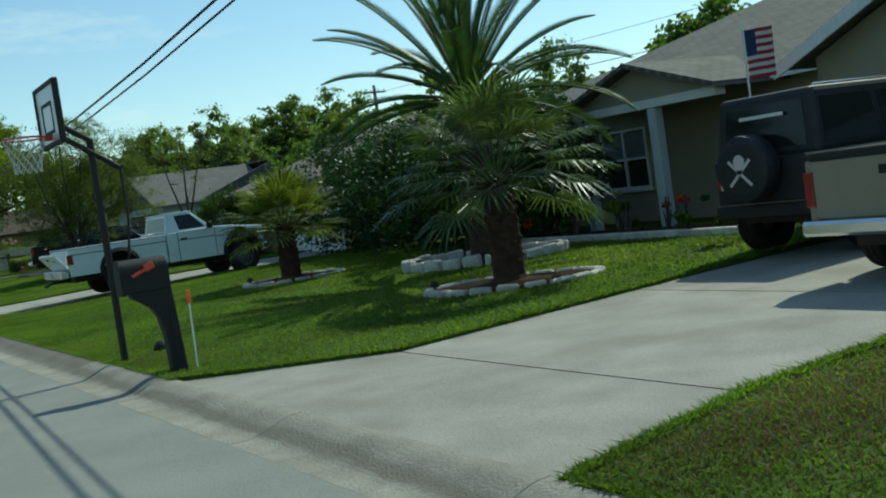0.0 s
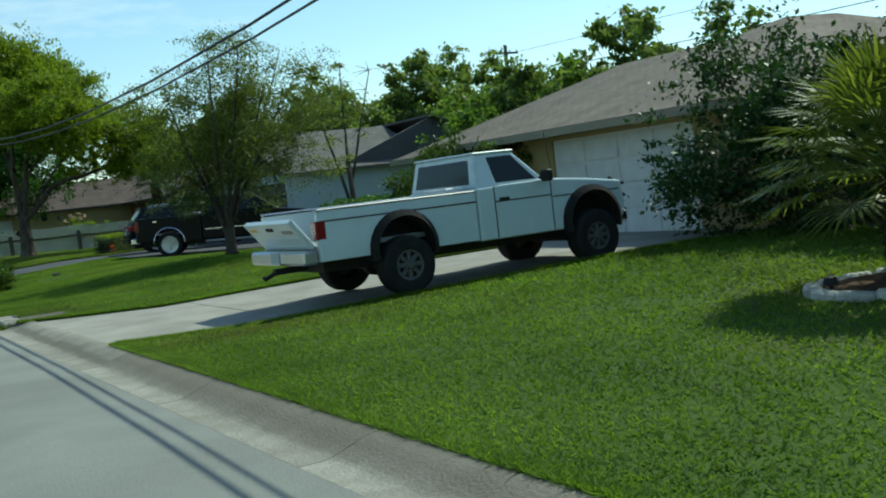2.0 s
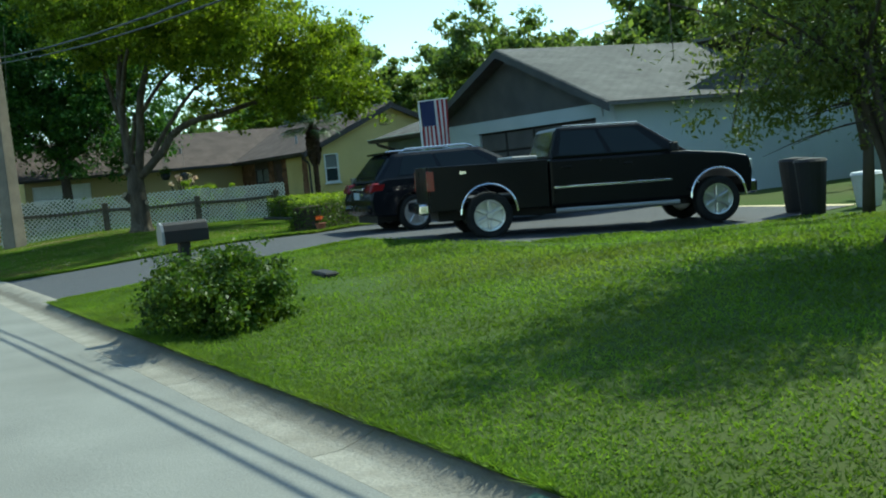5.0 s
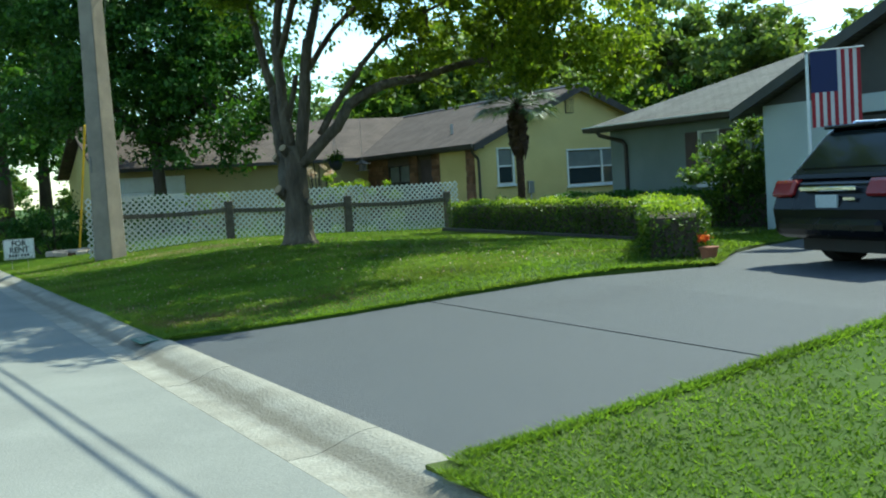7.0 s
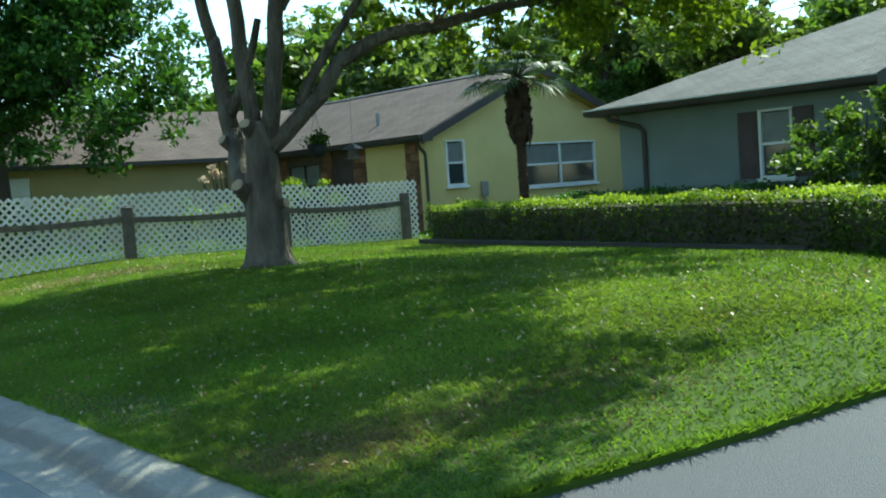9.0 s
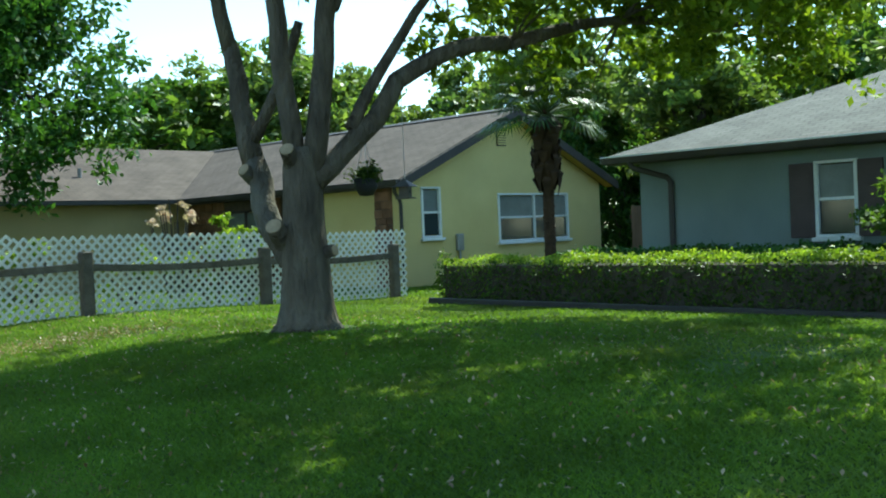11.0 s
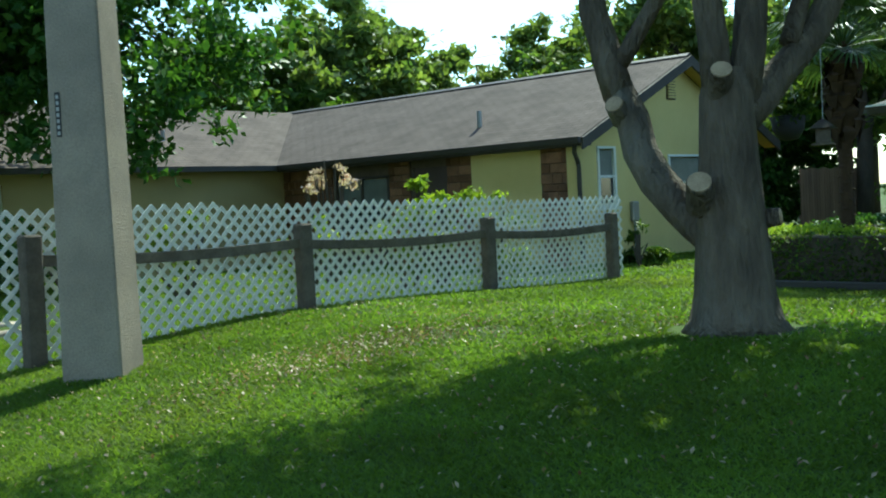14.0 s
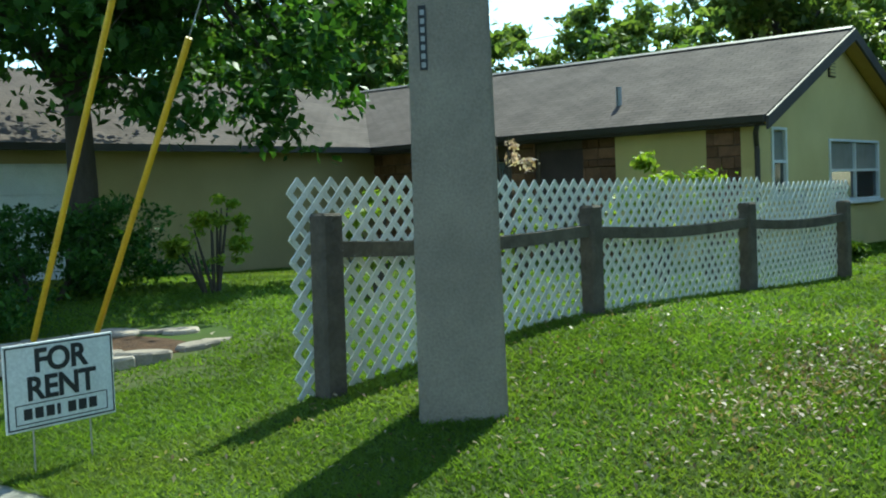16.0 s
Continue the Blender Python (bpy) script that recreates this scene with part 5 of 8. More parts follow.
def dark_suv(at):
    W = 1.9
    c = thing("suv", "dark blue-black crossover SUV with red tail lights", "car", at)
    lower = [(0.04, 0.42), (0.16, 0.36), (0.5, 0.33), *arch(0.95, 0.36, 0.42), (1.4, 0.3), (3.25, 0.3), *arch(3.72, 0.36, 0.42), (4.2, 0.32), (4.62, 0.4), (4.7, 0.62), (4.6, 0.86), (4.1, 1.0), (3.5, 1.08), (0.35, 1.1), (0.1, 0.98), (0.0, 0.7)]
    part("body", side_panel(lower, 0.0, W), M_SUV, c, bevel=0.07)
    v, f = frustum(0.12, 3.62, 0.07, W - 0.07, 1.02, 0.62, 2.55, 0.27, W - 0.27, 1.60)
    cab = part("cab", Geo().add(v, f), M_SUV, c, bevel=0.09)
    part("rear_window", glass_on(v, f[5], 0.1, 0.9, 0.22, 0.9, out=0.014), M_GLASS, cab, "dark tinted rear window")
    part("windscreen", glass_on(v, f[3], 0.08, 0.92, 0.1, 0.92, out=0.012), M_GLASS, cab)
    for fc, spans in ((f[2], ((0.14, 0.42), (0.45, 0.82))), (f[4], ((0.18, 0.55), (0.58, 0.86)))):
        for a, b in spans:
            part("side_window", glass_on(v, fc, a, b, 0.2, 0.86, out=0.012), M_GLASS, cab)
    part("roof_spoiler", Geo().chip(0.5, 0.8, 0.34, W - 0.34, 1.585, 1.63, 0.015), M_SUV, cab)
    for y in (0.36, W - 0.36):
        part("roof_rail", Geo().tube([(0.85, y, 1.60), (0.95, y, 1.66), (2.3, y, 1.66), (2.42, y, 1.61)], 0.017, 8), M_CHROME, cab, "bright roof rail")
    for s, y in ((-1, 0.0), (1, W)):
        wheel(c, 0.95, y + (0.13 if s < 0 else -0.13), s, r=0.365, width=0.24, rim_r=0.25, spokes=5)
        wheel(c, 3.72, y + (0.13 if s < 0 else -0.13), s, r=0.365, width=0.24, rim_r=0.25, spokes=5)
        mirror(c, 3.1, y + (0.06 if s < 0 else -0.06), 1.06, s, M_SUV)
        g = Geo().chip(-0.01, 0.3, *sorted((y - s * 0.36, y - s * 0.0)), 0.84, 1.03, 0.03)
        g.v = [(p[0] + (0.06 if p[2] > 0.95 else 0), p[1], p[2]) for p in g.v]
        part("tail_light", g, M_RED, c, "wrap-round red tail light")
        for x in (1.55, 2.5):
            part("handle", Geo().chip(x, x + 0.18, min(y, y + s * 0.02), max(y, y + s * 0.02), 0.93, 0.97, 0.008), M_CHROME, c)
    part("tailgate_trim", Geo().chip(0.0, 0.05, 0.5, W - 0.5, 0.9, 0.95, 0.01), M_CHROME, c, "bright tailgate trim")
    part("plate", Geo().box(-0.005, 0.02, 0.78, W - 0.78, 0.72, 0.86), M_BLUELAP, c)
    part("bumper", Geo().chip(-0.05, 0.2, 0.12, W - 0.12, 0.42, 0.6, 0.06), M_SUV, c)
    part("badge", Geo().box(-0.004, 0.02, 0.5, 0.68, 0.8, 0.83), M_CHROME, c)
    part("underbody", Geo().box(0.2, 4.4, 0.3, W - 0.3, 0.22, 0.42), M_BLACKMETAL, c)
    return c


def jeep(at):
    W = 1.75
    c = thing("jeep", "black hard-top off-road vehicle with a spare wheel cover", "car", at)
    tub = [(0.1, 0.62), (0.35, 0.62), *arch(0.85, 0.5, 0.5), (1.4, 0.6), (2.7, 0.6), *arch(3.2, 0.5, 0.5), (3.75, 0.7), (3.8, 1.1), (2.55, 1.2), (0.1, 1.2)]
    part("body", side_panel(tub, 0.08, W - 0.08), M_TANCAR, c, bevel=0.03)
    v, f = frustum(0.1, 2.35, 0.1, W - 0.1, 1.19, 0.16, 2.1, 0.18, W - 0.18, 1.94)
    top = part("hard_top", Geo().add(v, f), M_JEEPTOP, c, "black hard top", bevel=0.06)
    part("rear_window", glass_on(v, f[5], 0.1, 0.9, 0.14, 0.84), M_GLASS, top)
    part("side_window", glass_on(v, f[2], 0.06, 0.5, 0.14, 0.82), M_GLASS, top)
    part("side_window", glass_on(v, f[2], 0.56, 0.92, 0.14, 0.82), M_GLASS, top)
    part("windscreen", glass_on(v, f[3], 0.06, 0.94, 0.1, 0.9), M_GLASS, top)
    # a chrome tube stands in for the highlight along the roof edge
    part("gutter_rail", Geo().tube([(0.2, 0.17, 1.95), (2.1, 0.17, 1.95)], 0.012, 6), M_CHROME, top, "bright tube in place of the roof edge highlight")
    part("sticker", Geo().box(0.088, 0.1, 0.55, 1.2, 1.66, 1.70), M_CLEAR, top)
    part("tailgate", Geo().chip(0.05, 0.12, 0.3, W - 0.1, 0.68, 1.2, 0.015), M_JEEPTOP, c, "black tailgate")
    sp = part("spare_wheel", Geo().lathe([(0, -0.16), (0.3, -0.155), (0.385, -0.13), (0.4, -0.06), (0.39, 0.08), (0.2, 0.1), (0, 0.1)], (-0.08, 0.98, 1.10), axis="x", sides=32), M_JEEPTOP, c, "black spare wheel cover", smooth=False)
    # the cover's pale emblem: a rounded disc over two crossed bars
    e = Geo().lathe([(0, -0.006), (0.075, -0.005), (0.085, 0)], (-0.245, 0.98, 1.19), axis="x", sides=18).box(-0.25, -0.24, 0.945, 1.015, 1.06, 1.13)
    for s in (1, -1):
        e.box(-0.004, 0.004, -0.018, 0.018, -0.22, 0.22, m=pose(-0.246, 0.98, 1.06, 48 * s, 0, 0))
    part("emblem", e, M_FLAGWHITE, sp, "pale painted emblem")
    for s, y in ((-1, 0.0), (1, W)):
        wheel(c, 0.85, y + (0.1 if s < 0 else -0.1), s, r=0.42, width=0.28, rim_r=0.2, spokes=6, metal=M_STEEL)
        wheel(c, 3.2, y + (0.1 if s < 0 else -0.1), s, r=0.42, width=0.28, rim_r=0.2, spokes=6, metal=M_STEEL)
        part("tail_light", Geo().chip(0.04, 0.1, *sorted((y - s * 0.26, y - s * 0.12)), 0.86, 1.02, 0.01), M_RED, c)
        part("fender_flare", Geo().chip(0.32, 1.4, *sorted((y - s * 0.1, y + s * 0.04)), 0.98, 1.04, 0.015), M_BLACKPLASTIC, c)
    part("rear_bumper", Geo().chip(-0.02, 0.14, 0.1, W - 0.1, 0.5, 0.66, 0.02), M_BLACKMETAL, c)
    part("plate", Geo().box(0.03, 0.06, 1.3, 1.56, 0.86, 0.98), M_WHITE, c)
    part("underbody", Geo().box(0.2, 3.6, 0.35, W - 0.35, 0.42, 0.62).tube([(0.85, 0.1, 0.42), (0.85, W - 0.1, 0.42)], 0.06, 8), M_BLACKMETAL, c)
    return c


def tan_pickup(at):
    W = 1.9
    c = thing("pickup_truck", "tan pickup truck with black bed rails", "pickup truck", at)
    bed = [(0.03, 0.52), (0.5, 0.52), *arch(1.0, 0.45, 0.46), (1.5, 0.5), (2.0, 0.5), (2.0, 1.16), (0.03, 1.16)]
    for y0, y1 in ((0.0, 0.09), (W - 0.09, W)):
        part("bed_side", side_panel(bed, y0, y1), M_TANCAR, c, bevel=0.02)
        part("bed_rail", Geo().chip(0.03, 2.0, y0 - 0.005, y1 + 0.005, 1.16, 1.22, 0.01), M_BLACKPLASTIC, c)
    part("bed", Geo().box(0.03, 2.0, 0.09, W - 0.09, 0.62, 0.68).box(1.93, 2.0, 0.09, W - 0.09, 0.68, 1.16), M_BLACKPLASTIC, c)
    t = part("tailgate", Geo().chip(0.0, 0.07, 0.1, W - 0.1, 0.60, 1.15, 0.012), M_TANCAR, c)
    part("cap", Geo().chip(-0.01, 0.08, 0.08, W - 0.08, 1.15, 1.23, 0.012), M_BLACKPLASTIC, t, "black tailgate cap")
    part("latch", Geo().chip(-0.015, 0.01, 0.82, 1.08, 0.98, 1.06, 0.006), M_BLACKPLASTIC, t)
    body = [(2.03, 0.46), (3.4, 0.46), *arch(4.2, 0.45, 0.46), (4.75, 0.5), (4.8, 0.8), (4.7, 1.05), (3.6, 1.16), (2.03, 1.16)]
    part("body", side_panel(body, 0.0, W), M_TANCAR, c, bevel=0.04)
    v, f = frustum(2.05, 3.65, 0.05, W - 0.05, 1.15, 2.2, 3.1, 0.2, W - 0.2, 1.62)
    cab = part("cab", Geo().add(v, f), M_TANCAR, c, bevel=0.04)
    part("rear_window", glass_on(v, f[5], 0.08, 0.92, 0.15, 0.85), M_GLASS, cab)
    part("windscreen", glass_on(v, f[3], 0.06, 0.94, 0.1, 0.9), M_GLASS, cab)
    for fc in (f[2], f[4]):
        part("side_window", glass_on(v, fc, 0.15, 0.8, 0.12, 0.86), M_GLASS, cab)
    part("rear_bumper", Geo().chip(-0.16, 0.02, 0.02, W - 0.02, 0.46, 0.6, 0.03), M_CHROME, c)
    for s, y in ((-1, 0.0), (1, W)):
        wheel(c, 1.0, y + (0.13 if s < 0 else -0.13), s, r=0.37, width=0.24, rim_r=0.2)
        wheel(c, 4.2, y + (0.13 if s < 0 else -0.13), s, r=0.37, width=0.24, rim_r=0.2)
        part("tail_light", Geo().chip(-0.008, 0.1, *sorted((y - s * 0.1, y + s * 0.006)), 0.72, 1.05, 0.01), M_RED, c)
    part("underbody", Geo().box(0.2, 4.4, 0.35, W - 0.35, 0.32, 0.52), M_BLACKMETAL, c)
    return c


white_pickup((5.68, 27.55, ground_z(8, 28.5) - 0.03))
black_pickup((8.92, 49.32, 0.24)).matrix_world = pose(8.92, 49.32, 0.255, 0, 1.7, -22)
dark_suv((9.6, 52.9, 0)).matrix_world = pose(9.6, 52.9, ground_z(11, 53) - 0.03, 0, 0, -8)
jeep((9.85, 9.3, ground_z(11, 10) - 0.03))
tan_pickup((8.3, 6.4, ground_z(10, 7) - 0.03))


def flag(at, w, h, label, turn=0.0, droop=False):
    """A striped flag hung by its upper edge or its side from a short staff."""
    top = thing("flag", label, "flag", at, turn)
    part("staff", Geo().tube([(-0.03, 0, -h - 0.1), (-0.03, 0, 0.1)], 0.012, 8) if not droop else Geo().tube([(-0.05, 0, 0.015), (w + 0.05, 0, 0.015)], 0.012, 8), M_WHITE, top)

    def cloth(u0, u1, v0, v1, material, nm):
        g, n = Geo(), 8
        pts = []
        for i in range(n + 1):
            for k in range(n + 1):
                u, v = u0 + (u1 - u0) * i / n, v0 + (v1 - v0) * k / n
                pts.append((u * w, 0.035 * math.sin(9 * u + 2 * v) * (0.3 + u), -v * h))
        for off in (0.0, 0.004):
            g.add([(a, b + off, c) for a, b, c in pts], [(i * (n + 1) + k, (i + 1) * (n + 1) + k, (i + 1) * (n + 1) + k + 1, i * (n + 1) + k + 1) for i in range(n) for k in range(n)])
        part(nm, g, material, top)
    # canton, then stripes: lengthways of the hanging flag
    if droop:
        cloth(0, 0.54, 0, 0.54, M_FLAGBLUE, "canton")
        for k in range(6):
            cloth((2 * k) / 13, (2 * k + 1) / 13, 0.54 if k < 4 else 0.0, 1, M_FLAGRED, "stripe")
            cloth((2 * k + 1) / 13, (2 * k + 2) / 13, 0.54 if k < 3 else 0.0, 1, M_FLAGWHITE, "stripe")
        cloth(12 / 13, 1, 0, 1, M_FLAGRED, "stripe")
    else:
        cloth(0, 0.4, 0, 0.54, M_FLAGBLUE, "canton")
        for k in range(13):
            cloth(0.4 if k < 7 else 0, 1, k / 13, (k + 1) / 13, M_FLAGRED if k % 2 == 0 else M_FLAGWHITE, "stripe")
    return top


flag((13.35, 57.35, 3.17), 0.72, 1.15, "striped cloth flag hung lengthways from a tall pole", turn=-52, droop=True)
pole = thing("flagpole", "slim white flagpole beside the garage drive", "flagpole", (13.33, 57.4, ground_z(13.33, 57.4)))
part("shaft", Geo().tube([(0, 0, -0.2), (0, 0, 2.9)], [0.03, 0.024], 10), M_WHITE, pole)
part("ball", Geo().lathe([(0, 2.96), (0.03, 2.94), (0.035, 2.92), (0.03, 2.9), (0, 2.88)], (0, 0, 0), axis="z", sides=12), M_STEEL, pole)
flag((13.0, 12.98, 3.3), 0.42, 0.75, "small striped flag on a staff by the garage", turn=-62)
post = thing("flagpole", "slim white flag post beside the garage", "flagpole", (12.985, 13.0, ground_z(12.985, 13.0)))
part("shaft", Geo().tube([(0, 0, -0.2), (0, 0, 3.4 - ground_z(12.985, 13.0))], [0.02, 0.016], 10), M_WHITE, post)


# ---- trees, palms, hedges ----
def limb(g, a, b, r0, r1, bend=(0, 0, 0), n=6, sides=9, rng=None):
    a, b, m = Vector(a), Vector(b), Vector(bend)
    pts, rad = [], []
    for k in range(n + 1):
        t = k / n
        p = a.lerp(b, t) + m * math.sin(math.pi * t)
        if rng and 0 < k < n:
            p += Vector((rng.uniform(-1, 1), rng.uniform(-1, 1), rng.uniform(-1, 1))) * r0 * 0.25
        pts.append(p)
        rad.append(r0 + (r1 - r0) * t)
    g.tube(pts, rad, sides)
    return pts


def twigs(g, rng, blobs, roots, r=0.03, count=30):
    """Thin boughs from root points out into the crown."""
    for _ in range(count):
        b = rng.choice(blobs)
        d = Vector((rng.gauss(0, 1), rng.gauss(0, 1), rng.gauss(0, 1))).normalized()
        e = Vector(b[:3]) + Vector((d.x * b[3], d.y * b[3], d.z * b[4])) * rng.uniform(0.3, 0.85)
        a = min((Vector(q) for q in roots), key=lambda q: (q - e).length)
        limb(g, a, e, r, r * 0.25, (0, 0, (e - a).length * 0.04), n=5, sides=5, rng=rng)


def tree(name, label, at, trunk, blobs, leaves, size, leaf_mat, bark, seed, stems=(), twig=24, twig_r=0.035, slim=0.55, group="", hollow=0.55):
    """trunk: points and radii from the foot; stems: further limbs (a, b, r0, r1, bend)."""
    t = thing(name, label, "tree", at, group=group)
    rr = random.Random(seed)
    g = Geo()
    g.tube([p[:3] for p in trunk], [p[3] for p in trunk], 22)
    for i in range(len(g.v)):
        x, y, z = g.v[i]
        a = math.atan2(y, x)
        f = 1 + 0.035 * math.sin(a * 9 + 1.5 * math.sin(z * 2.3)) + 0.05 * math.sin(a * 3 + z * 1.1)
        g.v[i] = (x * f, y * f, z)
    roots = [trunk[-1][:3]]
    for a, b, r0, r1, bend in stems:
        pts = limb(g, a, b, r0, r1, bend, rng=rr)
        roots += [tuple(p) for p in pts[3:]]
    twigs(g, rr, blobs, roots, twig_r, twig)
    part("trunk", g, bark, t, smooth=True)
    rng = np.random.default_rng(seed)
    c = blob_points(rng, blobs, leaves, hollow)
    part("crown", leaf_mesh("crown", c, size, leaf_mat, rng, slim=slim), None, t)
    return t


# the big oak on the corner lawn, with sawn-off stubs
OX, OY = 8.45, 66.9
oz = ground_z(OX, OY)
oak_blobs = [(0.2, 0.1, 7.9, 2.0, 1.5), (-1.2, 0.6, 7.2, 1.5, 1.2), (1.6, 0.3, 7.5, 1.6, 1.3), (0.4, 1.4, 6.6, 1.7, 1.2), (2.5, 0.9, 6.2, 1.4, 1.1), (-1.3, 1.0, 5.9, 1.0, 0.8), (0.5, -1.6, 7.1, 1.5, 1.1), (2.0, -1.2, 6.1, 1.3, 1.0), (-0.9, -0.9, 6.5, 1.2, 0.9), (0.4, 0.0, 9.0, 1.3, 0.7),
             (2.6, -0.6, 4.8, 1.0, 0.7), (3.2, 0.3, 5.0, 0.9, 0.7), (4.9, -1.9, 5.4, 1.3, 1.1), (5.8, -2.4, 4.6, 1.1, 1.0), (4.2, -1.5, 4.3, 1.0, 0.8), (6.4, -3.0, 3.8, 0.8, 0.6), (4.9, -1.2, 3.7, 0.8, 0.5), (3.6, -2.2, 4.9, 0.9, 0.8), (3.9, -0.6, 6.0, 1.0, 0.8),
             (2.4, -0.4, 3.45, 0.75, 0.42), (3.4, -0.9, 3.35, 0.85, 0.5), (4.4, -1.2, 3.25, 0.9, 0.5), (3.0, 0.2, 3.75, 0.85, 0.5), (3.9, 0.1, 3.9, 0.9, 0.55), (3.4, -2.8, 3.75, 1.0, 0.55), (4.7, -3.2, 3.6, 1.1, 0.65), (2.3, -2.0, 4.0, 0.9, 0.5), (5.9, -3.3, 3.5, 1.0, 0.6),
             (0.2, -4.0, 5.9, 1.4, 0.9), (0.9, -5.6, 5.4, 1.5, 0.9), (-0.8, -5.0, 5.9, 1.4, 0.9), (2.3, -4.2, 5.4, 1.3, 0.9), (-1.2, -3.0, 6.3, 1.4, 0.9), (1.4, -7.0, 5.5, 1.2, 0.8), (0.0, -7.9, 6.1, 1.3, 0.8), (-0.9, -6.6, 6.2, 1.3, 0.8), (3.4, -3.9, 4.9, 1.3, 0.9), (4.6, -4.6, 4.6, 1.2, 0.8), (1.0, -2.2, 5.6, 1.2, 0.8), (3.0, -1.6, 6.8, 1.3, 0.9)]
oak = tree("oak_tree", "large spreading oak with sawn-off stubs and pale grey bark", (OX, OY, oz - 0.02),
           [(0, 0, 0, 0.44), (0, 0, 0.10, 0.36), (0.0, 0, 0.3, 0.31), (0.0, 0, 0.8, 0.27), (0.0, 0.0, 1.4, 0.23), (0.0, 0, 1.9, 0.215), (0.0, 0, 2.1, 0.15)],
           oak_blobs, 165000, 0.14, M_OAK, M_BARK, 3,
           stems=[((0.0, 0.08, 0.7), (0.12, 1.1, 2.05), 0.17, 0.145, (0, 0.06, -0.12)), ((0.12, 1.08, 2.0), (0.15, 1.5, 3.5), 0.145, 0.105, (0, 0, 0)), ((0.15, 1.5, 3.4), (-0.3, 1.4, 6.2), 0.105, 0.05, (-0.12, 0, 0)),
                  ((0.12, 1.15, 2.2), (0.25, 0.25, 3.6), 0.085, 0.055, (0, 0, -0.12)), ((-0.05, 0.06, 1.9), (-0.15, 0.2, 4.4), 0.125, 0.10, (-0.05, 0, 0)), ((-0.15, 0.2, 4.3), (-0.1, -0.8, 7.4), 0.10, 0.04, (0.1, 0.2, 0)),
                  ((0.09, -0.08, 1.85), (0.4, -0.2, 4.3), 0.14, 0.11, (0.0, 0, 0.05)), ((0.4, -0.2, 4.2), (1.5, 0.4, 7.0), 0.105, 0.04, (0, 0, 0)), ((0.08, -0.1, 1.7), (1.1, -0.5, 2.9), 0.135, 0.115, (0.05, 0, -0.08)),
                  ((1.08, -0.5, 2.87), (2.4, -1.2, 3.35), 0.115, 0.09, (0, 0, 0.12)), ((2.35, -1.18, 3.33), (5.3, -2.4, 3.6), 0.09, 0.035, (0, 0, 0.22)), ((0.5, -0.3, 2.3), (2.0, -0.5, 4.3), 0.08, 0.05, (0, 0, 0.1)), ((2.0, -0.5, 4.25), (3.8, -1.2, 5.2), 0.05, 0.025, (0, 0, 0.1)),
                  ((-0.12, 0.1, 4.0), (-0.4, -3.2, 5.6), 0.08, 0.04, (0, 0, 0.3)), ((-0.4, -3.1, 5.58), (0.7, -6.2, 5.4), 0.04, 0.02, (0, 0, 0.2)), ((0.4, -0.2, 3.7), (2.6, 0.7, 5.6), 0.07, 0.03, (0, 0, 0.25)), ((5.2, -2.37, 3.6), (6.6, -3.0, 3.6), 0.035, 0.015, (0, 0, 0.12))],
           twig=110, twig_r=0.022)
for a, d, r in (((-0.28, 0.12, 1.12), (-0.2, -0.1, 0.16), 0.105), ((-0.2, -0.05, 1.98), (-0.16, -0.1, 0.15), 0.09), ((0.0, 1.02, 1.86), (-0.16, -0.03, 0.1), 0.085), ((0.12, -0.25, 0.9), (0.05, -0.15, 0.02), 0.07)):
    stub = part("stub", Geo().tube([Vector(a) - Vector(d) * 0.6, Vector(a) + Vector(d) * 0.55], [r * 1.2, r], 12), M_BARK, oak, "sawn-off branch stub")
    e, dn = Vector(a) + Vector(d) * 0.56, Vector(d).normalized()
    part("cut_face", Geo().tube([e, e + dn * 0.012], [r * 0.92, r * 0.9], 12), M_CUT, stub, "pale sawn wood")

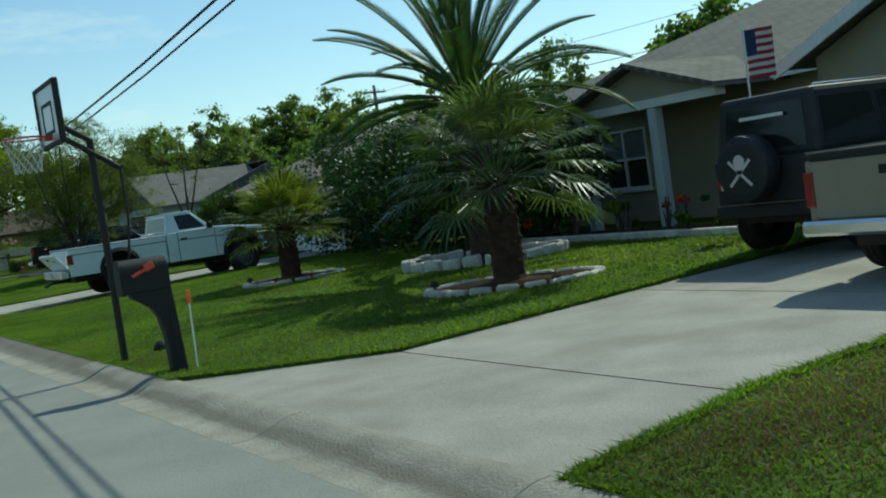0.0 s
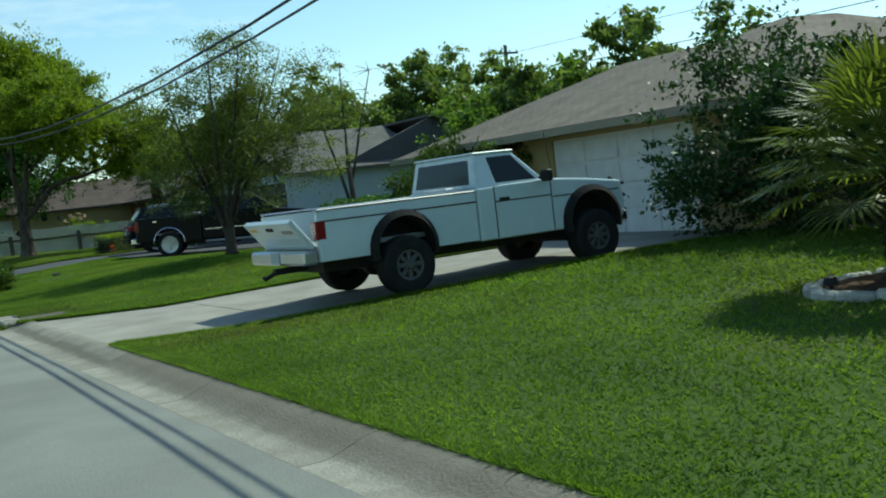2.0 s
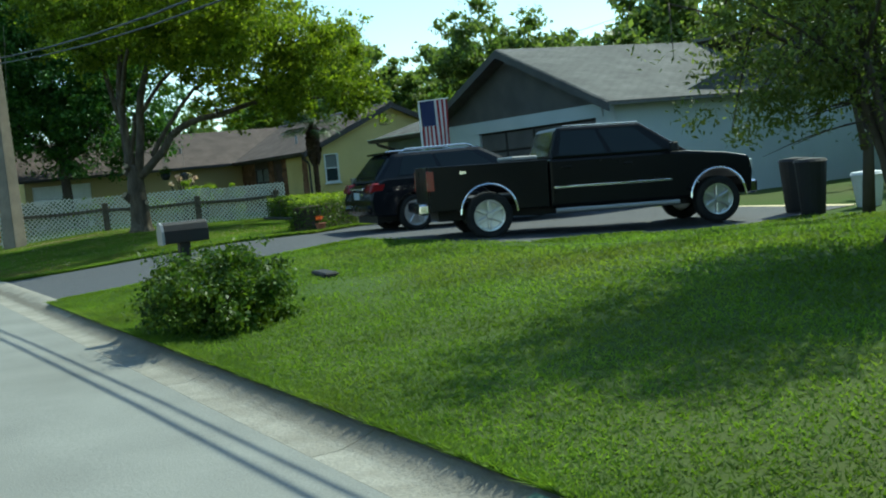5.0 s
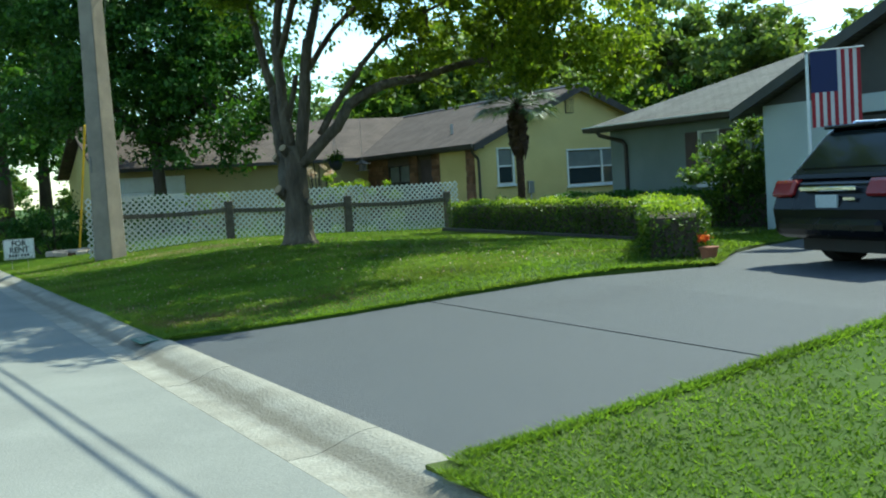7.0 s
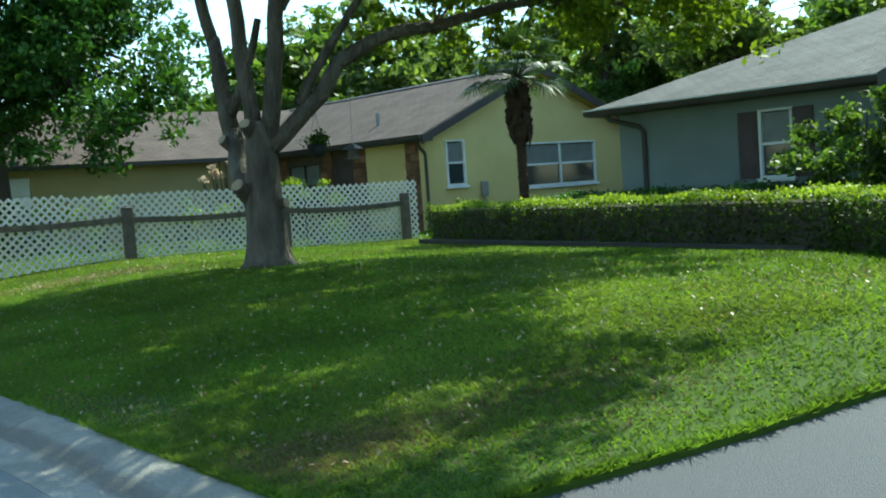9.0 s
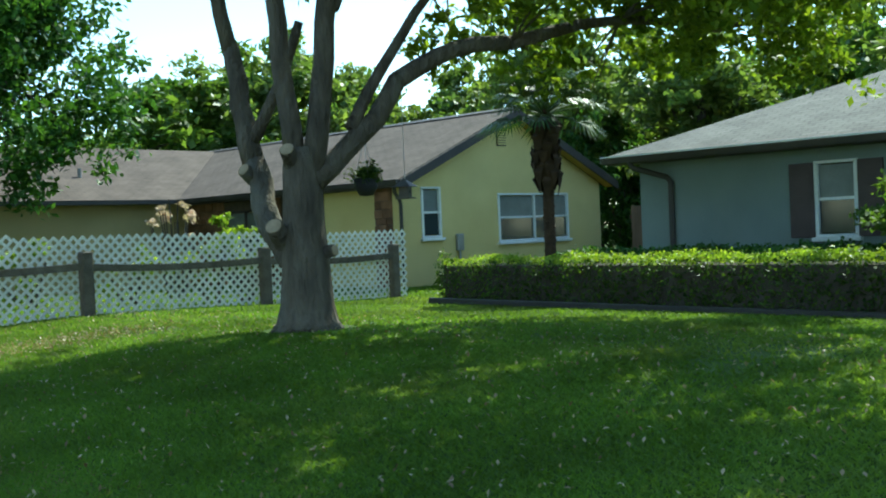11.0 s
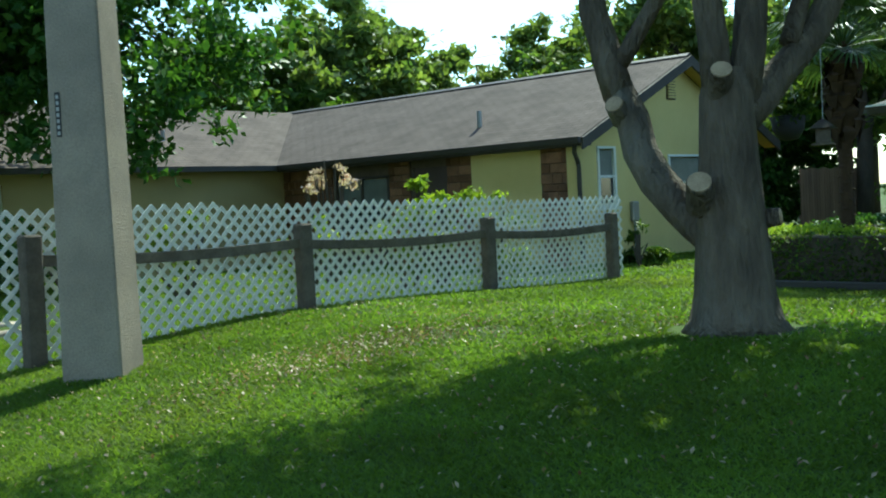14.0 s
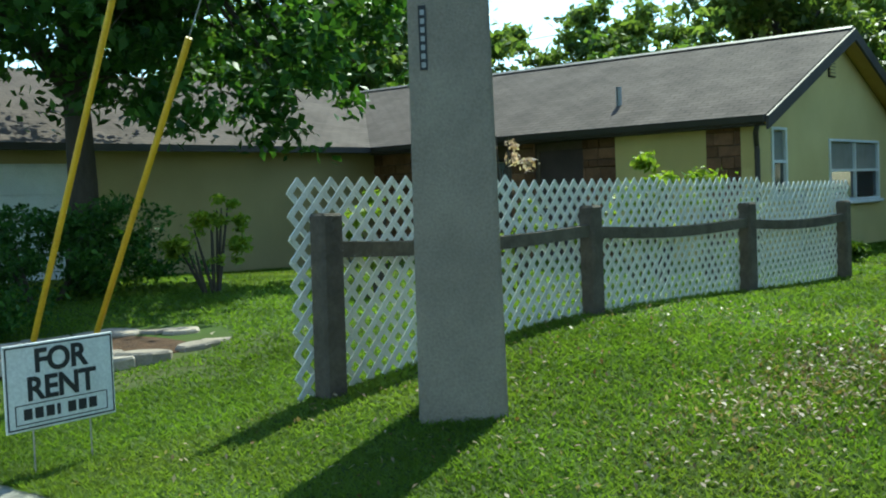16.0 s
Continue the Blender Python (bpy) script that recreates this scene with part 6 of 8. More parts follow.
# the dark broad tree behind the fence
tree("broadleaf_tree", "tall dark green broadleaf tree behind the lattice fence", (8.9, 81.2, ground_z(9, 81)),
     [(0, 0, 0, 0.28), (0.05, 0, 1.5, 0.2), (0.0, 0, 3.0, 0.18), (-0.1, 0, 5.5, 0.14), (-0.2, 0, 10.5, 0.06)],
     [(0, 0, 6.5, 3.2, 2.6), (-2.6, -0.6, 5.6, 2.4, 2.0), (2.6, 0.3, 5.2, 2.4, 1.9), (1.6, -1.9, 4.3, 2.0, 1.3), (-1.2, -1.6, 4.2, 1.9, 1.3), (3.4, -1.0, 3.9, 1.5, 1.0), (0.3, 0, 9.0, 2.6, 2.0), (-3.6, 0.6, 7.8, 2.0, 1.8), (2.2, 0.8, 7.8, 2.2, 1.8), (-3.4, -0.8, 3.9, 1.5, 1.0), (4.4, -0.4, 5.4, 1.4, 1.0), (1.0, -2.6, 3.6, 1.2, 0.8), (0.2, 0.0, 11.2, 2.3, 1.7), (-2.5, 0.4, 10.2, 2.1, 1.7), (1.9, 0.2, 10.0, 1.9, 1.5), (-0.6, 0, 12.8, 1.7, 1.1), (-4.2, 0.2, 5.8, 1.6, 1.3), (2.4, -2.2, 3.2, 1.6, 1.0), (0.8, -2.4, 2.9, 1.6, 0.9), (3.7, -1.6, 3.4, 1.5, 0.9), (-0.6, -2.6, 2.7, 1.5, 0.8), (4.5, -1.5, 3.2, 1.1, 0.8), (-1.6, -2.4, 3.3, 1.5, 1.0), (-3.0, -1.6, 4.8, 1.6, 1.2), (0.2, -2.0, 2.9, 1.3, 0.8), (2.8, -1.6, 3.0, 1.2, 0.7)],
     84000, 0.19, M_DARKLEAF, M_BARK2, 11, stems=[((0, 0, 2.6), (2.6, 0, 5.2), 0.15, 0.06, (0, 0, 0)), ((0, 0, 2.8), (-2.6, -0.4, 5.6), 0.15, 0.06, (0, 0, 0)), ((0, 0, 3.4), (1.4, -1.6, 4.8), 0.1, 0.05, (0, 0, 0))], twig=40, slim=0.6)
tree("broadleaf_tree", "tall dark green broadleaf tree by the side street", (5.2, 92.0, ground_z(5, 92)),
     [(0, 0, 0, 0.4), (0, 0, 3.0, 0.3), (0, 0, 6.0, 0.2)],
     [(0, 0, 7, 3.4, 2.8), (-2.6, 0, 5.4, 2.4, 2.0), (2.8, 0, 5.4, 2.4, 1.8), (0.2, 0, 10, 2.8, 2.2), (0, -1.4, 4.0, 2.0, 1.2)],
     14000, 0.32, M_DARKLEAF, M_BARK2, 12, twig=24)

tree("broadleaf_tree", "wide dark green tree across the side street", (8.2, 102.5, ground_z(8, 102)),
     [(0, 0, 0, 0.36), (0, 0, 2.6, 0.28), (0, 0, 6.0, 0.16)],
     [(0, 0, 6.4, 3.0, 2.4), (2.6, 0.3, 4.6, 2.4, 1.9), (-2.6, 0, 4.8, 2.4, 1.9), (0.4, -1.4, 3.2, 2.2, 1.3), (3.8, 0.2, 2.6, 1.8, 1.3), (-3.2, -0.6, 2.6, 1.9, 1.3), (0, 0, 9.2, 2.4, 1.9)],
     16000, 0.30, M_DARKLEAF, M_BARK2, 14, twig=24)

# the many-stemmed tree on the third lawn
r3, t3 = random.Random(6), []
for k in range(11):
    az, out, top = k * 2.39996, r3.uniform(0.5, 1.9), r3.uniform(3.4, 5.2)
    knee = (0.32 * out * math.cos(az), 0.32 * out * math.sin(az), top * 0.42)
    t3.append(((0.05 * math.cos(az), 0.05 * math.sin(az), r3.uniform(0.3, 0.9)), knee, 0.05, 0.034, (0, 0, 0)))
    t3.append((knee, (out * math.cos(az) + 0.25, out * math.sin(az), top), 0.034, 0.01, (0.1 * math.cos(az), 0.1 * math.sin(az), 0)))
    t3.append((knee, ((out + 0.8) * math.cos(az + 0.6) * 0.8, (out + 0.8) * math.sin(az + 0.6) * 0.8, top * 0.62), 0.022, 0.008, (0, 0, 0.1)))
tree("multi_stem_tree", "small many-stemmed tree with thin airy grey-green leaves", (8.9, 40.2, ground_z(8.9, 40.2)),
     [(0, 0, 0, 0.19), (0, 0, 0.12, 0.14), (0, 0, 0.6, 0.125), (0.03, 0, 1.0, 0.09)],
     [(-1.0, 0.3, 3.3, 1.15, 1.0), (0.5, 0, 4.1, 1.2, 1.0), (1.7, -0.4, 3.5, 1.1, 1.0), (0.3, 0.5, 2.3, 1.4, 0.9), (-1.2, 0.4, 2.0, 1.0, 0.9), (1.9, -0.9, 2.2, 0.9, 0.9), (0.2, 0, 5.0, 0.9, 0.6), (0.9, -0.7, 2.5, 1.2, 0.9), (-0.9, 0.7, 1.25, 0.8, 0.55), (-0.2, -0.4, 1.5, 0.9, 0.55), (1.2, -0.4, 1.45, 0.9, 0.55), (0.6, 0.3, 3.2, 1.2, 0.8), (1.0, 0.2, 4.7, 0.8, 0.6)],
     60000, 0.072, M_PALELEAF, M_BARK2, 21, stems=t3, twig=150, twig_r=0.011, slim=0.42, hollow=0.15)
tree("bare_tree", "thin nearly bare young tree beside the blue-grey house", (14.6, 45.2, ground_z(14, 45)),
     [(0, 0, 0, 0.1), (0.1, 0, 1.2, 0.08), (0.05, 0, 2.4, 0.07)],
     [(-0.3, 0, 4.4, 1.0, 0.9), (0.9, 0.2, 5.0, 1.0, 0.8), (0.2, 0, 3.2, 0.9, 0.6)],
     900, 0.10, M_PALELEAF, M_BARK2, 22, stems=[((0, 0, 1.0), (-0.8, 0, 4.2), 0.06, 0.02, (0, 0, 0)), ((0.05, 0, 1.6), (1.2, 0.1, 5.2), 0.05, 0.015, (0, 0, 0)), ((0.05, 0, 2.2), (0.2, 0.1, 5.4), 0.05, 0.012, (0, 0, 0))], twig=40, twig_r=0.012)

# woods behind the houses: a few kinds of tree, repeated
def wood_tree(seed, mat, h, w, leaves, size):
    rr = random.Random(seed)
    blobs = [(rr.uniform(-w, w) * 0.58, rr.uniform(-w, w) * 0.58, h * rr.uniform(0.42, 0.80), w * rr.uniform(0.36, 0.52), h * rr.uniform(0.12, 0.18)) for _ in range(11)]
    blobs += [(0, 0, h * 0.82, w * 0.55, h * 0.15), (0, 0, h * 0.62, w * 0.72, h * 0.27)]
    return tree("tree", "leafy background tree, some added unseen across the street", (0, 0, 0), [(0, 0, 0, 0.3), (0.1, 0, h * 0.3, 0.24), (0, 0, h * 0.6, 0.14)], blobs, leaves, size, mat, M_BARK2, seed,
                stems=[((0, 0, h * 0.3), (w * 0.4, 0, h * 0.6), 0.12, 0.05, (0, 0, 0)), ((0, 0, h * 0.35), (-w * 0.4, w * 0.2, h * 0.65), 0.12, 0.05, (0, 0, 0))], twig=26, group="trees behind the houses", hollow=0.4)


kinds = [wood_tree(31, M_FARLEAF, 9.0, 3.6, 9800, 0.34), wood_tree(32, M_MIDLEAF, 8.0, 3.9, 9800, 0.34), wood_tree(33, M_FARLEAF, 10.5, 3.4, 9800, 0.34), wood_tree(34, M_MIDLEAF, 7.0, 3.4, 9000, 0.33)]
spots, rr = [], random.Random(77)
for y in range(57, 150, 5):
    spots.append((rr.uniform(33, 38), y + rr.uniform(-1.5, 1.5), rr.uniform(0.82, 1.1)))
for y in range(66, 160, 8):
    spots.append((rr.uniform(41, 48), y + rr.uniform(-2, 2), rr.uniform(0.9, 1.15)))
for x in range(-8, 40, 5):
    spots.append((x + rr.uniform(-1, 1), rr.uniform(104, 116), rr.uniform(0.85, 1.1) if x > 27 or x < 4 else rr.uniform(0.34, 0.42)))
spots += [(x, y, rr.uniform(0.8, 0.95)) for x, y in ((30.5, 70.5), (29.0, 79.0), (31.0, 84.0), (29.8, 91.0), (28.5, 96.0), (2.0, 99.0), (-3.0, 96.0), (29.0, 66.0), (31, 60), (28.6, 73.5), (31.5, 76.0), (33.5, 88.0), (33.0, 81.0), (35.0, 72.0))]
spots += [(23.8, 93.8, 1.35), (27.4, 92.0, 1.05), (31.0, 31.5, 1.0)]
# low growth behind the back gardens
spots += [(rr.uniform(29, 33), y + rr.uniform(-1, 1), rr.uniform(0.36, 0.5)) for y in range(-6, 58, 4)]
spots += [(26.5, 46.5, 0.45), (28.0, 49.5, 0.5), (23.6, 48.6, 0.56), (21.0, 47.2, 0.55), (47.0, 60.0, 0.95)]
# unseen trees added across the street, to darken what the cars reflect
spots += [(rr.uniform(-20, -13), y + rr.uniform(-2, 2), rr.uniform(0.8, 1.1)) for y in range(-8, 190, 7)]
for k, (x, y, s) in enumerate(spots):
    m = pose(x, y, ground_z(x, y) - 0.05, 0, 0, rr.uniform(0, 360))
    src = kinds[k % 4]
    if k < 4:
        src.matrix_world = m
        o = src
    else:
        o = copy_thing(src, m)
    o.scale = (s, s, s * rr.uniform(0.9, 1.1))


def date_palm(at, trunk_h, reach, fronds, seed, label):
    p = thing("date_palm", label, "palm tree", at)
    rr = random.Random(seed)
    g = Geo().tube([(0, 0, 0), (0, 0, 0.2), (0.02, 0, trunk_h * 0.6), (0, 0, trunk_h)], [0.36, 0.3, 0.28, 0.22], 14)
    for k in range(60):
        a, z = k * 2.4, 0.15 + (trunk_h - 0.2) * k / 60
        g.chip(-0.05, 0.05, 0.22, 0.34, -0.03, 0.07, 0.015, m=pose(0, 0, z, 0, 0, math.degrees(a)) @ pose(0, 0, 0, 28, 0, 0))
    part("trunk", g, M_DEADFROND, p, "stubby trunk covered in old leaf bases")
    for k in range(fronds):
        az = k * 2.39996 + rr.uniform(-0.15, 0.15)
        up = radians(88 - 92 * (k / fronds) ** 0.9 + rr.uniform(-5, 5))
        L = reach * rr.uniform(0.85, 1.08)
        n = 26
        d = Vector((math.cos(az), math.sin(az), 0))
        pts, ang = [Vector((0, 0, trunk_h))], up
        for i in range(n):
            pts.append(pts[-1] + (d * math.cos(ang) + Vector((0, 0, 1)) * math.sin(ang)) * (L / n))
            ang -= radians(0.7 + 1.5 * (k / fronds)) * (0.25 + 1.7 * i / n)
        fr = Geo().tube(pts[::2], [0.028 * (1 - i / 15) + 0.005 for i in range(len(pts[::2]))], 4)
        side = d.cross(Vector((0, 0, 1)))
        for i in range(3, n + 1):
            for sub in (0.0, 0.33, 0.67):
                q = pts[i - 1].lerp(pts[i], sub)
                fwd = (pts[i] - pts[i - 1]).normalized()
                nrm = side.cross(fwd)
                wl_ = L * 0.135 * math.sin(math.pi * min(max((i + sub - 2) / (n - 1), 0.06), 0.97)) ** 0.6
                for s in (1, -1):
                    tip = q + (side * s * 0.62 + fwd * 0.75 + nrm * 0.32).normalized() * wl_ - Vector((0, 0, wl_ * 0.12))
                    m = q.lerp(tip, 0.45)
                    e = fwd * 0.022
                    fr.add([q, m + e, tip, m - e], [(0, 1, 2, 3)])
        part("frond", fr, M_DATE, p)
    return p


def fan_palm(at, trunk_h, reach, leaves, seed, label, droop=1.0, trunk_r=0.2, skirt=0.0, mat=None):
    p = thing("fan_palm", label, "palm tree", at)
    rr = random.Random(seed)
    g = Geo().tube([(0, 0, 0), (0, 0, 0.1), (0, 0, trunk_h * 0.7), (0, 0, trunk_h)], [trunk_r * 1.25, trunk_r, trunk_r * 0.95, trunk_r * 0.7], 12)
    n = int(50 * trunk_h)
    for k in range(min(n, 70)):
        g.chip(-0.04, 0.04, trunk_r * 0.7, trunk_r * 1.25, -0.02, 0.06, 0.012, m=pose(0, 0, 0.08 + (trunk_h - 0.1) * k / min(n, 70), 0, 0, k * 137.5) @ pose(0, 0, 0, 32, 0, 0))
    part("trunk", g, M_DEADFROND, p, "fibrous trunk with cut leaf bases")
    if skirt:
        sk = Geo()
        for k in range(150):
            a = k * 2.39996
            z = trunk_h - skirt * rr.uniform(0.0, 0.75)
            d = Vector((math.cos(a), math.sin(a), 0))
            s = d.cross(Vector((0, 0, 1)))
            q = Vector((0, 0, z)) + d * trunk_r * 0.8
            m = q + d * rr.uniform(0.06, 0.2) - Vector((0, 0, 0.18))
            t = m - Vector((0, 0, rr.uniform(0.2, 0.42))) - d * 0.08
            sk.add([q, m + s * 0.09, t, m - s * 0.09], [(0, 1, 2, 3)])
        part("dead_skirt", sk, M_DEADFROND, p, "hanging skirt of brown dead fronds")
    for k in range(leaves):
        az = k * 2.39996 + rr.uniform(-0.2, 0.2)
        el = radians(80 - 92 * (k / leaves) + rr.uniform(-8, 8))
        d = Vector((math.cos(az) * math.cos(el), math.sin(az) * math.cos(el), math.sin(el)))
        L = reach * rr.uniform(0.5, 0.68)
        hub = Vector((0, 0, trunk_h - 0.05))
        e = hub + d * L - Vector((0, 0, 0.12 * L * droop))
        lf = Geo().tube([hub, hub.lerp(e, 0.5) + Vector((0, 0, 0.03)), e], [0.014, 0.011, 0.008], 4)
        d2 = (d - Vector((0, 0, 0.35 * droop))).normalized()
        s = d2.cross(Vector((0, 0, 1))).normalized()
        nn = 22
        for i in range(nn):
            b = radians(-105 + 210 * i / (nn - 1))
            r = reach * rr.uniform(0.36, 0.46) * (0.72 + 0.28 * math.cos(b))
            ray = d2 * math.cos(b) + s * math.sin(b)
            nrm = s.cross(d2)
            m = e + ray * r * 0.55 + nrm * 0.05 * abs(math.sin(b))
            t = e + ray * r + Vector((0, 0, -0.3 * r * droop * rr.uniform(0.4, 1.0)))
            w = ray.cross(nrm).normalized() * 0.02
            lf.add([e, m + w, t, m - w], [(0, 1, 2, 3)])
        part("leaf", lf, mat or M_FAN, p)
    return p


def ring_of_stones(at, rx, ry, count, h, label, name="planting_ring", turn=0):
    t = thing(name, label, "planting bed", at, turn)
    part("mulch", Geo().lathe([(0, 0.07), (0.6, 0.06), (0.97, 0.03), (0.97, -0.12)], (0, 0, 0), axis="z", sides=28), M_MULCH, t, "brown bark mulch")
    t.children[0].scale = (rx, ry, 1)
    rr = random.Random(count)
    for k in range(count):
        a = 2 * math.pi * k / count
        w = 2 * math.pi * (rx + ry) / 2 / count
        hh = h * rr.uniform(0.85, 1.12)
        o = part("stone", Geo().chip(-w * 0.485, w * 0.485, -rr.uniform(0.06, 0.09), rr.uniform(0.06, 0.09), -0.12, hh, 0.024), M_WHITEWASH, t)
        o.matrix_basis = pose(rx * math.cos(a), ry * math.sin(a), 0, 0, rr.uniform(-5, 5), rr.uniform(-5, 5) + math.degrees(math.atan2(ry * math.cos(a), -rx * math.sin(a))))
    return t


za = ground_z(8.25, 13.25)
ring_of_stones((8.25, 13.2, za), 1.15, 0.72, 20, 0.065, "oval bed edged with whitewashed stones on the lawn", turn=-42)
fan_palm((8.2, 13.2, za + 0.02), 1.38, 1.75, 48, 41, "silvery fan palm in a stone-edged bed", trunk_r=0.22, droop=0.8)
zb = ground_z(8.6, 21.3)
ring_of_stones((8.6, 21.25, zb), 0.95, 0.7, 16, 0.065, "oval bed edged with whitewashed stones on the lawn", turn=-10)
fan_palm((8.55, 21.25, zb + 0.02), 1.0, 1.45, 64, 42, "small bushy yellow-green fan palm in a stone-edged bed", trunk_r=0.2, droop=0.5, mat=M_FANYELLOW)
zc = ground_z(10.3, 17.0)
ring_of_stones((10.35, 17.0, zc), 1.4, 1.0, 24, 0.17, "raised bed walled with whitewashed stones", name="raised_bed", turn=-45)
date_palm((10.2, 16.6, zc + 0.05), 2.7, 2.95, 36, 43, "tall date palm with long arching fronds")

# palm with its brown skirt by the yellow house
fan_palm((15.1, 68.6, ground_z(15, 68.6)), 3.2, 1.25, 40, 44, "fan palm with a hanging brown skirt of dead fronds", trunk_r=0.1, skirt=1.35, mat=M_DATE)


def shrub(name, label, at, blobs, leaves, size, mat, seed, category="shrub", slim=0.5, woody=True, hollow=0.5):
    t = thing(name, label, category, at)
    rng = np.random.default_rng(seed)
    c = blob_points(rng, blobs, leaves, hollow, loose=0.05)
    c[:, 2] = np.maximum(c[:, 2], 0.02)
    if woody:
        g, rr = Geo(), random.Random(seed)
        for b in blobs:
            for _ in range(3):
                limb(g, (b[0] * 0.3, b[1] * 0.3, -0.03), (b[0] + rr.uniform(-0.4, 0.4) * b[3], b[1] + rr.uniform(-0.4, 0.4) * b[3], b[2] + 0.3 * b[4]), 0.03, 0.01, n=3, sides=5)
        part("woody_stem", g, M_BARK2, t)
    part("foliage", leaf_mesh("foliage", c, size, mat, rng, slim=slim), None, t)
    return t


# the dark evergreen mass beside the palms, deep shade put into its leaf colour
shrub("evergreen_shrubs", "tall dark evergreen shrubs behind the lawn", (13.0, 24.0, ground_z(13, 24)),
      [(0.2, -5.0, 1.2, 1.4, 1.2), (0, -2.6, 1.5, 1.6, 1.4), (0.2, -0.4, 1.4, 1.6, 1.4), (0.1, 1.6, 1.3, 1.3, 1.3), (0.6, -1.0, 2.1, 1.3, 0.8), (0.3, 1.4, 2.0, 1.1, 0.8), (0.3, -3.6, 1.9, 1.3, 0.8), (-0.1, 3.3, 1.4, 1.4, 1.4), (0.0, 4.5, 1.2, 1.0, 1.1), (0.4, 3.2, 2.3, 1.2, 0.8)], 60000, 0.11, M_SHADELEAF, 51)
shrub("tree_shrub", "tall leafy shrub with yellowing tips", (11.6, 19.5, ground_z(11.6, 19.5)),
      [(0, 0, 1.6, 1.2, 1.2), (0.9, -0.8, 2.0, 1.1, 1.0), (-0.3, 1.3, 1.7, 1.1, 1.1), (0.7, 0.8, 2.6, 1.0, 0.8)], 14000, 0.11, M_SHADELEAF, 52)
# clipped hedge between the second and third lots
def hedge(name, label, path, w, h, mat, seed, per=900, size=0.06, top_mat=None):
    """A clipped hedge along a broken line, leafy on all faces."""
    t = thing(name, label, "hedge")
    rng = np.random.default_rng(seed)
    pts, core, tops = [], Geo(), []
    for (x0, y0), (x1, y1) in zip(path, path[1:]):
        L = math.hypot(x1 - x0, y1 - y0)
        d, n = np.array([(x1 - x0) / L, (y1 - y0) / L]), np.array([-(y1 - y0) / L, (x1 - x0) / L])
        for face in ("top", "a", "b", "e0", "e1"):
            area = L * w if face == "top" else L * h if face in "ab" else w * h
            k = int(area * per)
            u, v = rng.uniform(-w / 2, L + w / 2, k), rng.uniform(-0.5, 0.5, k)
            bump = 0.035 * rng.normal(size=k) + 0.03 * np.sin(u * 3.1 + v * 5) + 0.02 * np.sin(u * 7.7)
            if face == "top":
                uu, vv, zz = u, v * w, h + bump
            elif face in "ab":
                s = 1 if face == "a" else -1
                uu, vv, zz = u, s * (w / 2 + bump), rng.uniform(0.02, h, k)
            else:
                uu, vv, zz = (-w / 2 + bump if face == "e0" else L + w / 2 + bump), v * w, rng.uniform(0.02, h, k)
            xy = np.array([x0, y0]) + np.outer(np.broadcast_to(uu, (k,)), d) + np.outer(np.broadcast_to(vv, (k,)), n)
            z = np.array([ground_z(a, b) for a, b in xy]) + np.broadcast_to(zz, (k,))
            (tops if face == "top" else pts).append(np.column_stack([xy, z]))
        a = math.degrees(math.atan2(d[1], d[0]))
        z0 = min(ground_z(x0, y0), ground_z(x1, y1))
        core.box(-w / 2 + 0.08, L + w / 2 - 0.08, -w / 2 + 0.08, w / 2 - 0.08, -0.02, h - 0.08 + abs(ground_z(x0, y0) - ground_z(x1, y1)) * 0.5, m=pose(x0, y0, z0, 0, 0, a))
    part("twig_mass", core, M_BARK2, t, "dark twiggy inside")
    part("foliage", leaf_mesh("foliage", np.concatenate(pts), size, mat, rng, slim=0.6), None, t)
    part("top_growth", leaf_mesh("top_growth", np.concatenate(tops), size, top_mat or mat, rng, slim=0.6), None, t, "top leaves, painted sunlit yellow-green on two hedges")
    return t


# yellow-green top leaves carry the sunlight that falls on these two hedges
hedge("hedge", "clipped green hedge, sunlight on its top painted yellow-green", [(14.05, 69.35), (13.0, 60.6)], 0.95, 0.72, M_HEDGE, 61, per=950, top_mat=M_YELLEAF)
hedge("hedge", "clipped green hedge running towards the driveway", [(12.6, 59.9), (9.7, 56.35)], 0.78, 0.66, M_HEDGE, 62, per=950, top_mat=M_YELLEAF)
hedge("hedge", "dark clipped hedge between two lots", [(12.9, 42.4), (12.1, 34.6)], 0.9, 1.05, M_DARKLEAF, 63, per=700, size=0.075)
hedge("hedge", "low dark hedge under the blue-grey wall", [(16.9, 69.3), (16.9, 62.0)], 0.8, 0.75, M_DARKLEAF, 64, per=500, size=0.08)
shrub("shrub", "tall loose shrub by the hedge", (12.8, 36.0, ground_z(12.8, 36)), [(0, 0, 1.2, 0.9, 1.0), (0.3, 1.4, 1.1, 0.9, 0.9), (0.4, -1.1, 1.3, 0.8, 0.9), (0.2, 0.3, 1.9, 0.7, 0.5)], 22000, 0.09, M_HEDGE, 65)
shrub("shrub", "tall shrub beside the garage", (16.6, 62.6, ground_z(16.6, 62)), [(0, 0, 0.9, 0.8, 0.9), (0, -0.5, 1.7, 0.7, 0.7), (0.1, 0.6, 1.3, 0.6, 0.7)], 7000, 0.12, M_MIDLEAF, 66, hollow=0.3)
shrub("shrub", "leafy shrub by the fence gap", (27.2, 71.2, ground_z(27, 71)), [(0, 0, 0.9, 0.6, 0.8), (0.5, 0.2, 1.4, 0.6, 0.7)], 1800, 0.11, M_MIDLEAF, 67)
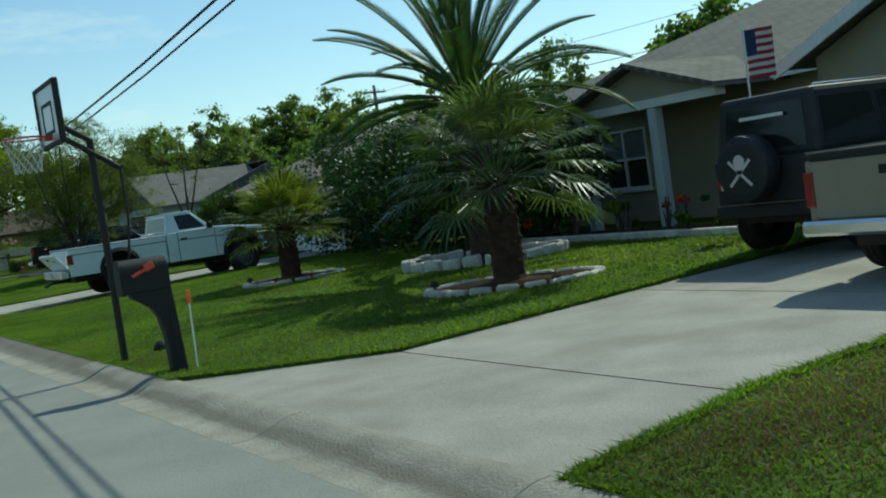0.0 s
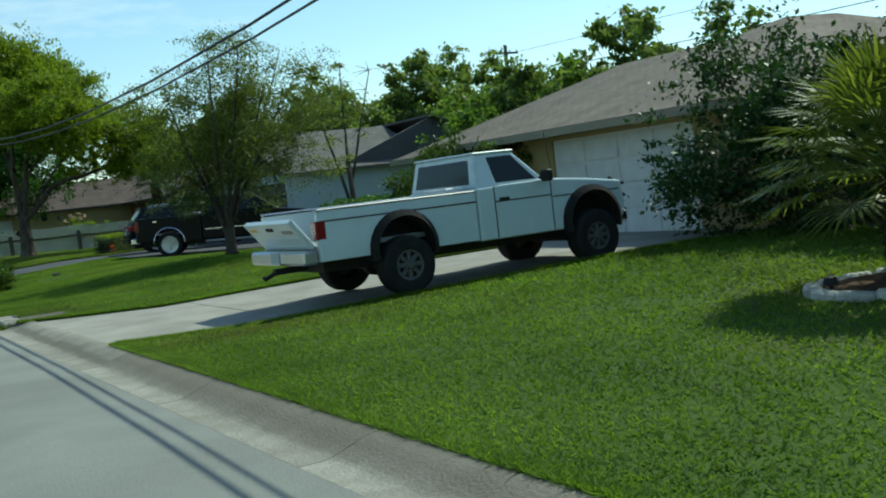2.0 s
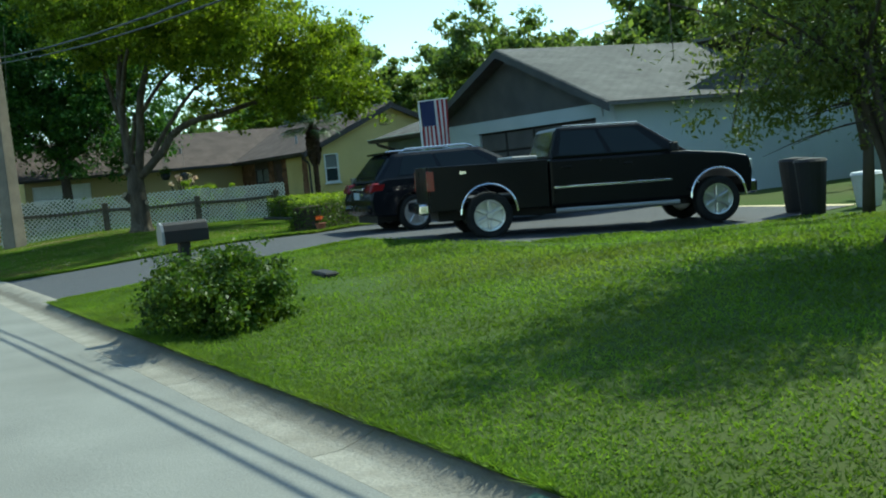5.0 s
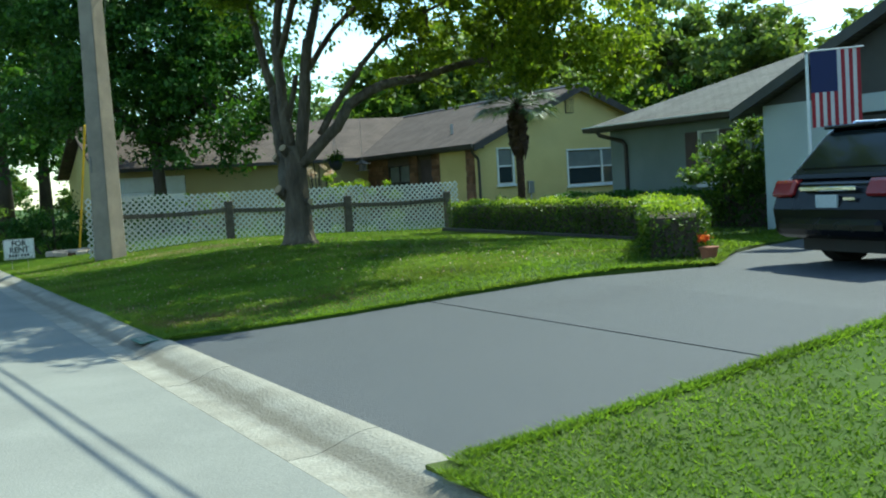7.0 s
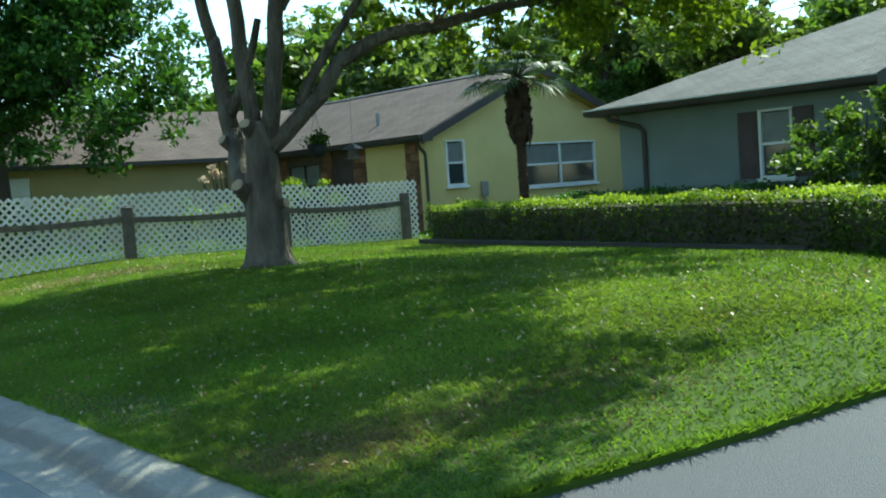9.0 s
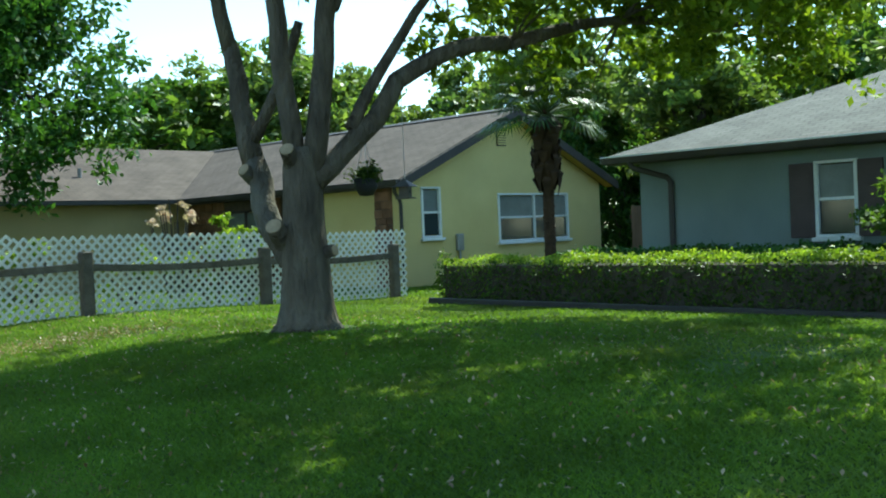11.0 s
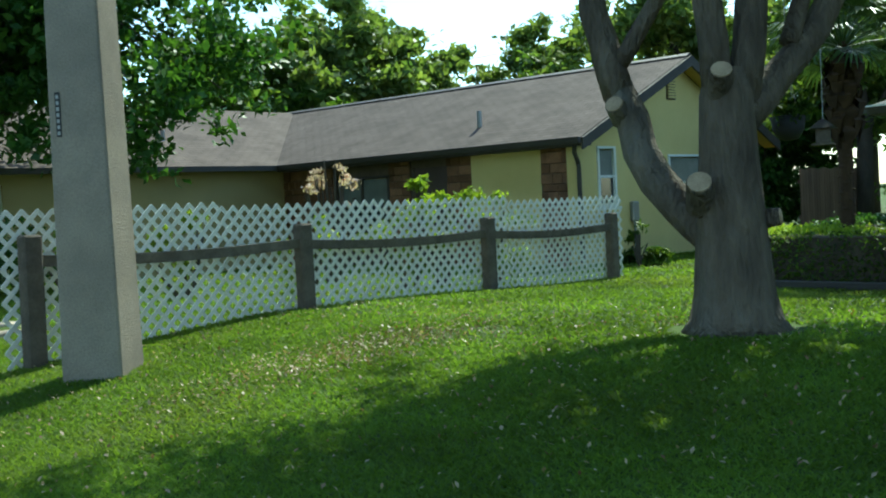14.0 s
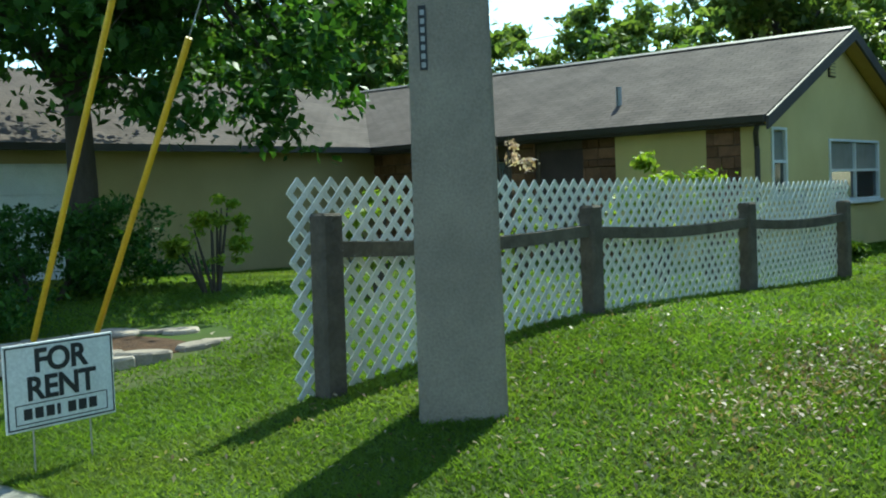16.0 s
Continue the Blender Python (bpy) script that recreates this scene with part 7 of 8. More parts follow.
# bush round the second mailbox
shrub("round_bush", "round glossy green bush round a mailbox post", (3.62, 44.45, ground_z(3.62, 44.45)), [(0, 0, 0.30, 0.66, 0.34), (0.35, 0.3, 0.32, 0.56, 0.34), (-0.1, -0.5, 0.28, 0.52, 0.30), (0.45, -0.3, 0.30, 0.52, 0.32), (0.2, 0.0, 0.42, 0.5, 0.26)], 22000, 0.06, M_HEDGE, 68, slim=0.55)
# plants inside the lattice fence and at its corner
shrub("flowering_shrub", "thin shrub with pale pink blossom", (12.6, 76.3, ground_z(12, 76)), [(0, 0, 2.0, 0.3, 0.2), (0.42, 0.1, 1.8, 0.28, 0.18), (-0.5, 0, 1.45, 0.3, 0.18), (0.1, 0, 1.5, 0.35, 0.3), (-0.2, 0.1, 1.75, 0.22, 0.15), (0.5, 0, 1.35, 0.25, 0.2)], 1500, 0.055, M_PINK, 69, hollow=0.1)
for k, (x, y, s) in enumerate(((11.7, 73.6, 1.1), (13.5, 73.5, 1.0), (12.5, 73.7, 1.15), (10.6, 74.6, 0.8), (9.2, 75.6, 0.8), (8.9, 78.2, 0.9))):
    shrub("garden_plant", "bright yellow-green leafy garden plant", (x, y, ground_z(x, y)), [(0, 0, 0.75 * s, 0.55 * s, 0.55 * s), (0.3, 0.1, 1.1 * s, 0.35 * s, 0.35 * s), (-0.4, 0, 0.5 * s, 0.4 * s, 0.4 * s)], 1500, 0.10, M_YELLEAF, 70 + k, hollow=0.2)
for k, (x, y) in enumerate(((17.3, 73.3), (17.9, 73.7))):
    shrub("leafy_plant", "arching dark leafy plant against the yellow wall", (x, y, ground_z(x, y)), [(0, 0, 0.3, 0.5, 0.3), (0.1, 0, 0.5, 0.4, 0.25)], 420, 0.16, M_HEDGE, 80 + k, slim=0.3)
shrub("dark_bush", "loose dark bush by the guy wires", (4.9, 77.6, ground_z(4.9, 77.6)), [(0, 0, 0.55, 0.8, 0.5), (0.9, 0.2, 0.5, 0.7, 0.45), (-0.8, 0.4, 0.5, 0.7, 0.5), (0.3, 0.1, 0.95, 0.5, 0.4)], 10000, 0.08, M_DARKLEAF, 84)
shrub("dark_bush", "loose dark bush behind the guy wires", (7.2, 79.6, ground_z(7.2, 80)), [(0, 0, 0.6, 0.9, 0.6), (1.1, 0.3, 0.6, 0.9, 0.6), (-1.0, 0.4, 0.55, 0.8, 0.5)], 9000, 0.10, M_DARKLEAF, 85)
shrub("garden_bushes", "low mixed bushes beside the far driveway", (4.4, 86.0, ground_z(4, 86)), [(0, 0, 0.8, 1.2, 0.8), (-1.6, 1, 0.9, 1.2, 0.9), (1.8, 1, 1.0, 1.2, 1.0)], 3600, 0.13, M_MIDLEAF, 86)
shrub("tall_shrubs", "tall dark shrubs behind the board fence", (29.5, 76.5, 0.3), [(-1.5, 0, 1.5, 1.6, 1.5), (1.0, 0.4, 1.6, 1.8, 1.6), (3.2, 1.0, 1.8, 1.8, 1.8), (-0.3, 0.5, 3.4, 1.7, 1.2), (2.4, 0.8, 3.8, 1.8, 1.2), (-2.6, 1.5, 2.6, 1.3, 1.4)], 24000, 0.20, M_DARKLEAF, 87, hollow=0.2)
shrub("tall_shrubs", "tall dark shrubs behind the back gardens", (27.0, 48.5, 0.2), [(-2.5, 1.5, 1.3, 1.5, 1.3), (0, 0, 1.4, 1.7, 1.4), (1.5, -2, 1.4, 1.7, 1.4), (2.5, -5, 1.3, 1.6, 1.3), (-0.8, 3.2, 1.5, 1.6, 1.5)], 9000, 0.18, M_MIDLEAF, 89)
shrub("street_shrubs", "row of dark shrubs along the far side street", (1.0, 97.0, 0.2), [(-6, 0, 1.3, 1.9, 1.3), (-2.5, 0.5, 1.4, 1.9, 1.4), (1, -0.4, 1.3, 1.9, 1.3), (4.5, 0.3, 1.5, 1.9, 1.5), (8, 0, 1.4, 2.0, 1.4), (11, 0.4, 1.5, 1.9, 1.5)], 15000, 0.18, M_DARKLEAF, 88)
# flower bed of the tan house
bed = thing("flower_bed", "low pale edging round a bed of mixed flowers", "flower bed", (0, 0, 0))
for k in range(9):
    y0 = 12.9 + k * 0.72
    z0 = ground_z(12.5, y0)
    part("edging", Geo().chip(12.38, 12.52, y0 + 0.01, y0 + 0.70, z0 - 0.06, z0 + 0.13, 0.02), M_WHITEWASH, bed)
part("mulch", Geo().box(12.52, 13.9, 12.9, 19.3, ground_z(13, 15) - 0.06, ground_z(13, 15) + 0.05), M_MULCH, bed)
for k in range(9):
    y = 13.2 + k * 0.7
    shrub("flowering_plant", "leafy bedding plant with red and yellow blooms", (13.0 + 0.3 * math.sin(k * 3), y, ground_z(13, y) + 0.04), [(0, 0, 0.3, 0.35, 0.28), (0.1, 0.1, 0.55, 0.25, 0.2)], 260, 0.10, (M_YELLEAF, M_HEDGE, M_MIDLEAF, M_REDBLOOM, M_HEDGE)[k % 5], 90 + k, category="plant")
shrub("shrub", "tall dark shrub by the porch", (13.6, 19.8, ground_z(13.6, 19.8)), [(0, 0, 0.9, 0.9, 0.9), (0.1, -0.5, 1.6, 0.7, 0.7), (-0.1, -1.2, 0.9, 0.7, 0.8), (-0.2, 0.6, 1.5, 0.8, 0.7)], 9000, 0.10, M_SHADELEAF, 99)


# ---- street furniture and small things ----
def basketball_hoop(at):
    h = thing("basketball_hoop", "black roadside basketball hoop with scuffed backboard and net", "basketball hoop", at)
    part("pole", Geo().tube([(0, 0, -0.1), (0, 0, 1.2), (0, 0, 2.62)], [0.045, 0.043, 0.041], 12), M_BLACKMETAL, h)
    for y in (0.06, -0.06):
        part("arm", Geo().tube([(0.3, y, 2.26), (-0.36, y, 2.72)], 0.02, 6), M_BLACKMETAL, h, "black parallel arm")
        part("arm", Geo().tube([(0.02, y, 2.60), (-0.36, y, 2.86)], 0.02, 6), M_BLACKMETAL, h, "black parallel arm")
    part("height_bar", Geo().tube([(0.3, 0, 2.28), (0.3, 0, 1.65), (0.24, 0, 1.2), (0.06, 0, 1.05)], 0.016, 8).tube([(0.3, -0.1, 2.27), (0.3, 0.1, 2.27)], 0.022, 8), M_BLACKMETAL, h, "height adjusting bar")
    b = part("backboard", Geo().chip(-0.42, -0.385, -0.5, 0.5, 2.62, 3.26, 0.01), M_BOARD, h, "grey scuffed backboard")
    part("board_rim", Geo().chip(-0.44, -0.37, -0.53, -0.48, 2.58, 3.3, 0.01).chip(-0.44, -0.37, 0.48, 0.53, 2.58, 3.3, 0.01).chip(-0.44, -0.37, -0.5, 0.5, 2.58, 2.63, 0.01).chip(-0.44, -0.37, -0.5, 0.5, 3.25, 3.3, 0.01), M_BLACKMETAL, b)
    part("target_square", Geo().box(-0.426, -0.42, -0.26, 0.26, 2.72, 2.76).box(-0.426, -0.42, -0.26, 0.26, 3.04, 3.08).box(-0.426, -0.42, -0.26, -0.22, 2.76, 3.04).box(-0.426, -0.42, 0.22, 0.26, 2.76, 3.04), M_BLACKMETAL, b)
    cx, r = -0.72, 0.225
    ring = [(cx + r * math.cos(2 * math.pi * k / 20), r * math.sin(2 * math.pi * k / 20), 2.70) for k in range(21)]
    part("rim", Geo().tube(ring, 0.011, 6).box(-0.5, -0.41, -0.07, 0.07, 2.66, 2.72), M_RIM, h, "red-orange rim")
    net = Geo()
    for k in range(12):
        for s in (1, -1):
            pts = []
            for i in range(6):
                a = 2 * math.pi * (k + s * 0.5 * i) / 12
                rr_ = r * (1 - 0.09 * i) if i < 4 else r * 0.66
                pts.append((cx + rr_ * math.cos(a), rr_ * math.sin(a), 2.69 - 0.075 * i))
            net.tube(pts, 0.0045, 4, cap=False)
    part("net", net, M_NET, h, "pale cord net")
    return h


basketball_hoop((3.28, 14.2, ground_z(3.28, 14.2)))


def big_mailbox(at):
    m = thing("mailbox", "moulded black plastic mailbox on a thick curved post", "mailbox", at)
    prof = [(-0.03, -0.1), (0.13, -0.1), (0.10, 0.5), (0.075, 0.9), (0.06, 1.06), (-0.34, 1.06), (-0.37, 0.92), (-0.33, 0.83), (-0.24, 0.77), (-0.15, 0.70), (-0.09, 0.6), (-0.05, 0.4)]
    part("post", Geo().prism(prof, -0.085, 0.085), M_BLACKPLASTIC, m, bevel=0.02)
    box = [(-0.1, 0.88), (0.1, 0.88), (0.105, 1.1)] + [(0.105 * math.cos(radians(a)), 1.1 + 0.125 * math.sin(radians(a))) for a in range(15, 180, 15)] + [(-0.105, 1.1)]
    b = part("box", Geo().prism(box, -0.41, 0.07, swap=True), M_BLACKPLASTIC, m, bevel=0.015)
    part("lid", Geo().prism([(y * 1.07, 1.05 + (z - 1.05) * 1.07) for y, z in box], -0.44, -0.40, swap=True), M_BLACKPLASTIC, b)
    f = part("signal_flag", Geo().chip(-0.13, 0.1, -0.012, 0.012, -0.016, 0.016, 0.005).chip(0.02, 0.12, -0.013, 0.013, -0.03, 0.045, 0.006), M_RIM, b, "red signal flag")
    f.matrix_basis = pose(-0.2, -0.125, 1.1, 0, -22, 0)
    part("rib", Geo().prism([(0.02, -0.1), (0.05, -0.1), (0.04, 0.72), (0.01, 0.72)], -0.093, 0.093), M_BLACKPLASTIC, m)
    return m


big_mailbox((3.33, 12.45, ground_z(3.4, 12.4) - 0.01))

stake = thing("marker_stake", "thin white marker stake with an orange tip", "marker", (3.52, 12.3, ground_z(3.52, 12.3)))
part("rod", Geo().tube([(0, 0, -0.1), (0.02, 0, 0.72)], 0.011, 8), M_WHITE, stake)
part("tip", Geo().chip(0.0, 0.04, -0.02, 0.02, 0.68, 0.82, 0.006), M_AMBER, stake, "orange tip")
knob = thing("spray_head", "small black dome on the verge", "utility cover", (3.84, 14.54, ground_z(3.84, 14.54)))
part("dome", Geo().lathe([(0, 0.13), (0.06, 0.115), (0.105, 0.07), (0.12, 0.0), (0.12, -0.04)], (0, 0, 0), axis="z", sides=14), M_BLACKPLASTIC, knob, smooth=True)
for x, y in ((7.35, 13.75), (7.75, 21.45), (9.4, 17.6)):
    lamp = thing("garden_light", "small black garden light in the bed edge", "garden light", (x, y, ground_z(x, y)), group="garden lights in the beds")
    part("stem", Geo().tube([(0, 0, -0.05), (0, 0, 0.12)], 0.02, 8), M_BLACKPLASTIC, lamp)
    part("cap", Geo().lathe([(0, 0.2), (0.05, 0.18), (0.07, 0.12), (0.03, 0.11)], (0, 0, 0), axis="z", sides=12), M_BLACKPLASTIC, lamp)

mb = thing("mailbox", "black metal mailbox with a dull front on a post", "mailbox", (3.5, 45.5, ground_z(3.5, 45.5)))
part("post", Geo().chip(0.17, 0.29, -0.06, 0.06, -0.1, 0.9, 0.01), M_BLACKMETAL, mb)
bx = part("box", Geo().prism([(-0.1, 0.86), (0.1, 0.86), (0.1, 1.0), (0.07, 1.07), (0, 1.1), (-0.07, 1.07), (-0.1, 1.0)], 0.0, 0.5, swap=True), M_BLACKMETAL, mb, bevel=0.01)
part("front", Geo().prism([(-0.105, 0.855), (0.105, 0.855), (0.105, 1.0), (0.072, 1.075), (0, 1.105), (-0.072, 1.075), (-0.105, 1.0)], -0.03, 0.0, swap=True), M_STEEL, bx, "dull grey mailbox front")

pad = thing("drain_cover", "dark flat valve box lid on the lawn", "utility cover", (6.0, 47.0, ground_z(6, 47)), -8)
part("lid", Geo().chip(-0.1, 0.1, -0.36, 0.36, -0.03, 0.06, 0.02), M_BLACKPLASTIC, pad)

# kerb-painted house numbers, as plain bars on green
for x, y, z in ((2.83, 37.3, 0.043), (2.97, 56.95, 0.083)):
    plate = thing("kerb_number", "small green painted panel with pale bars on the kerb", "kerb marking", (x, y, z))
    o = part("panel", Geo().box(-0.11, 0.09, -0.24, 0.24, -0.006, 0.003), M_GREENPAINT, plate)
    for k in range(4):
        part("bar", Geo().box(-0.07, 0.05, -0.19 + k * 0.105, -0.145 + k * 0.105, 0.003, 0.005), M_DRIVE, plate, "pale bar")
    plate.rotation_euler = (0, radians(-18 if x < 2.9 else -6), 0)

# bins beside the blue-grey house
for x, y, m, lab in ((15.2, 47.2, M_BLACKPLASTIC, "black wheeled rubbish bin"), (14.7, 46.4, M_BLACKPLASTIC, "black plastic tub beside the house"), (15.6, 46.0, M_WHITE, "white plastic pail beside the house")):
    hgt = 0.9 if m is M_BLACKPLASTIC else 0.55
    b = thing("bin", lab, "bin", (x, y, ground_z(x, y)))
    part("body", Geo().lathe([(0, 0), (0.2, 0), (0.27, hgt), (0, hgt)], (0, 0, 0), axis="z", sides=18), m, b)
    part("lid", Geo().lathe([(0, hgt + 0.06), (0.25, hgt + 0.04), (0.29, hgt - 0.01)], (0, 0, 0), axis="z", sides=18), m, b)


# ---- corner lot ----
def utility_pole():
    p = thing("utility_pole", "square tapered concrete utility pole", "utility pole", (5.33, 71.2, ground_z(5.3, 71.2)), 37)
    g = Geo()
    v, f = frustum(-0.265, 0.265, -0.265, 0.265, -0.3, -0.15, 0.15, -0.15, 0.15, 10.5)
    part("shaft", g.add(v, f), M_POLE, p, bevel=0.025)
    arm = part("crossarm", Geo().chip(-1.2, 1.2, 0.15, 0.27, 9.4, 9.52, 0.01), M_WOOD, p)
    for x in (-1.1, -0.5, 0.5, 1.1):
        part("insulator", Geo().lathe([(0, 0.2), (0.05, 0.18), (0.03, 0.1), (0.06, 0.05), (0.03, 0)], (x, 0.21, 9.52), axis="z", sides=10), M_STEEL, arm)
    # a strip of number tags down the face, as plain bars
    strip = part("number_strip", Geo().chip(-0.2475, -0.236, 0.128, 0.172, 2.03, 2.40, 0.002), M_INK, p, "narrow dark number strip")
    for k in range(7):
        part("bar", Geo().box(-0.2495, -0.2475, 0.138, 0.162, 2.045 + k * 0.05, 2.075 + k * 0.05), M_STEEL, strip)
    return p


utility_pole()


def fence():
    y0 = 72.36
    f = thing("lattice_fence", "white vinyl lattice on weathered split-rail posts", "fence")
    posts = [5.27, 8.56, 11.86, 14.92]
    tops = [1.45, 1.40, 1.33, 1.27]
    for x, t in zip(posts, tops):
        o = part("post", Geo().chip(-0.095, 0.095, -0.075, 0.075, -0.15, t - ground_z(x, y0), 0.02), M_WOOD, f, "weathered grey post")
        o.matrix_basis = pose(x, y0 - 0.06, ground_z(x, y0), 0, random.Random(x).uniform(-1.5, 1.5), random.Random(x + 1).uniform(-6, 6))
    for (xa, ta), (xb, tb) in zip(zip(posts, tops), zip(posts[1:], tops[1:])):
        za, zb = ta - 0.24, tb - 0.22
        n = 8
        pts = [(xa + (xb - xa) * k / n, y0 - 0.075, za + (zb - za) * k / n - 0.05 * math.sin(math.pi * k / n)) for k in range(n + 1)]
        g = Geo().sweep([[(a[0], a[1] - 0.03, a[2] - 0.055), (a[0], a[1] + 0.04, a[2] - 0.05), (a[0], a[1] + 0.03, a[2] + 0.055), (a[0], a[1] - 0.035, a[2] + 0.05)] for a in pts])
        part("rail", g, M_WOOD, f, "weathered split rail")
    # lattice panels: crossing slats, cut square at their edges
    ends = [5.04, 7.5, 9.96, 12.42, 15.3]

    def top_at(x):
        return float(np.interp(x, [5.0, 8.6, 11.9, 15.3], [1.635, 1.66, 1.61, 1.50]))
    pitch = 0.152
    for xa, xb in zip(ends, ends[1:]):
        zb, zt = min(ground_z(xa, y0), ground_z(xb, y0)) + 0.02, (top_at(xa) + top_at(xb)) / 2
        pan = part("lattice_panel", Geo().box(xa, xb, y0 + 0.012, y0 + 0.014, zb, zb + 0.002), M_LATTICE, f)
        H = (round((zt - zb) / pitch * 2) / 2 + 0.03) * pitch
        zt = zb + H
        xb = xa + (round((xb - xa) / pitch * 2) / 2 + 0.03) * pitch
        for lean, dy in ((1, 0.0), (-1, 0.012)):
            k0 = int(-H / pitch) - 1
            for k in range(k0, int((xb - xa) / pitch) + 9):
                x0 = xa + k * pitch if lean > 0 else xa + (k - k0) * pitch
                a, b = (x0, zb), (x0 + lean * H, zt)
                if lean < 0:
                    a, b = (x0, zb), (x0 - H, zt)
                # clip to the panel
                (ax, az), (bx_, bz) = a, b
                lo, hi = xa - 0.005, xb
                t0, t1 = 0.0, 1.0
                for lim, s in ((lo, 1), (hi, -1)):
                    da, db = (ax - lim) * s, (bx_ - lim) * s
                    if da < 0 and db < 0:
                        t0, t1 = 1.0, 0.0
                    elif da < 0:
                        t0 = max(t0, da / (da - db))
                    elif db < 0:
                        t1 = min(t1, da / (da - db))
                if t1 - t0 < 0.04:
                    continue
                p, q = Vector((ax + (bx_ - ax) * t0, 0, az + (bz - az) * t0)), Vector((ax + (bx_ - ax) * t1, 0, az + (bz - az) * t1))
                d = (q - p).normalized()
                nrm = Vector((-d.z, 0, d.x)) * 0.0205
                yy = y0 + dy
                g, c = Geo(), [p + nrm, q + nrm, q - nrm, p - nrm]
                g.add([(w.x, yy, w.z) for w in c] + [(w.x, yy + 0.011, w.z) for w in c], [(0, 1, 2, 3), (4, 7, 6, 5), (0, 4, 5, 1), (1, 5, 6, 2), (2, 6, 7, 3), (3, 7, 4, 0)])
                part("slat", g, M_LATTICE, pan)
    return f


def rent_sign():
    s = thing("rent_sign", "white corrugated sign reading FOR RENT on wire legs", "sign", (3.49, 72.6, ground_z(3.5, 72.6)), 3)
    z0 = 0.24
    b = part("board", Geo().chip(-0.345, 0.345, -0.006, 0.006, z0, z0 + 0.475, 0.003), M_SIGN, s)
    part("border", Geo().box(-0.335, 0.335, -0.009, -0.006, z0 + 0.455, z0 + 0.463).box(-0.335, 0.335, -0.009, -0.006, z0 + 0.012, z0 + 0.02).box(-0.335, -0.328, -0.009, -0.006, z0 + 0.02, z0 + 0.455).box(0.328, 0.335, -0.009, -0.006, z0 + 0.02, z0 + 0.455)
         .box(-0.29, 0.29, -0.009, -0.006, z0 + 0.14, z0 + 0.145).box(-0.29, 0.29, -0.009, -0.006, z0 + 0.035, z0 + 0.04).box(-0.29, -0.285, -0.009, -0.006, z0 + 0.04, z0 + 0.14).box(0.285, 0.29, -0.009, -0.006, z0 + 0.04, z0 + 0.14), M_INK, b, "thin black border")
    for text, z in (("FOR", z0 + 0.315), ("RENT", z0 + 0.165)):
        cu = bpy.data.curves.new("lettering", 'FONT')
        cu.body, cu.size, cu.align_x, cu.extrude, cu.offset = text, 0.178, 'CENTER', 0.002, 0.005
        cu.space_character = 0.98
        cu.materials.append(M_INK)
        t = new("lettering", cu)
        t.parent = b
        t.matrix_basis = pose(0, -0.009, z, 90, 0, 0)
        t["label"] = "black capital lettering"
    for k in range(7):
        w = 0.05 if k != 3 else 0.02
        part("number_bar", Geo().box(-0.24 + k * 0.068, -0.24 + k * 0.068 + w, -0.009, -0.006, z0 + 0.06, z0 + 0.12), M_INK, b)
    for x in (-0.18, 0.18):
        part("leg", Geo().tube([(x, 0.01, -0.1), (x, 0.01, z0 + 0.3)], 0.005, 6), M_STEEL, s, "thin wire leg")
    return s


rent_sign()


def guy(anchor, toward, length):
    a, d = Vector(anchor), (Vector(toward) - Vector(anchor)).normalized()
    t = thing("guy_wire", "yellow plastic guard on a steel guy wire", "guy wire", anchor, group="guy wires")
    part("guard", Geo().tube([d * 0.1, d * length], [0.030, 0.030], 10), M_GUARD, t, "yellow guard tube")
    part("cable", Geo().tube([d * -0.1, Vector(toward) - a], 0.006, 6), M_STEEL, t)
    part("anchor_rod", Geo().tube([d * -0.2, d * 0.15], 0.014, 8), M_STEEL, t)


guy((5.98, 76.3, ground_z(5.98, 76.3)), (5.86, 71.5, 7.5), 3.2)
guy((5.5, 76.6, ground_z(5.5, 76.6)), (5.84, 72.7, 8.5), 3.75)

bed = thing("stone_bed", "flat stones edging a planting bed on the lawn", "planting bed", (5.75, 75.75, ground_z(5.75, 75.75)))
rr = random.Random(8)
part("mulch", Geo().lathe([(0, 0.05), (0.7, 0.04), (0.95, 0.02), (1.0, -0.1)], (0, 0, 0), axis="z", sides=24), M_MULCH, bed)
bed.children[0].scale = (1.15, 0.95, 1)


def flagstone(r, thick):
    """A thin stone with an uneven outline and worn upper edge."""
    n, g = rr.randint(7, 9), Geo()
    rim = [(r * rr.uniform(0.78, 1.2) * math.cos(2 * math.pi * k / n), r * rr.uniform(0.55, 0.85) * math.sin(2 * math.pi * k / n)) for k in range(n)]
    rings = [[(x, y, -0.06) for x, y in rim], [(x, y, thick - 0.018) for x, y in rim], [(x * 0.9, y * 0.9, thick + rr.uniform(-0.006, 0.006)) for x, y in rim]]
    return g.sweep(rings)


for k in range(26):
    a, q = 2 * math.pi * k / 15 + rr.uniform(-0.1, 0.1), 1.0 if k < 15 else rr.uniform(0.66, 0.8)
    o = part("stone", flagstone(rr.uniform(0.17, 0.27), rr.uniform(0.05, 0.085)), M_FLAT, bed)
    o.matrix_basis = pose(1.12 * q * math.cos(a), 0.95 * q * math.sin(a), 0 if k < 15 else 0.012, rr.uniform(-4, 4), rr.uniform(-4, 4), math.degrees(a) + 90 + rr.uniform(-35, 35))

post = thing("marker_post", "white wooden post beside the far driveway", "post", (3.75, 82.5, ground_z(3.7, 82)))
part("post", Geo().chip(-0.07, 0.07, -0.07, 0.07, -0.1, 1.9, 0.015), M_WHITE, post)

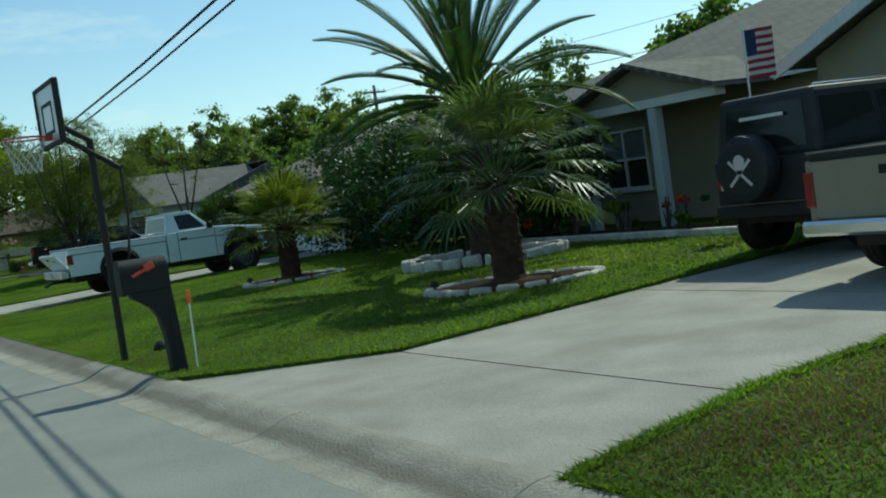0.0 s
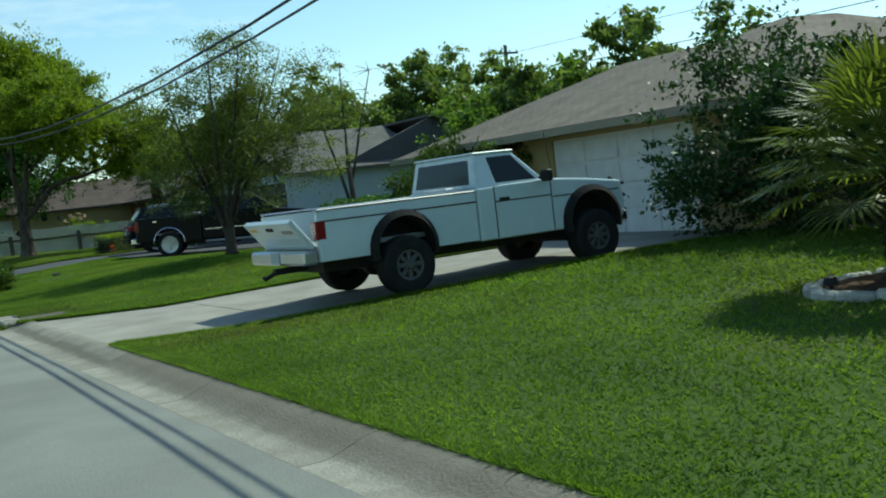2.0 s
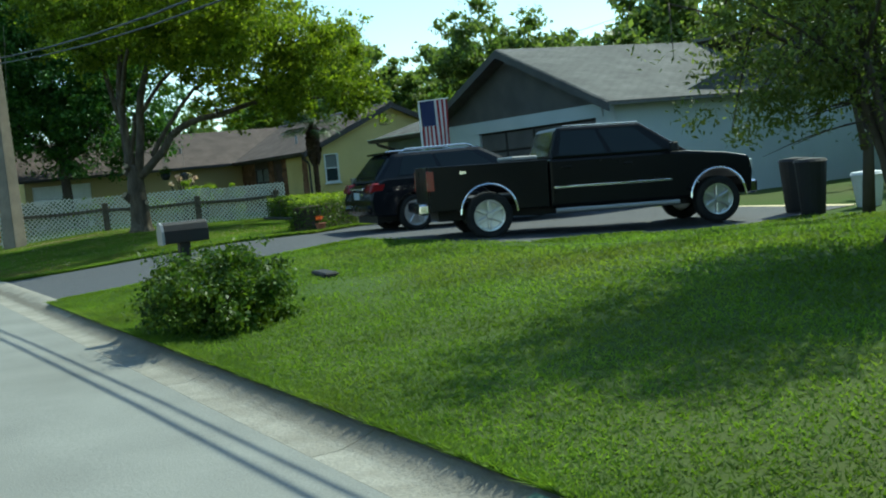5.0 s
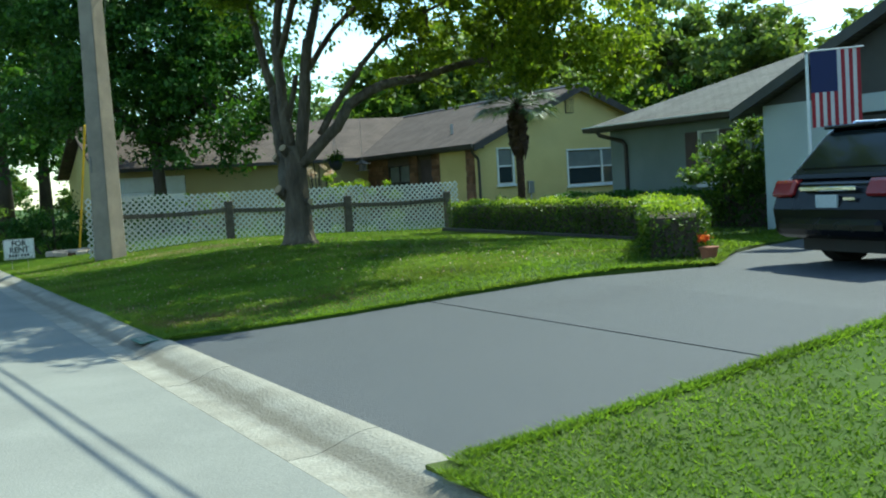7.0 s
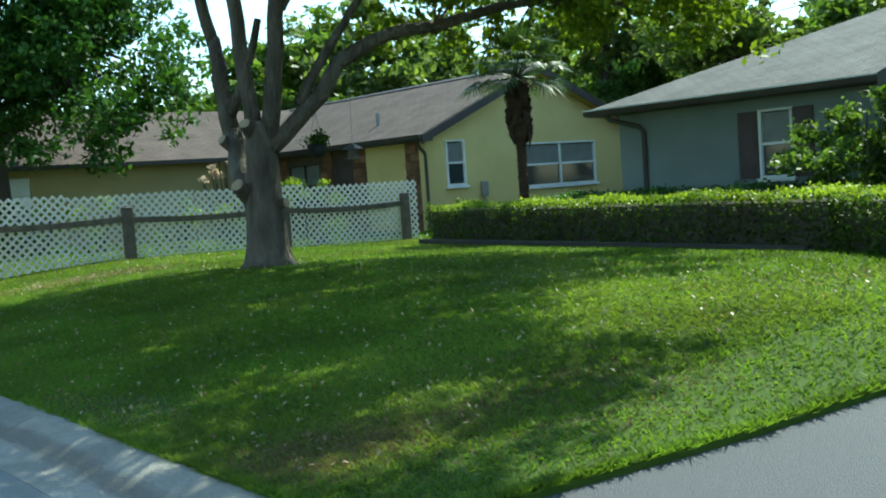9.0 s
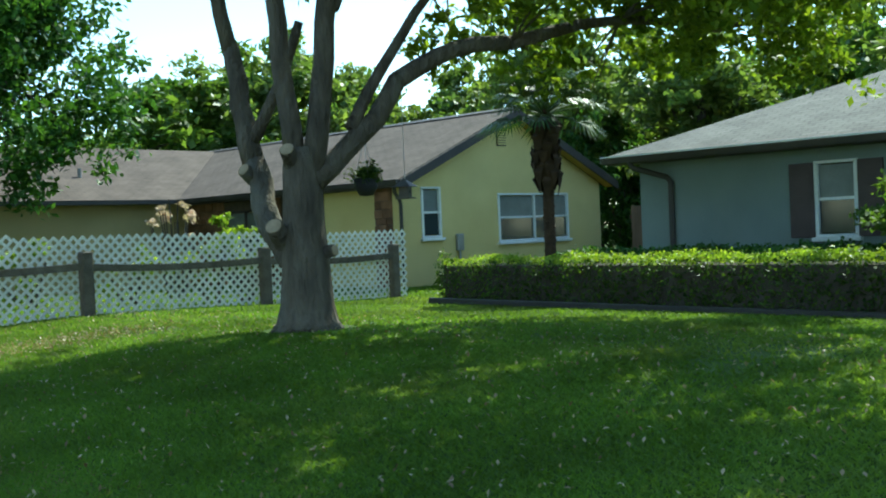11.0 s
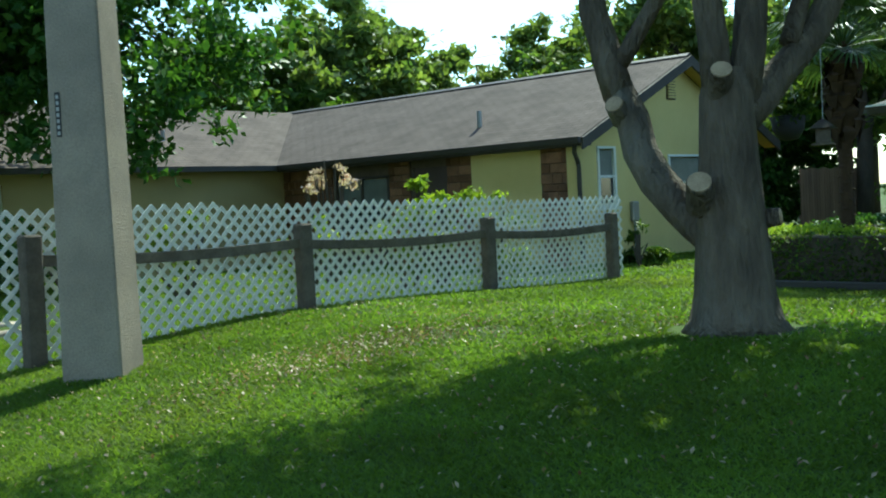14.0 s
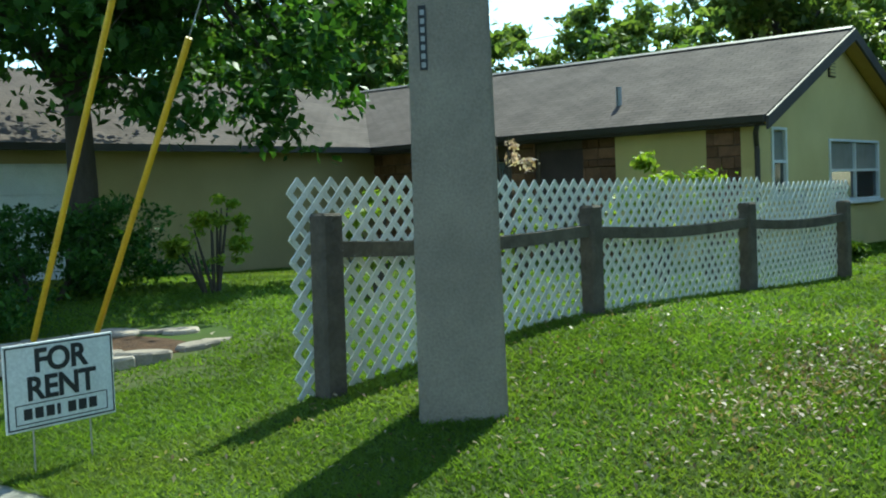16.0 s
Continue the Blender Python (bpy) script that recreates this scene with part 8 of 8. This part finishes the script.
# hanging basket and bird house under the oak's long limb
hb = thing("hanging_basket", "dark hanging basket with trailing green plant", "plant basket", (9.33, 66.8, 0))
part("pot", Geo().lathe([(0, 1.93), (0.08, 1.94), (0.13, 2.02), (0.15, 2.14), (0.135, 2.14), (0.0, 2.1)], (0, 0, 0), axis="z", sides=18), M_BLACKPLASTIC, hb, smooth=True)
part("wires", Geo().tube([(0.14, 0, 2.14), (0, 0, 2.62)], 0.004, 5).tube([(-0.07, 0.12, 2.14), (0, 0, 2.62)], 0.004, 5).tube([(-0.07, -0.12, 2.14), (0, 0, 2.62), (0, 0, 3.15)], 0.004, 5), M_STEEL, hb)
rng = np.random.default_rng(5)
part("plant", leaf_mesh("plant", blob_points(rng, [(0, 0, 2.21, 0.18, 0.1), (-0.13, 0, 2.16, 0.12, 0.1), (0.06, 0, 2.28, 0.13, 0.1)], 900, 0.1, clump=6), 0.055, M_HEDGE, rng), None, hb)
bh = thing("bird_house", "small dark wooden bird house hung from the oak", "bird house", (9.93, 66.75, 0), 20)
part("box", Geo().chip(-0.062, 0.062, -0.062, 0.062, 1.91, 2.04, 0.006), M_WOOD, bh)
part("roof", Geo().add(*frustum(-0.12, 0.12, -0.12, 0.12, 2.04, -0.02, 0.02, -0.02, 0.02, 2.125)), M_TRIM, bh)
part("tray", Geo().chip(-0.098, 0.098, -0.098, 0.098, 1.892, 1.91, 0.004), M_WOOD, bh)
# a near-black disc takes the place of the shaded hole
part("hole", Geo().lathe([(0, -0.002), (0.02, -0.002), (0.02, 0.008)], (0, -0.063, 1.98), axis="y", sides=12), M_DEEPSHADE, bh)
part("wire", Geo().tube([(0, 0, 2.12), (0, 0, 3.3)], 0.004, 5), M_STEEL, bh)

# edging and pot by the hedge
edge = thing("hedge_edging", "dark timber edging at the foot of the hedge", "edging")
for (x0, y0), (x1, y1) in (((13.5, 69.95), (12.4, 60.7)),):
    L, a = math.hypot(x1 - x0, y1 - y0), math.degrees(math.atan2(y1 - y0, x1 - x0))
    part("board", Geo().chip(0, L, -0.04, 0.04, -0.08, 0.1, 0.012, m=pose(x0, y0, ground_z((x0 + x1) / 2, (y0 + y1) / 2), 0, 0, a)), M_TRIM, edge)
pot = thing("flower_pot", "terracotta pot of red and yellow flowers by the driveway", "flower pot", (9.62, 55.62, ground_z(9.6, 55.6) - 0.02))
part("pot", Geo().lathe([(0, 0), (0.08, 0), (0.11, 0.16), (0.125, 0.165), (0.125, 0.19), (0.0, 0.175)], (0, 0, 0), axis="z", sides=16), M_TERRA, pot)
part("flowers", leaf_mesh("flowers", blob_points(rng, [(0, 0, 0.27, 0.13, 0.09)], 160, 0.2), 0.05, M_REDBLOOM, rng), None, pot)

# board fence between the yellow and the blue-grey house
bf = thing("board_fence", "brown wooden board fence between two houses", "fence")
for k in range(30):
    x = 25.0 + k * 0.155
    part("board", Geo().chip(x, x + 0.145, 73.6, 73.62, 0.4, 1.95 + 0.02 * math.sin(k * 5), 0.004), M_PLANK, bf)
part("rail", Geo().box(25.0, 29.65, 73.62, 73.67, 0.75, 0.84).box(25.0, 29.65, 73.62, 73.67, 1.6, 1.69), M_PLANK, bf)

# overhead lines
def cable(points, r, label, sag):
    t = thing("overhead_cable", label, "cable")
    g = Geo()
    for a, b in zip(points, points[1:]):
        a, b = Vector(a), Vector(b)
        g.tube([a.lerp(b, k / 16) - Vector((0, 0, sag * math.sin(math.pi * k / 16))) for k in range(17)], r, 6)
    part("wire", g, M_WIRE, t)


cable([(5.45, -5, 6.4), (5.45, 71.2, 6.4)], 0.022, "thick black overhead cable along the street", 2.6)
cable([(5.49, -5, 6.24), (5.49, 71.2, 6.24)], 0.018, "black overhead cable along the street", 2.6)
cable([(5.35, -30, 9.5), (5.35, 71.2, 9.6), (5.35, 160, 9.6)], 0.008, "thin overhead power line", 1.0)
cable([(38, -20, 9.0), (38, 70, 9.0), (39.3, 135, 9.0)], 0.012, "thin power line behind the houses", 0.9)
cable([(38, -20, 7.6), (38, 70, 7.6), (39.3, 135, 7.6)], 0.02, "cable behind the houses", 0.9)


def wood_pole(x, y, h):
    t = thing("wooden_utility_pole", "weathered wooden utility pole with crossarm", "utility pole", (x, y, ground_z(x, y)), group="poles behind the houses")
    part("shaft", Geo().tube([(0, 0, -0.2), (0, 0, h)], [0.16, 0.11], 10), M_WOOD, t)
    arm = part("crossarm", Geo().chip(-0.9, 0.9, -0.06, 0.06, h - 0.55, h - 0.43, 0.01), M_WOOD, t)
    for x_ in (-0.8, -0.3, 0.3, 0.8):
        part("insulator", Geo().tube([(x_, 0, h - 0.43), (x_, 0, h - 0.28)], 0.04, 8), M_STEEL, arm)


wood_pole(38.0, 70.0, 9.35)
wood_pole(39.3, 135.0, 9.35)
wood_pole(38.0, 8.0, 9.35)
cable([(38, 70, 8.3), (26.0, 62.0, 4.0)], 0.012, "service line to the blue-grey house", 0.3)


# ---- grass, the lattice's slats last ----
def grass():
    """Blades over the lawns beside the street, thinner with distance from it."""
    rng = np.random.default_rng(17)
    n = 900000
    x = 3.12 + (rng.random(n) ** 1.8) * 11.5
    y = rng.uniform(2.0, 84.0, n)
    x = np.where((y > 33.5) & (y < 50.2), x - 0.16, x)
    # the side garden past the hedge
    more = 120000
    x, y = np.concatenate([x, rng.uniform(10.5, 27.0, more)]), np.concatenate([y, rng.uniform(59.0, 84.0, more)])
    n += more
    # thicker turf on the corner lawn
    more = 200000
    x, y = np.concatenate([x, 3.15 + rng.random(more) ** 1.3 * 5.0]), np.concatenate([y, rng.uniform(57.2, 74.0, more)])
    n += more
    # ragged edges along the kerb and the drives
    k = 60000
    ey = [rng.uniform(2.0, 84.0, k)]
    ex = [np.where((ey[0] > 33.5) & (ey[0] < 50.2), 2.95, 3.12) + np.abs(rng.normal(0, 0.03, k))]
    for a, b, end in ((D1A, D1B, 12.0), (D2A, D2B, 12.0), (D3A, D3B, 11.0)):
        for f, s in ((a, -1), (b, 1)):
            u = 3.2 + rng.random(9000) ** 1.4 * (end - 3.2)
            ex.append(u)
            ey.append(np.array([f(v) for v in u]) + s * (0.016 + np.abs(rng.normal(0, 0.035, 9000))))
    ex, ey = np.concatenate(ex), np.concatenate(ey)
    x, y = np.concatenate([x, ex]), np.concatenate([y, ey])
    edge = np.concatenate([np.zeros(n, bool), np.ones(len(ex), bool)])
    n += len(ex)
    keep = ~((x > 17.4) & (y > 74.6)) & ~((x > 15.9) & (y < 68.8)) & (x < 27)
    for a, b, end in ((D1A, D1B, 14.0), (D2A, D2B, 14.0), (D3A, D3B, 16.0)):
        ya, yb = np.array([a(v) for v in x]), np.array([b(v) for v in x])
        keep &= ~((y > ya - 0.015) & (y < yb + 0.015) & (x < end))
    for cx, cy, r in ((8.25, 13.2, 0.85), (8.6, 21.25, 0.75), (10.35, 17.0, 1.1), (8.45, 66.9, 0.55), (5.75, 75.75, 1.15)):
        keep &= (x - cx) ** 2 + (y - cy) ** 2 > r * r
    keep &= ~((x < 3.94) & (y > 33.92) & (y < 35.27))
    # worn patches
    worn = np.array([noise.noise((a * 0.45, b * 0.45, 3.0)) for a, b in zip(x, y)])
    worn += 0.6 * np.exp(-((x - 3.7) ** 2 / 0.5 + (y - 57.8) ** 2 / 0.25)) + 0.25 * np.exp(-((x - 5.5) ** 2 / 6 + (y - 4.2) ** 2 / 2.5)) + 0.25 * np.exp(-((x - 6.2) ** 2 / 3 + (y - 69.5) ** 2 / 1.2))
    keep &= (worn < 0.42) | (rng.random(n) < np.where(worn > 0.55, 0.15, 0.5))
    x, y, edge = x[keep], y[keep], edge[keep]
    n = len(x)
    z = np.array([ground_z(a, b) for a, b in zip(x, y)]) - 0.006
    near = np.clip((x - 3.1) / 9.0, 0, 1.3)
    h = rng.uniform(0.018, 0.042, n) * (1 + 0.4 * near) * np.where(edge, 1.35, 1.0)
    w = rng.uniform(0.006, 0.011, n) * (1 + 1.6 * near)
    az = rng.uniform(0, 2 * np.pi, n)
    lean = rng.normal(size=(n, 2)) * 1.0 * h[:, None]
    dx, dy = np.cos(az) * w, np.sin(az) * w
    v = np.stack([np.stack([x - dx, y - dy, z], 1), np.stack([x + dx, y + dy, z], 1), np.stack([x + lean[:, 0], y + lean[:, 1], z + h], 1)], 1).reshape(-1, 3)
    ob = new("grass", arrays("grass", v, np.arange(3 * n).reshape(n, 3), M_GRASS))
    return tagged(ob, "short green lawn grass with thin dry patches", "grass", kind="stuff")


def litter():
    """Fallen leaves on the corner lawn."""
    rng = np.random.default_rng(23)
    n = 3200
    x, y = rng.uniform(3.2, 10, n), rng.uniform(57.5, 72.3, n)
    z = np.array([ground_z(a, b) for a, b in zip(x, y)]) + 0.035
    # a drift of them under the oak's outer boughs
    m = 1100
    dx, dy = rng.normal(6.6, 0.8, m), rng.normal(69.5, 0.35, m)
    x, y = np.concatenate([x, dx]), np.concatenate([y, dy])
    z = np.concatenate([z, np.array([ground_z(a, b) for a, b in zip(dx, dy)]) + 0.03])
    ob = new("fallen_leaves", leaf_mesh("fallen_leaves", np.column_stack([x, y, z]), 0.04, M_DRYLEAF, rng, flat=0.9))
    return tagged(ob, "scattered pale fallen leaves on the lawn", "leaves", kind="stuff")


def dry_grass():
    """Straw-coloured turf where the lawn is worn."""
    rng = np.random.default_rng(29)
    spots = ((3.6, 57.85, 0.4, 0.22, 16000), (4.7, 57.75, 0.4, 0.16, 2500), (5.0, 57.6, 0.8, 0.5, 5000), (6.6, 69.5, 1.0, 0.45, 5000), (4.4, 5.35, 0.7, 0.35, 9000), (6.2, 5.6, 1.0, 0.35, 9000), (5.2, 4.6, 1.4, 0.5, 7000), (3.6, 13.9, 0.35, 0.6, 2500), (4.3, 27.0, 0.8, 0.3, 3000), (3.45, 62.0, 0.2, 2.5, 3000))
    x = np.concatenate([rng.normal(a, sa, k) for a, b, sa, sb, k in spots])
    y = np.concatenate([rng.normal(b, sb, k) for a, b, sa, sb, k in spots])
    ok = (x > 3.17) & ~((y > np.array([D1A(v) for v in x]) - 0.05) & (y < np.array([D1B(v) for v in x]) + 0.03)) & ~((y > np.array([D3A(v) for v in x])) & (y < np.array([D3B(v) for v in x]) + 0.03)) & ~((y > np.array([D2A(v) for v in x]) - 0.03) & (y < np.array([D2B(v) for v in x])))
    x, y = x[ok], y[ok]
    n = len(x)
    z = np.array([ground_z(a, b) for a, b in zip(x, y)]) - 0.004
    h = rng.uniform(0.016, 0.036, n)
    w, az = rng.uniform(0.004, 0.009, n), rng.uniform(0, 2 * np.pi, n)
    lean = rng.normal(size=(n, 2)) * 0.9 * h[:, None]
    dx, dy = np.cos(az) * w, np.sin(az) * w
    v = np.stack([np.stack([x - dx, y - dy, z], 1), np.stack([x + dx, y + dy, z], 1), np.stack([x + lean[:, 0], y + lean[:, 1], z + h], 1)], 1).reshape(-1, 3)
    ob = new("dry_grass", arrays("dry_grass", v, np.arange(3 * n).reshape(n, 3), M_STRAW))
    return tagged(ob, "worn straw-coloured turf in patches of the lawn", "grass", kind="stuff")


M_STRAW = foliage("straw_grass", (0.095, 0.066, 0.040), (0.215, 0.165, 0.085), through=0.25, rough=0.7)
M_DRYLEAF = foliage("dry_leaves", (0.15, 0.09, 0.045), (0.42, 0.34, 0.22), through=0.2)
grass()
dry_grass()
litter()
fence()
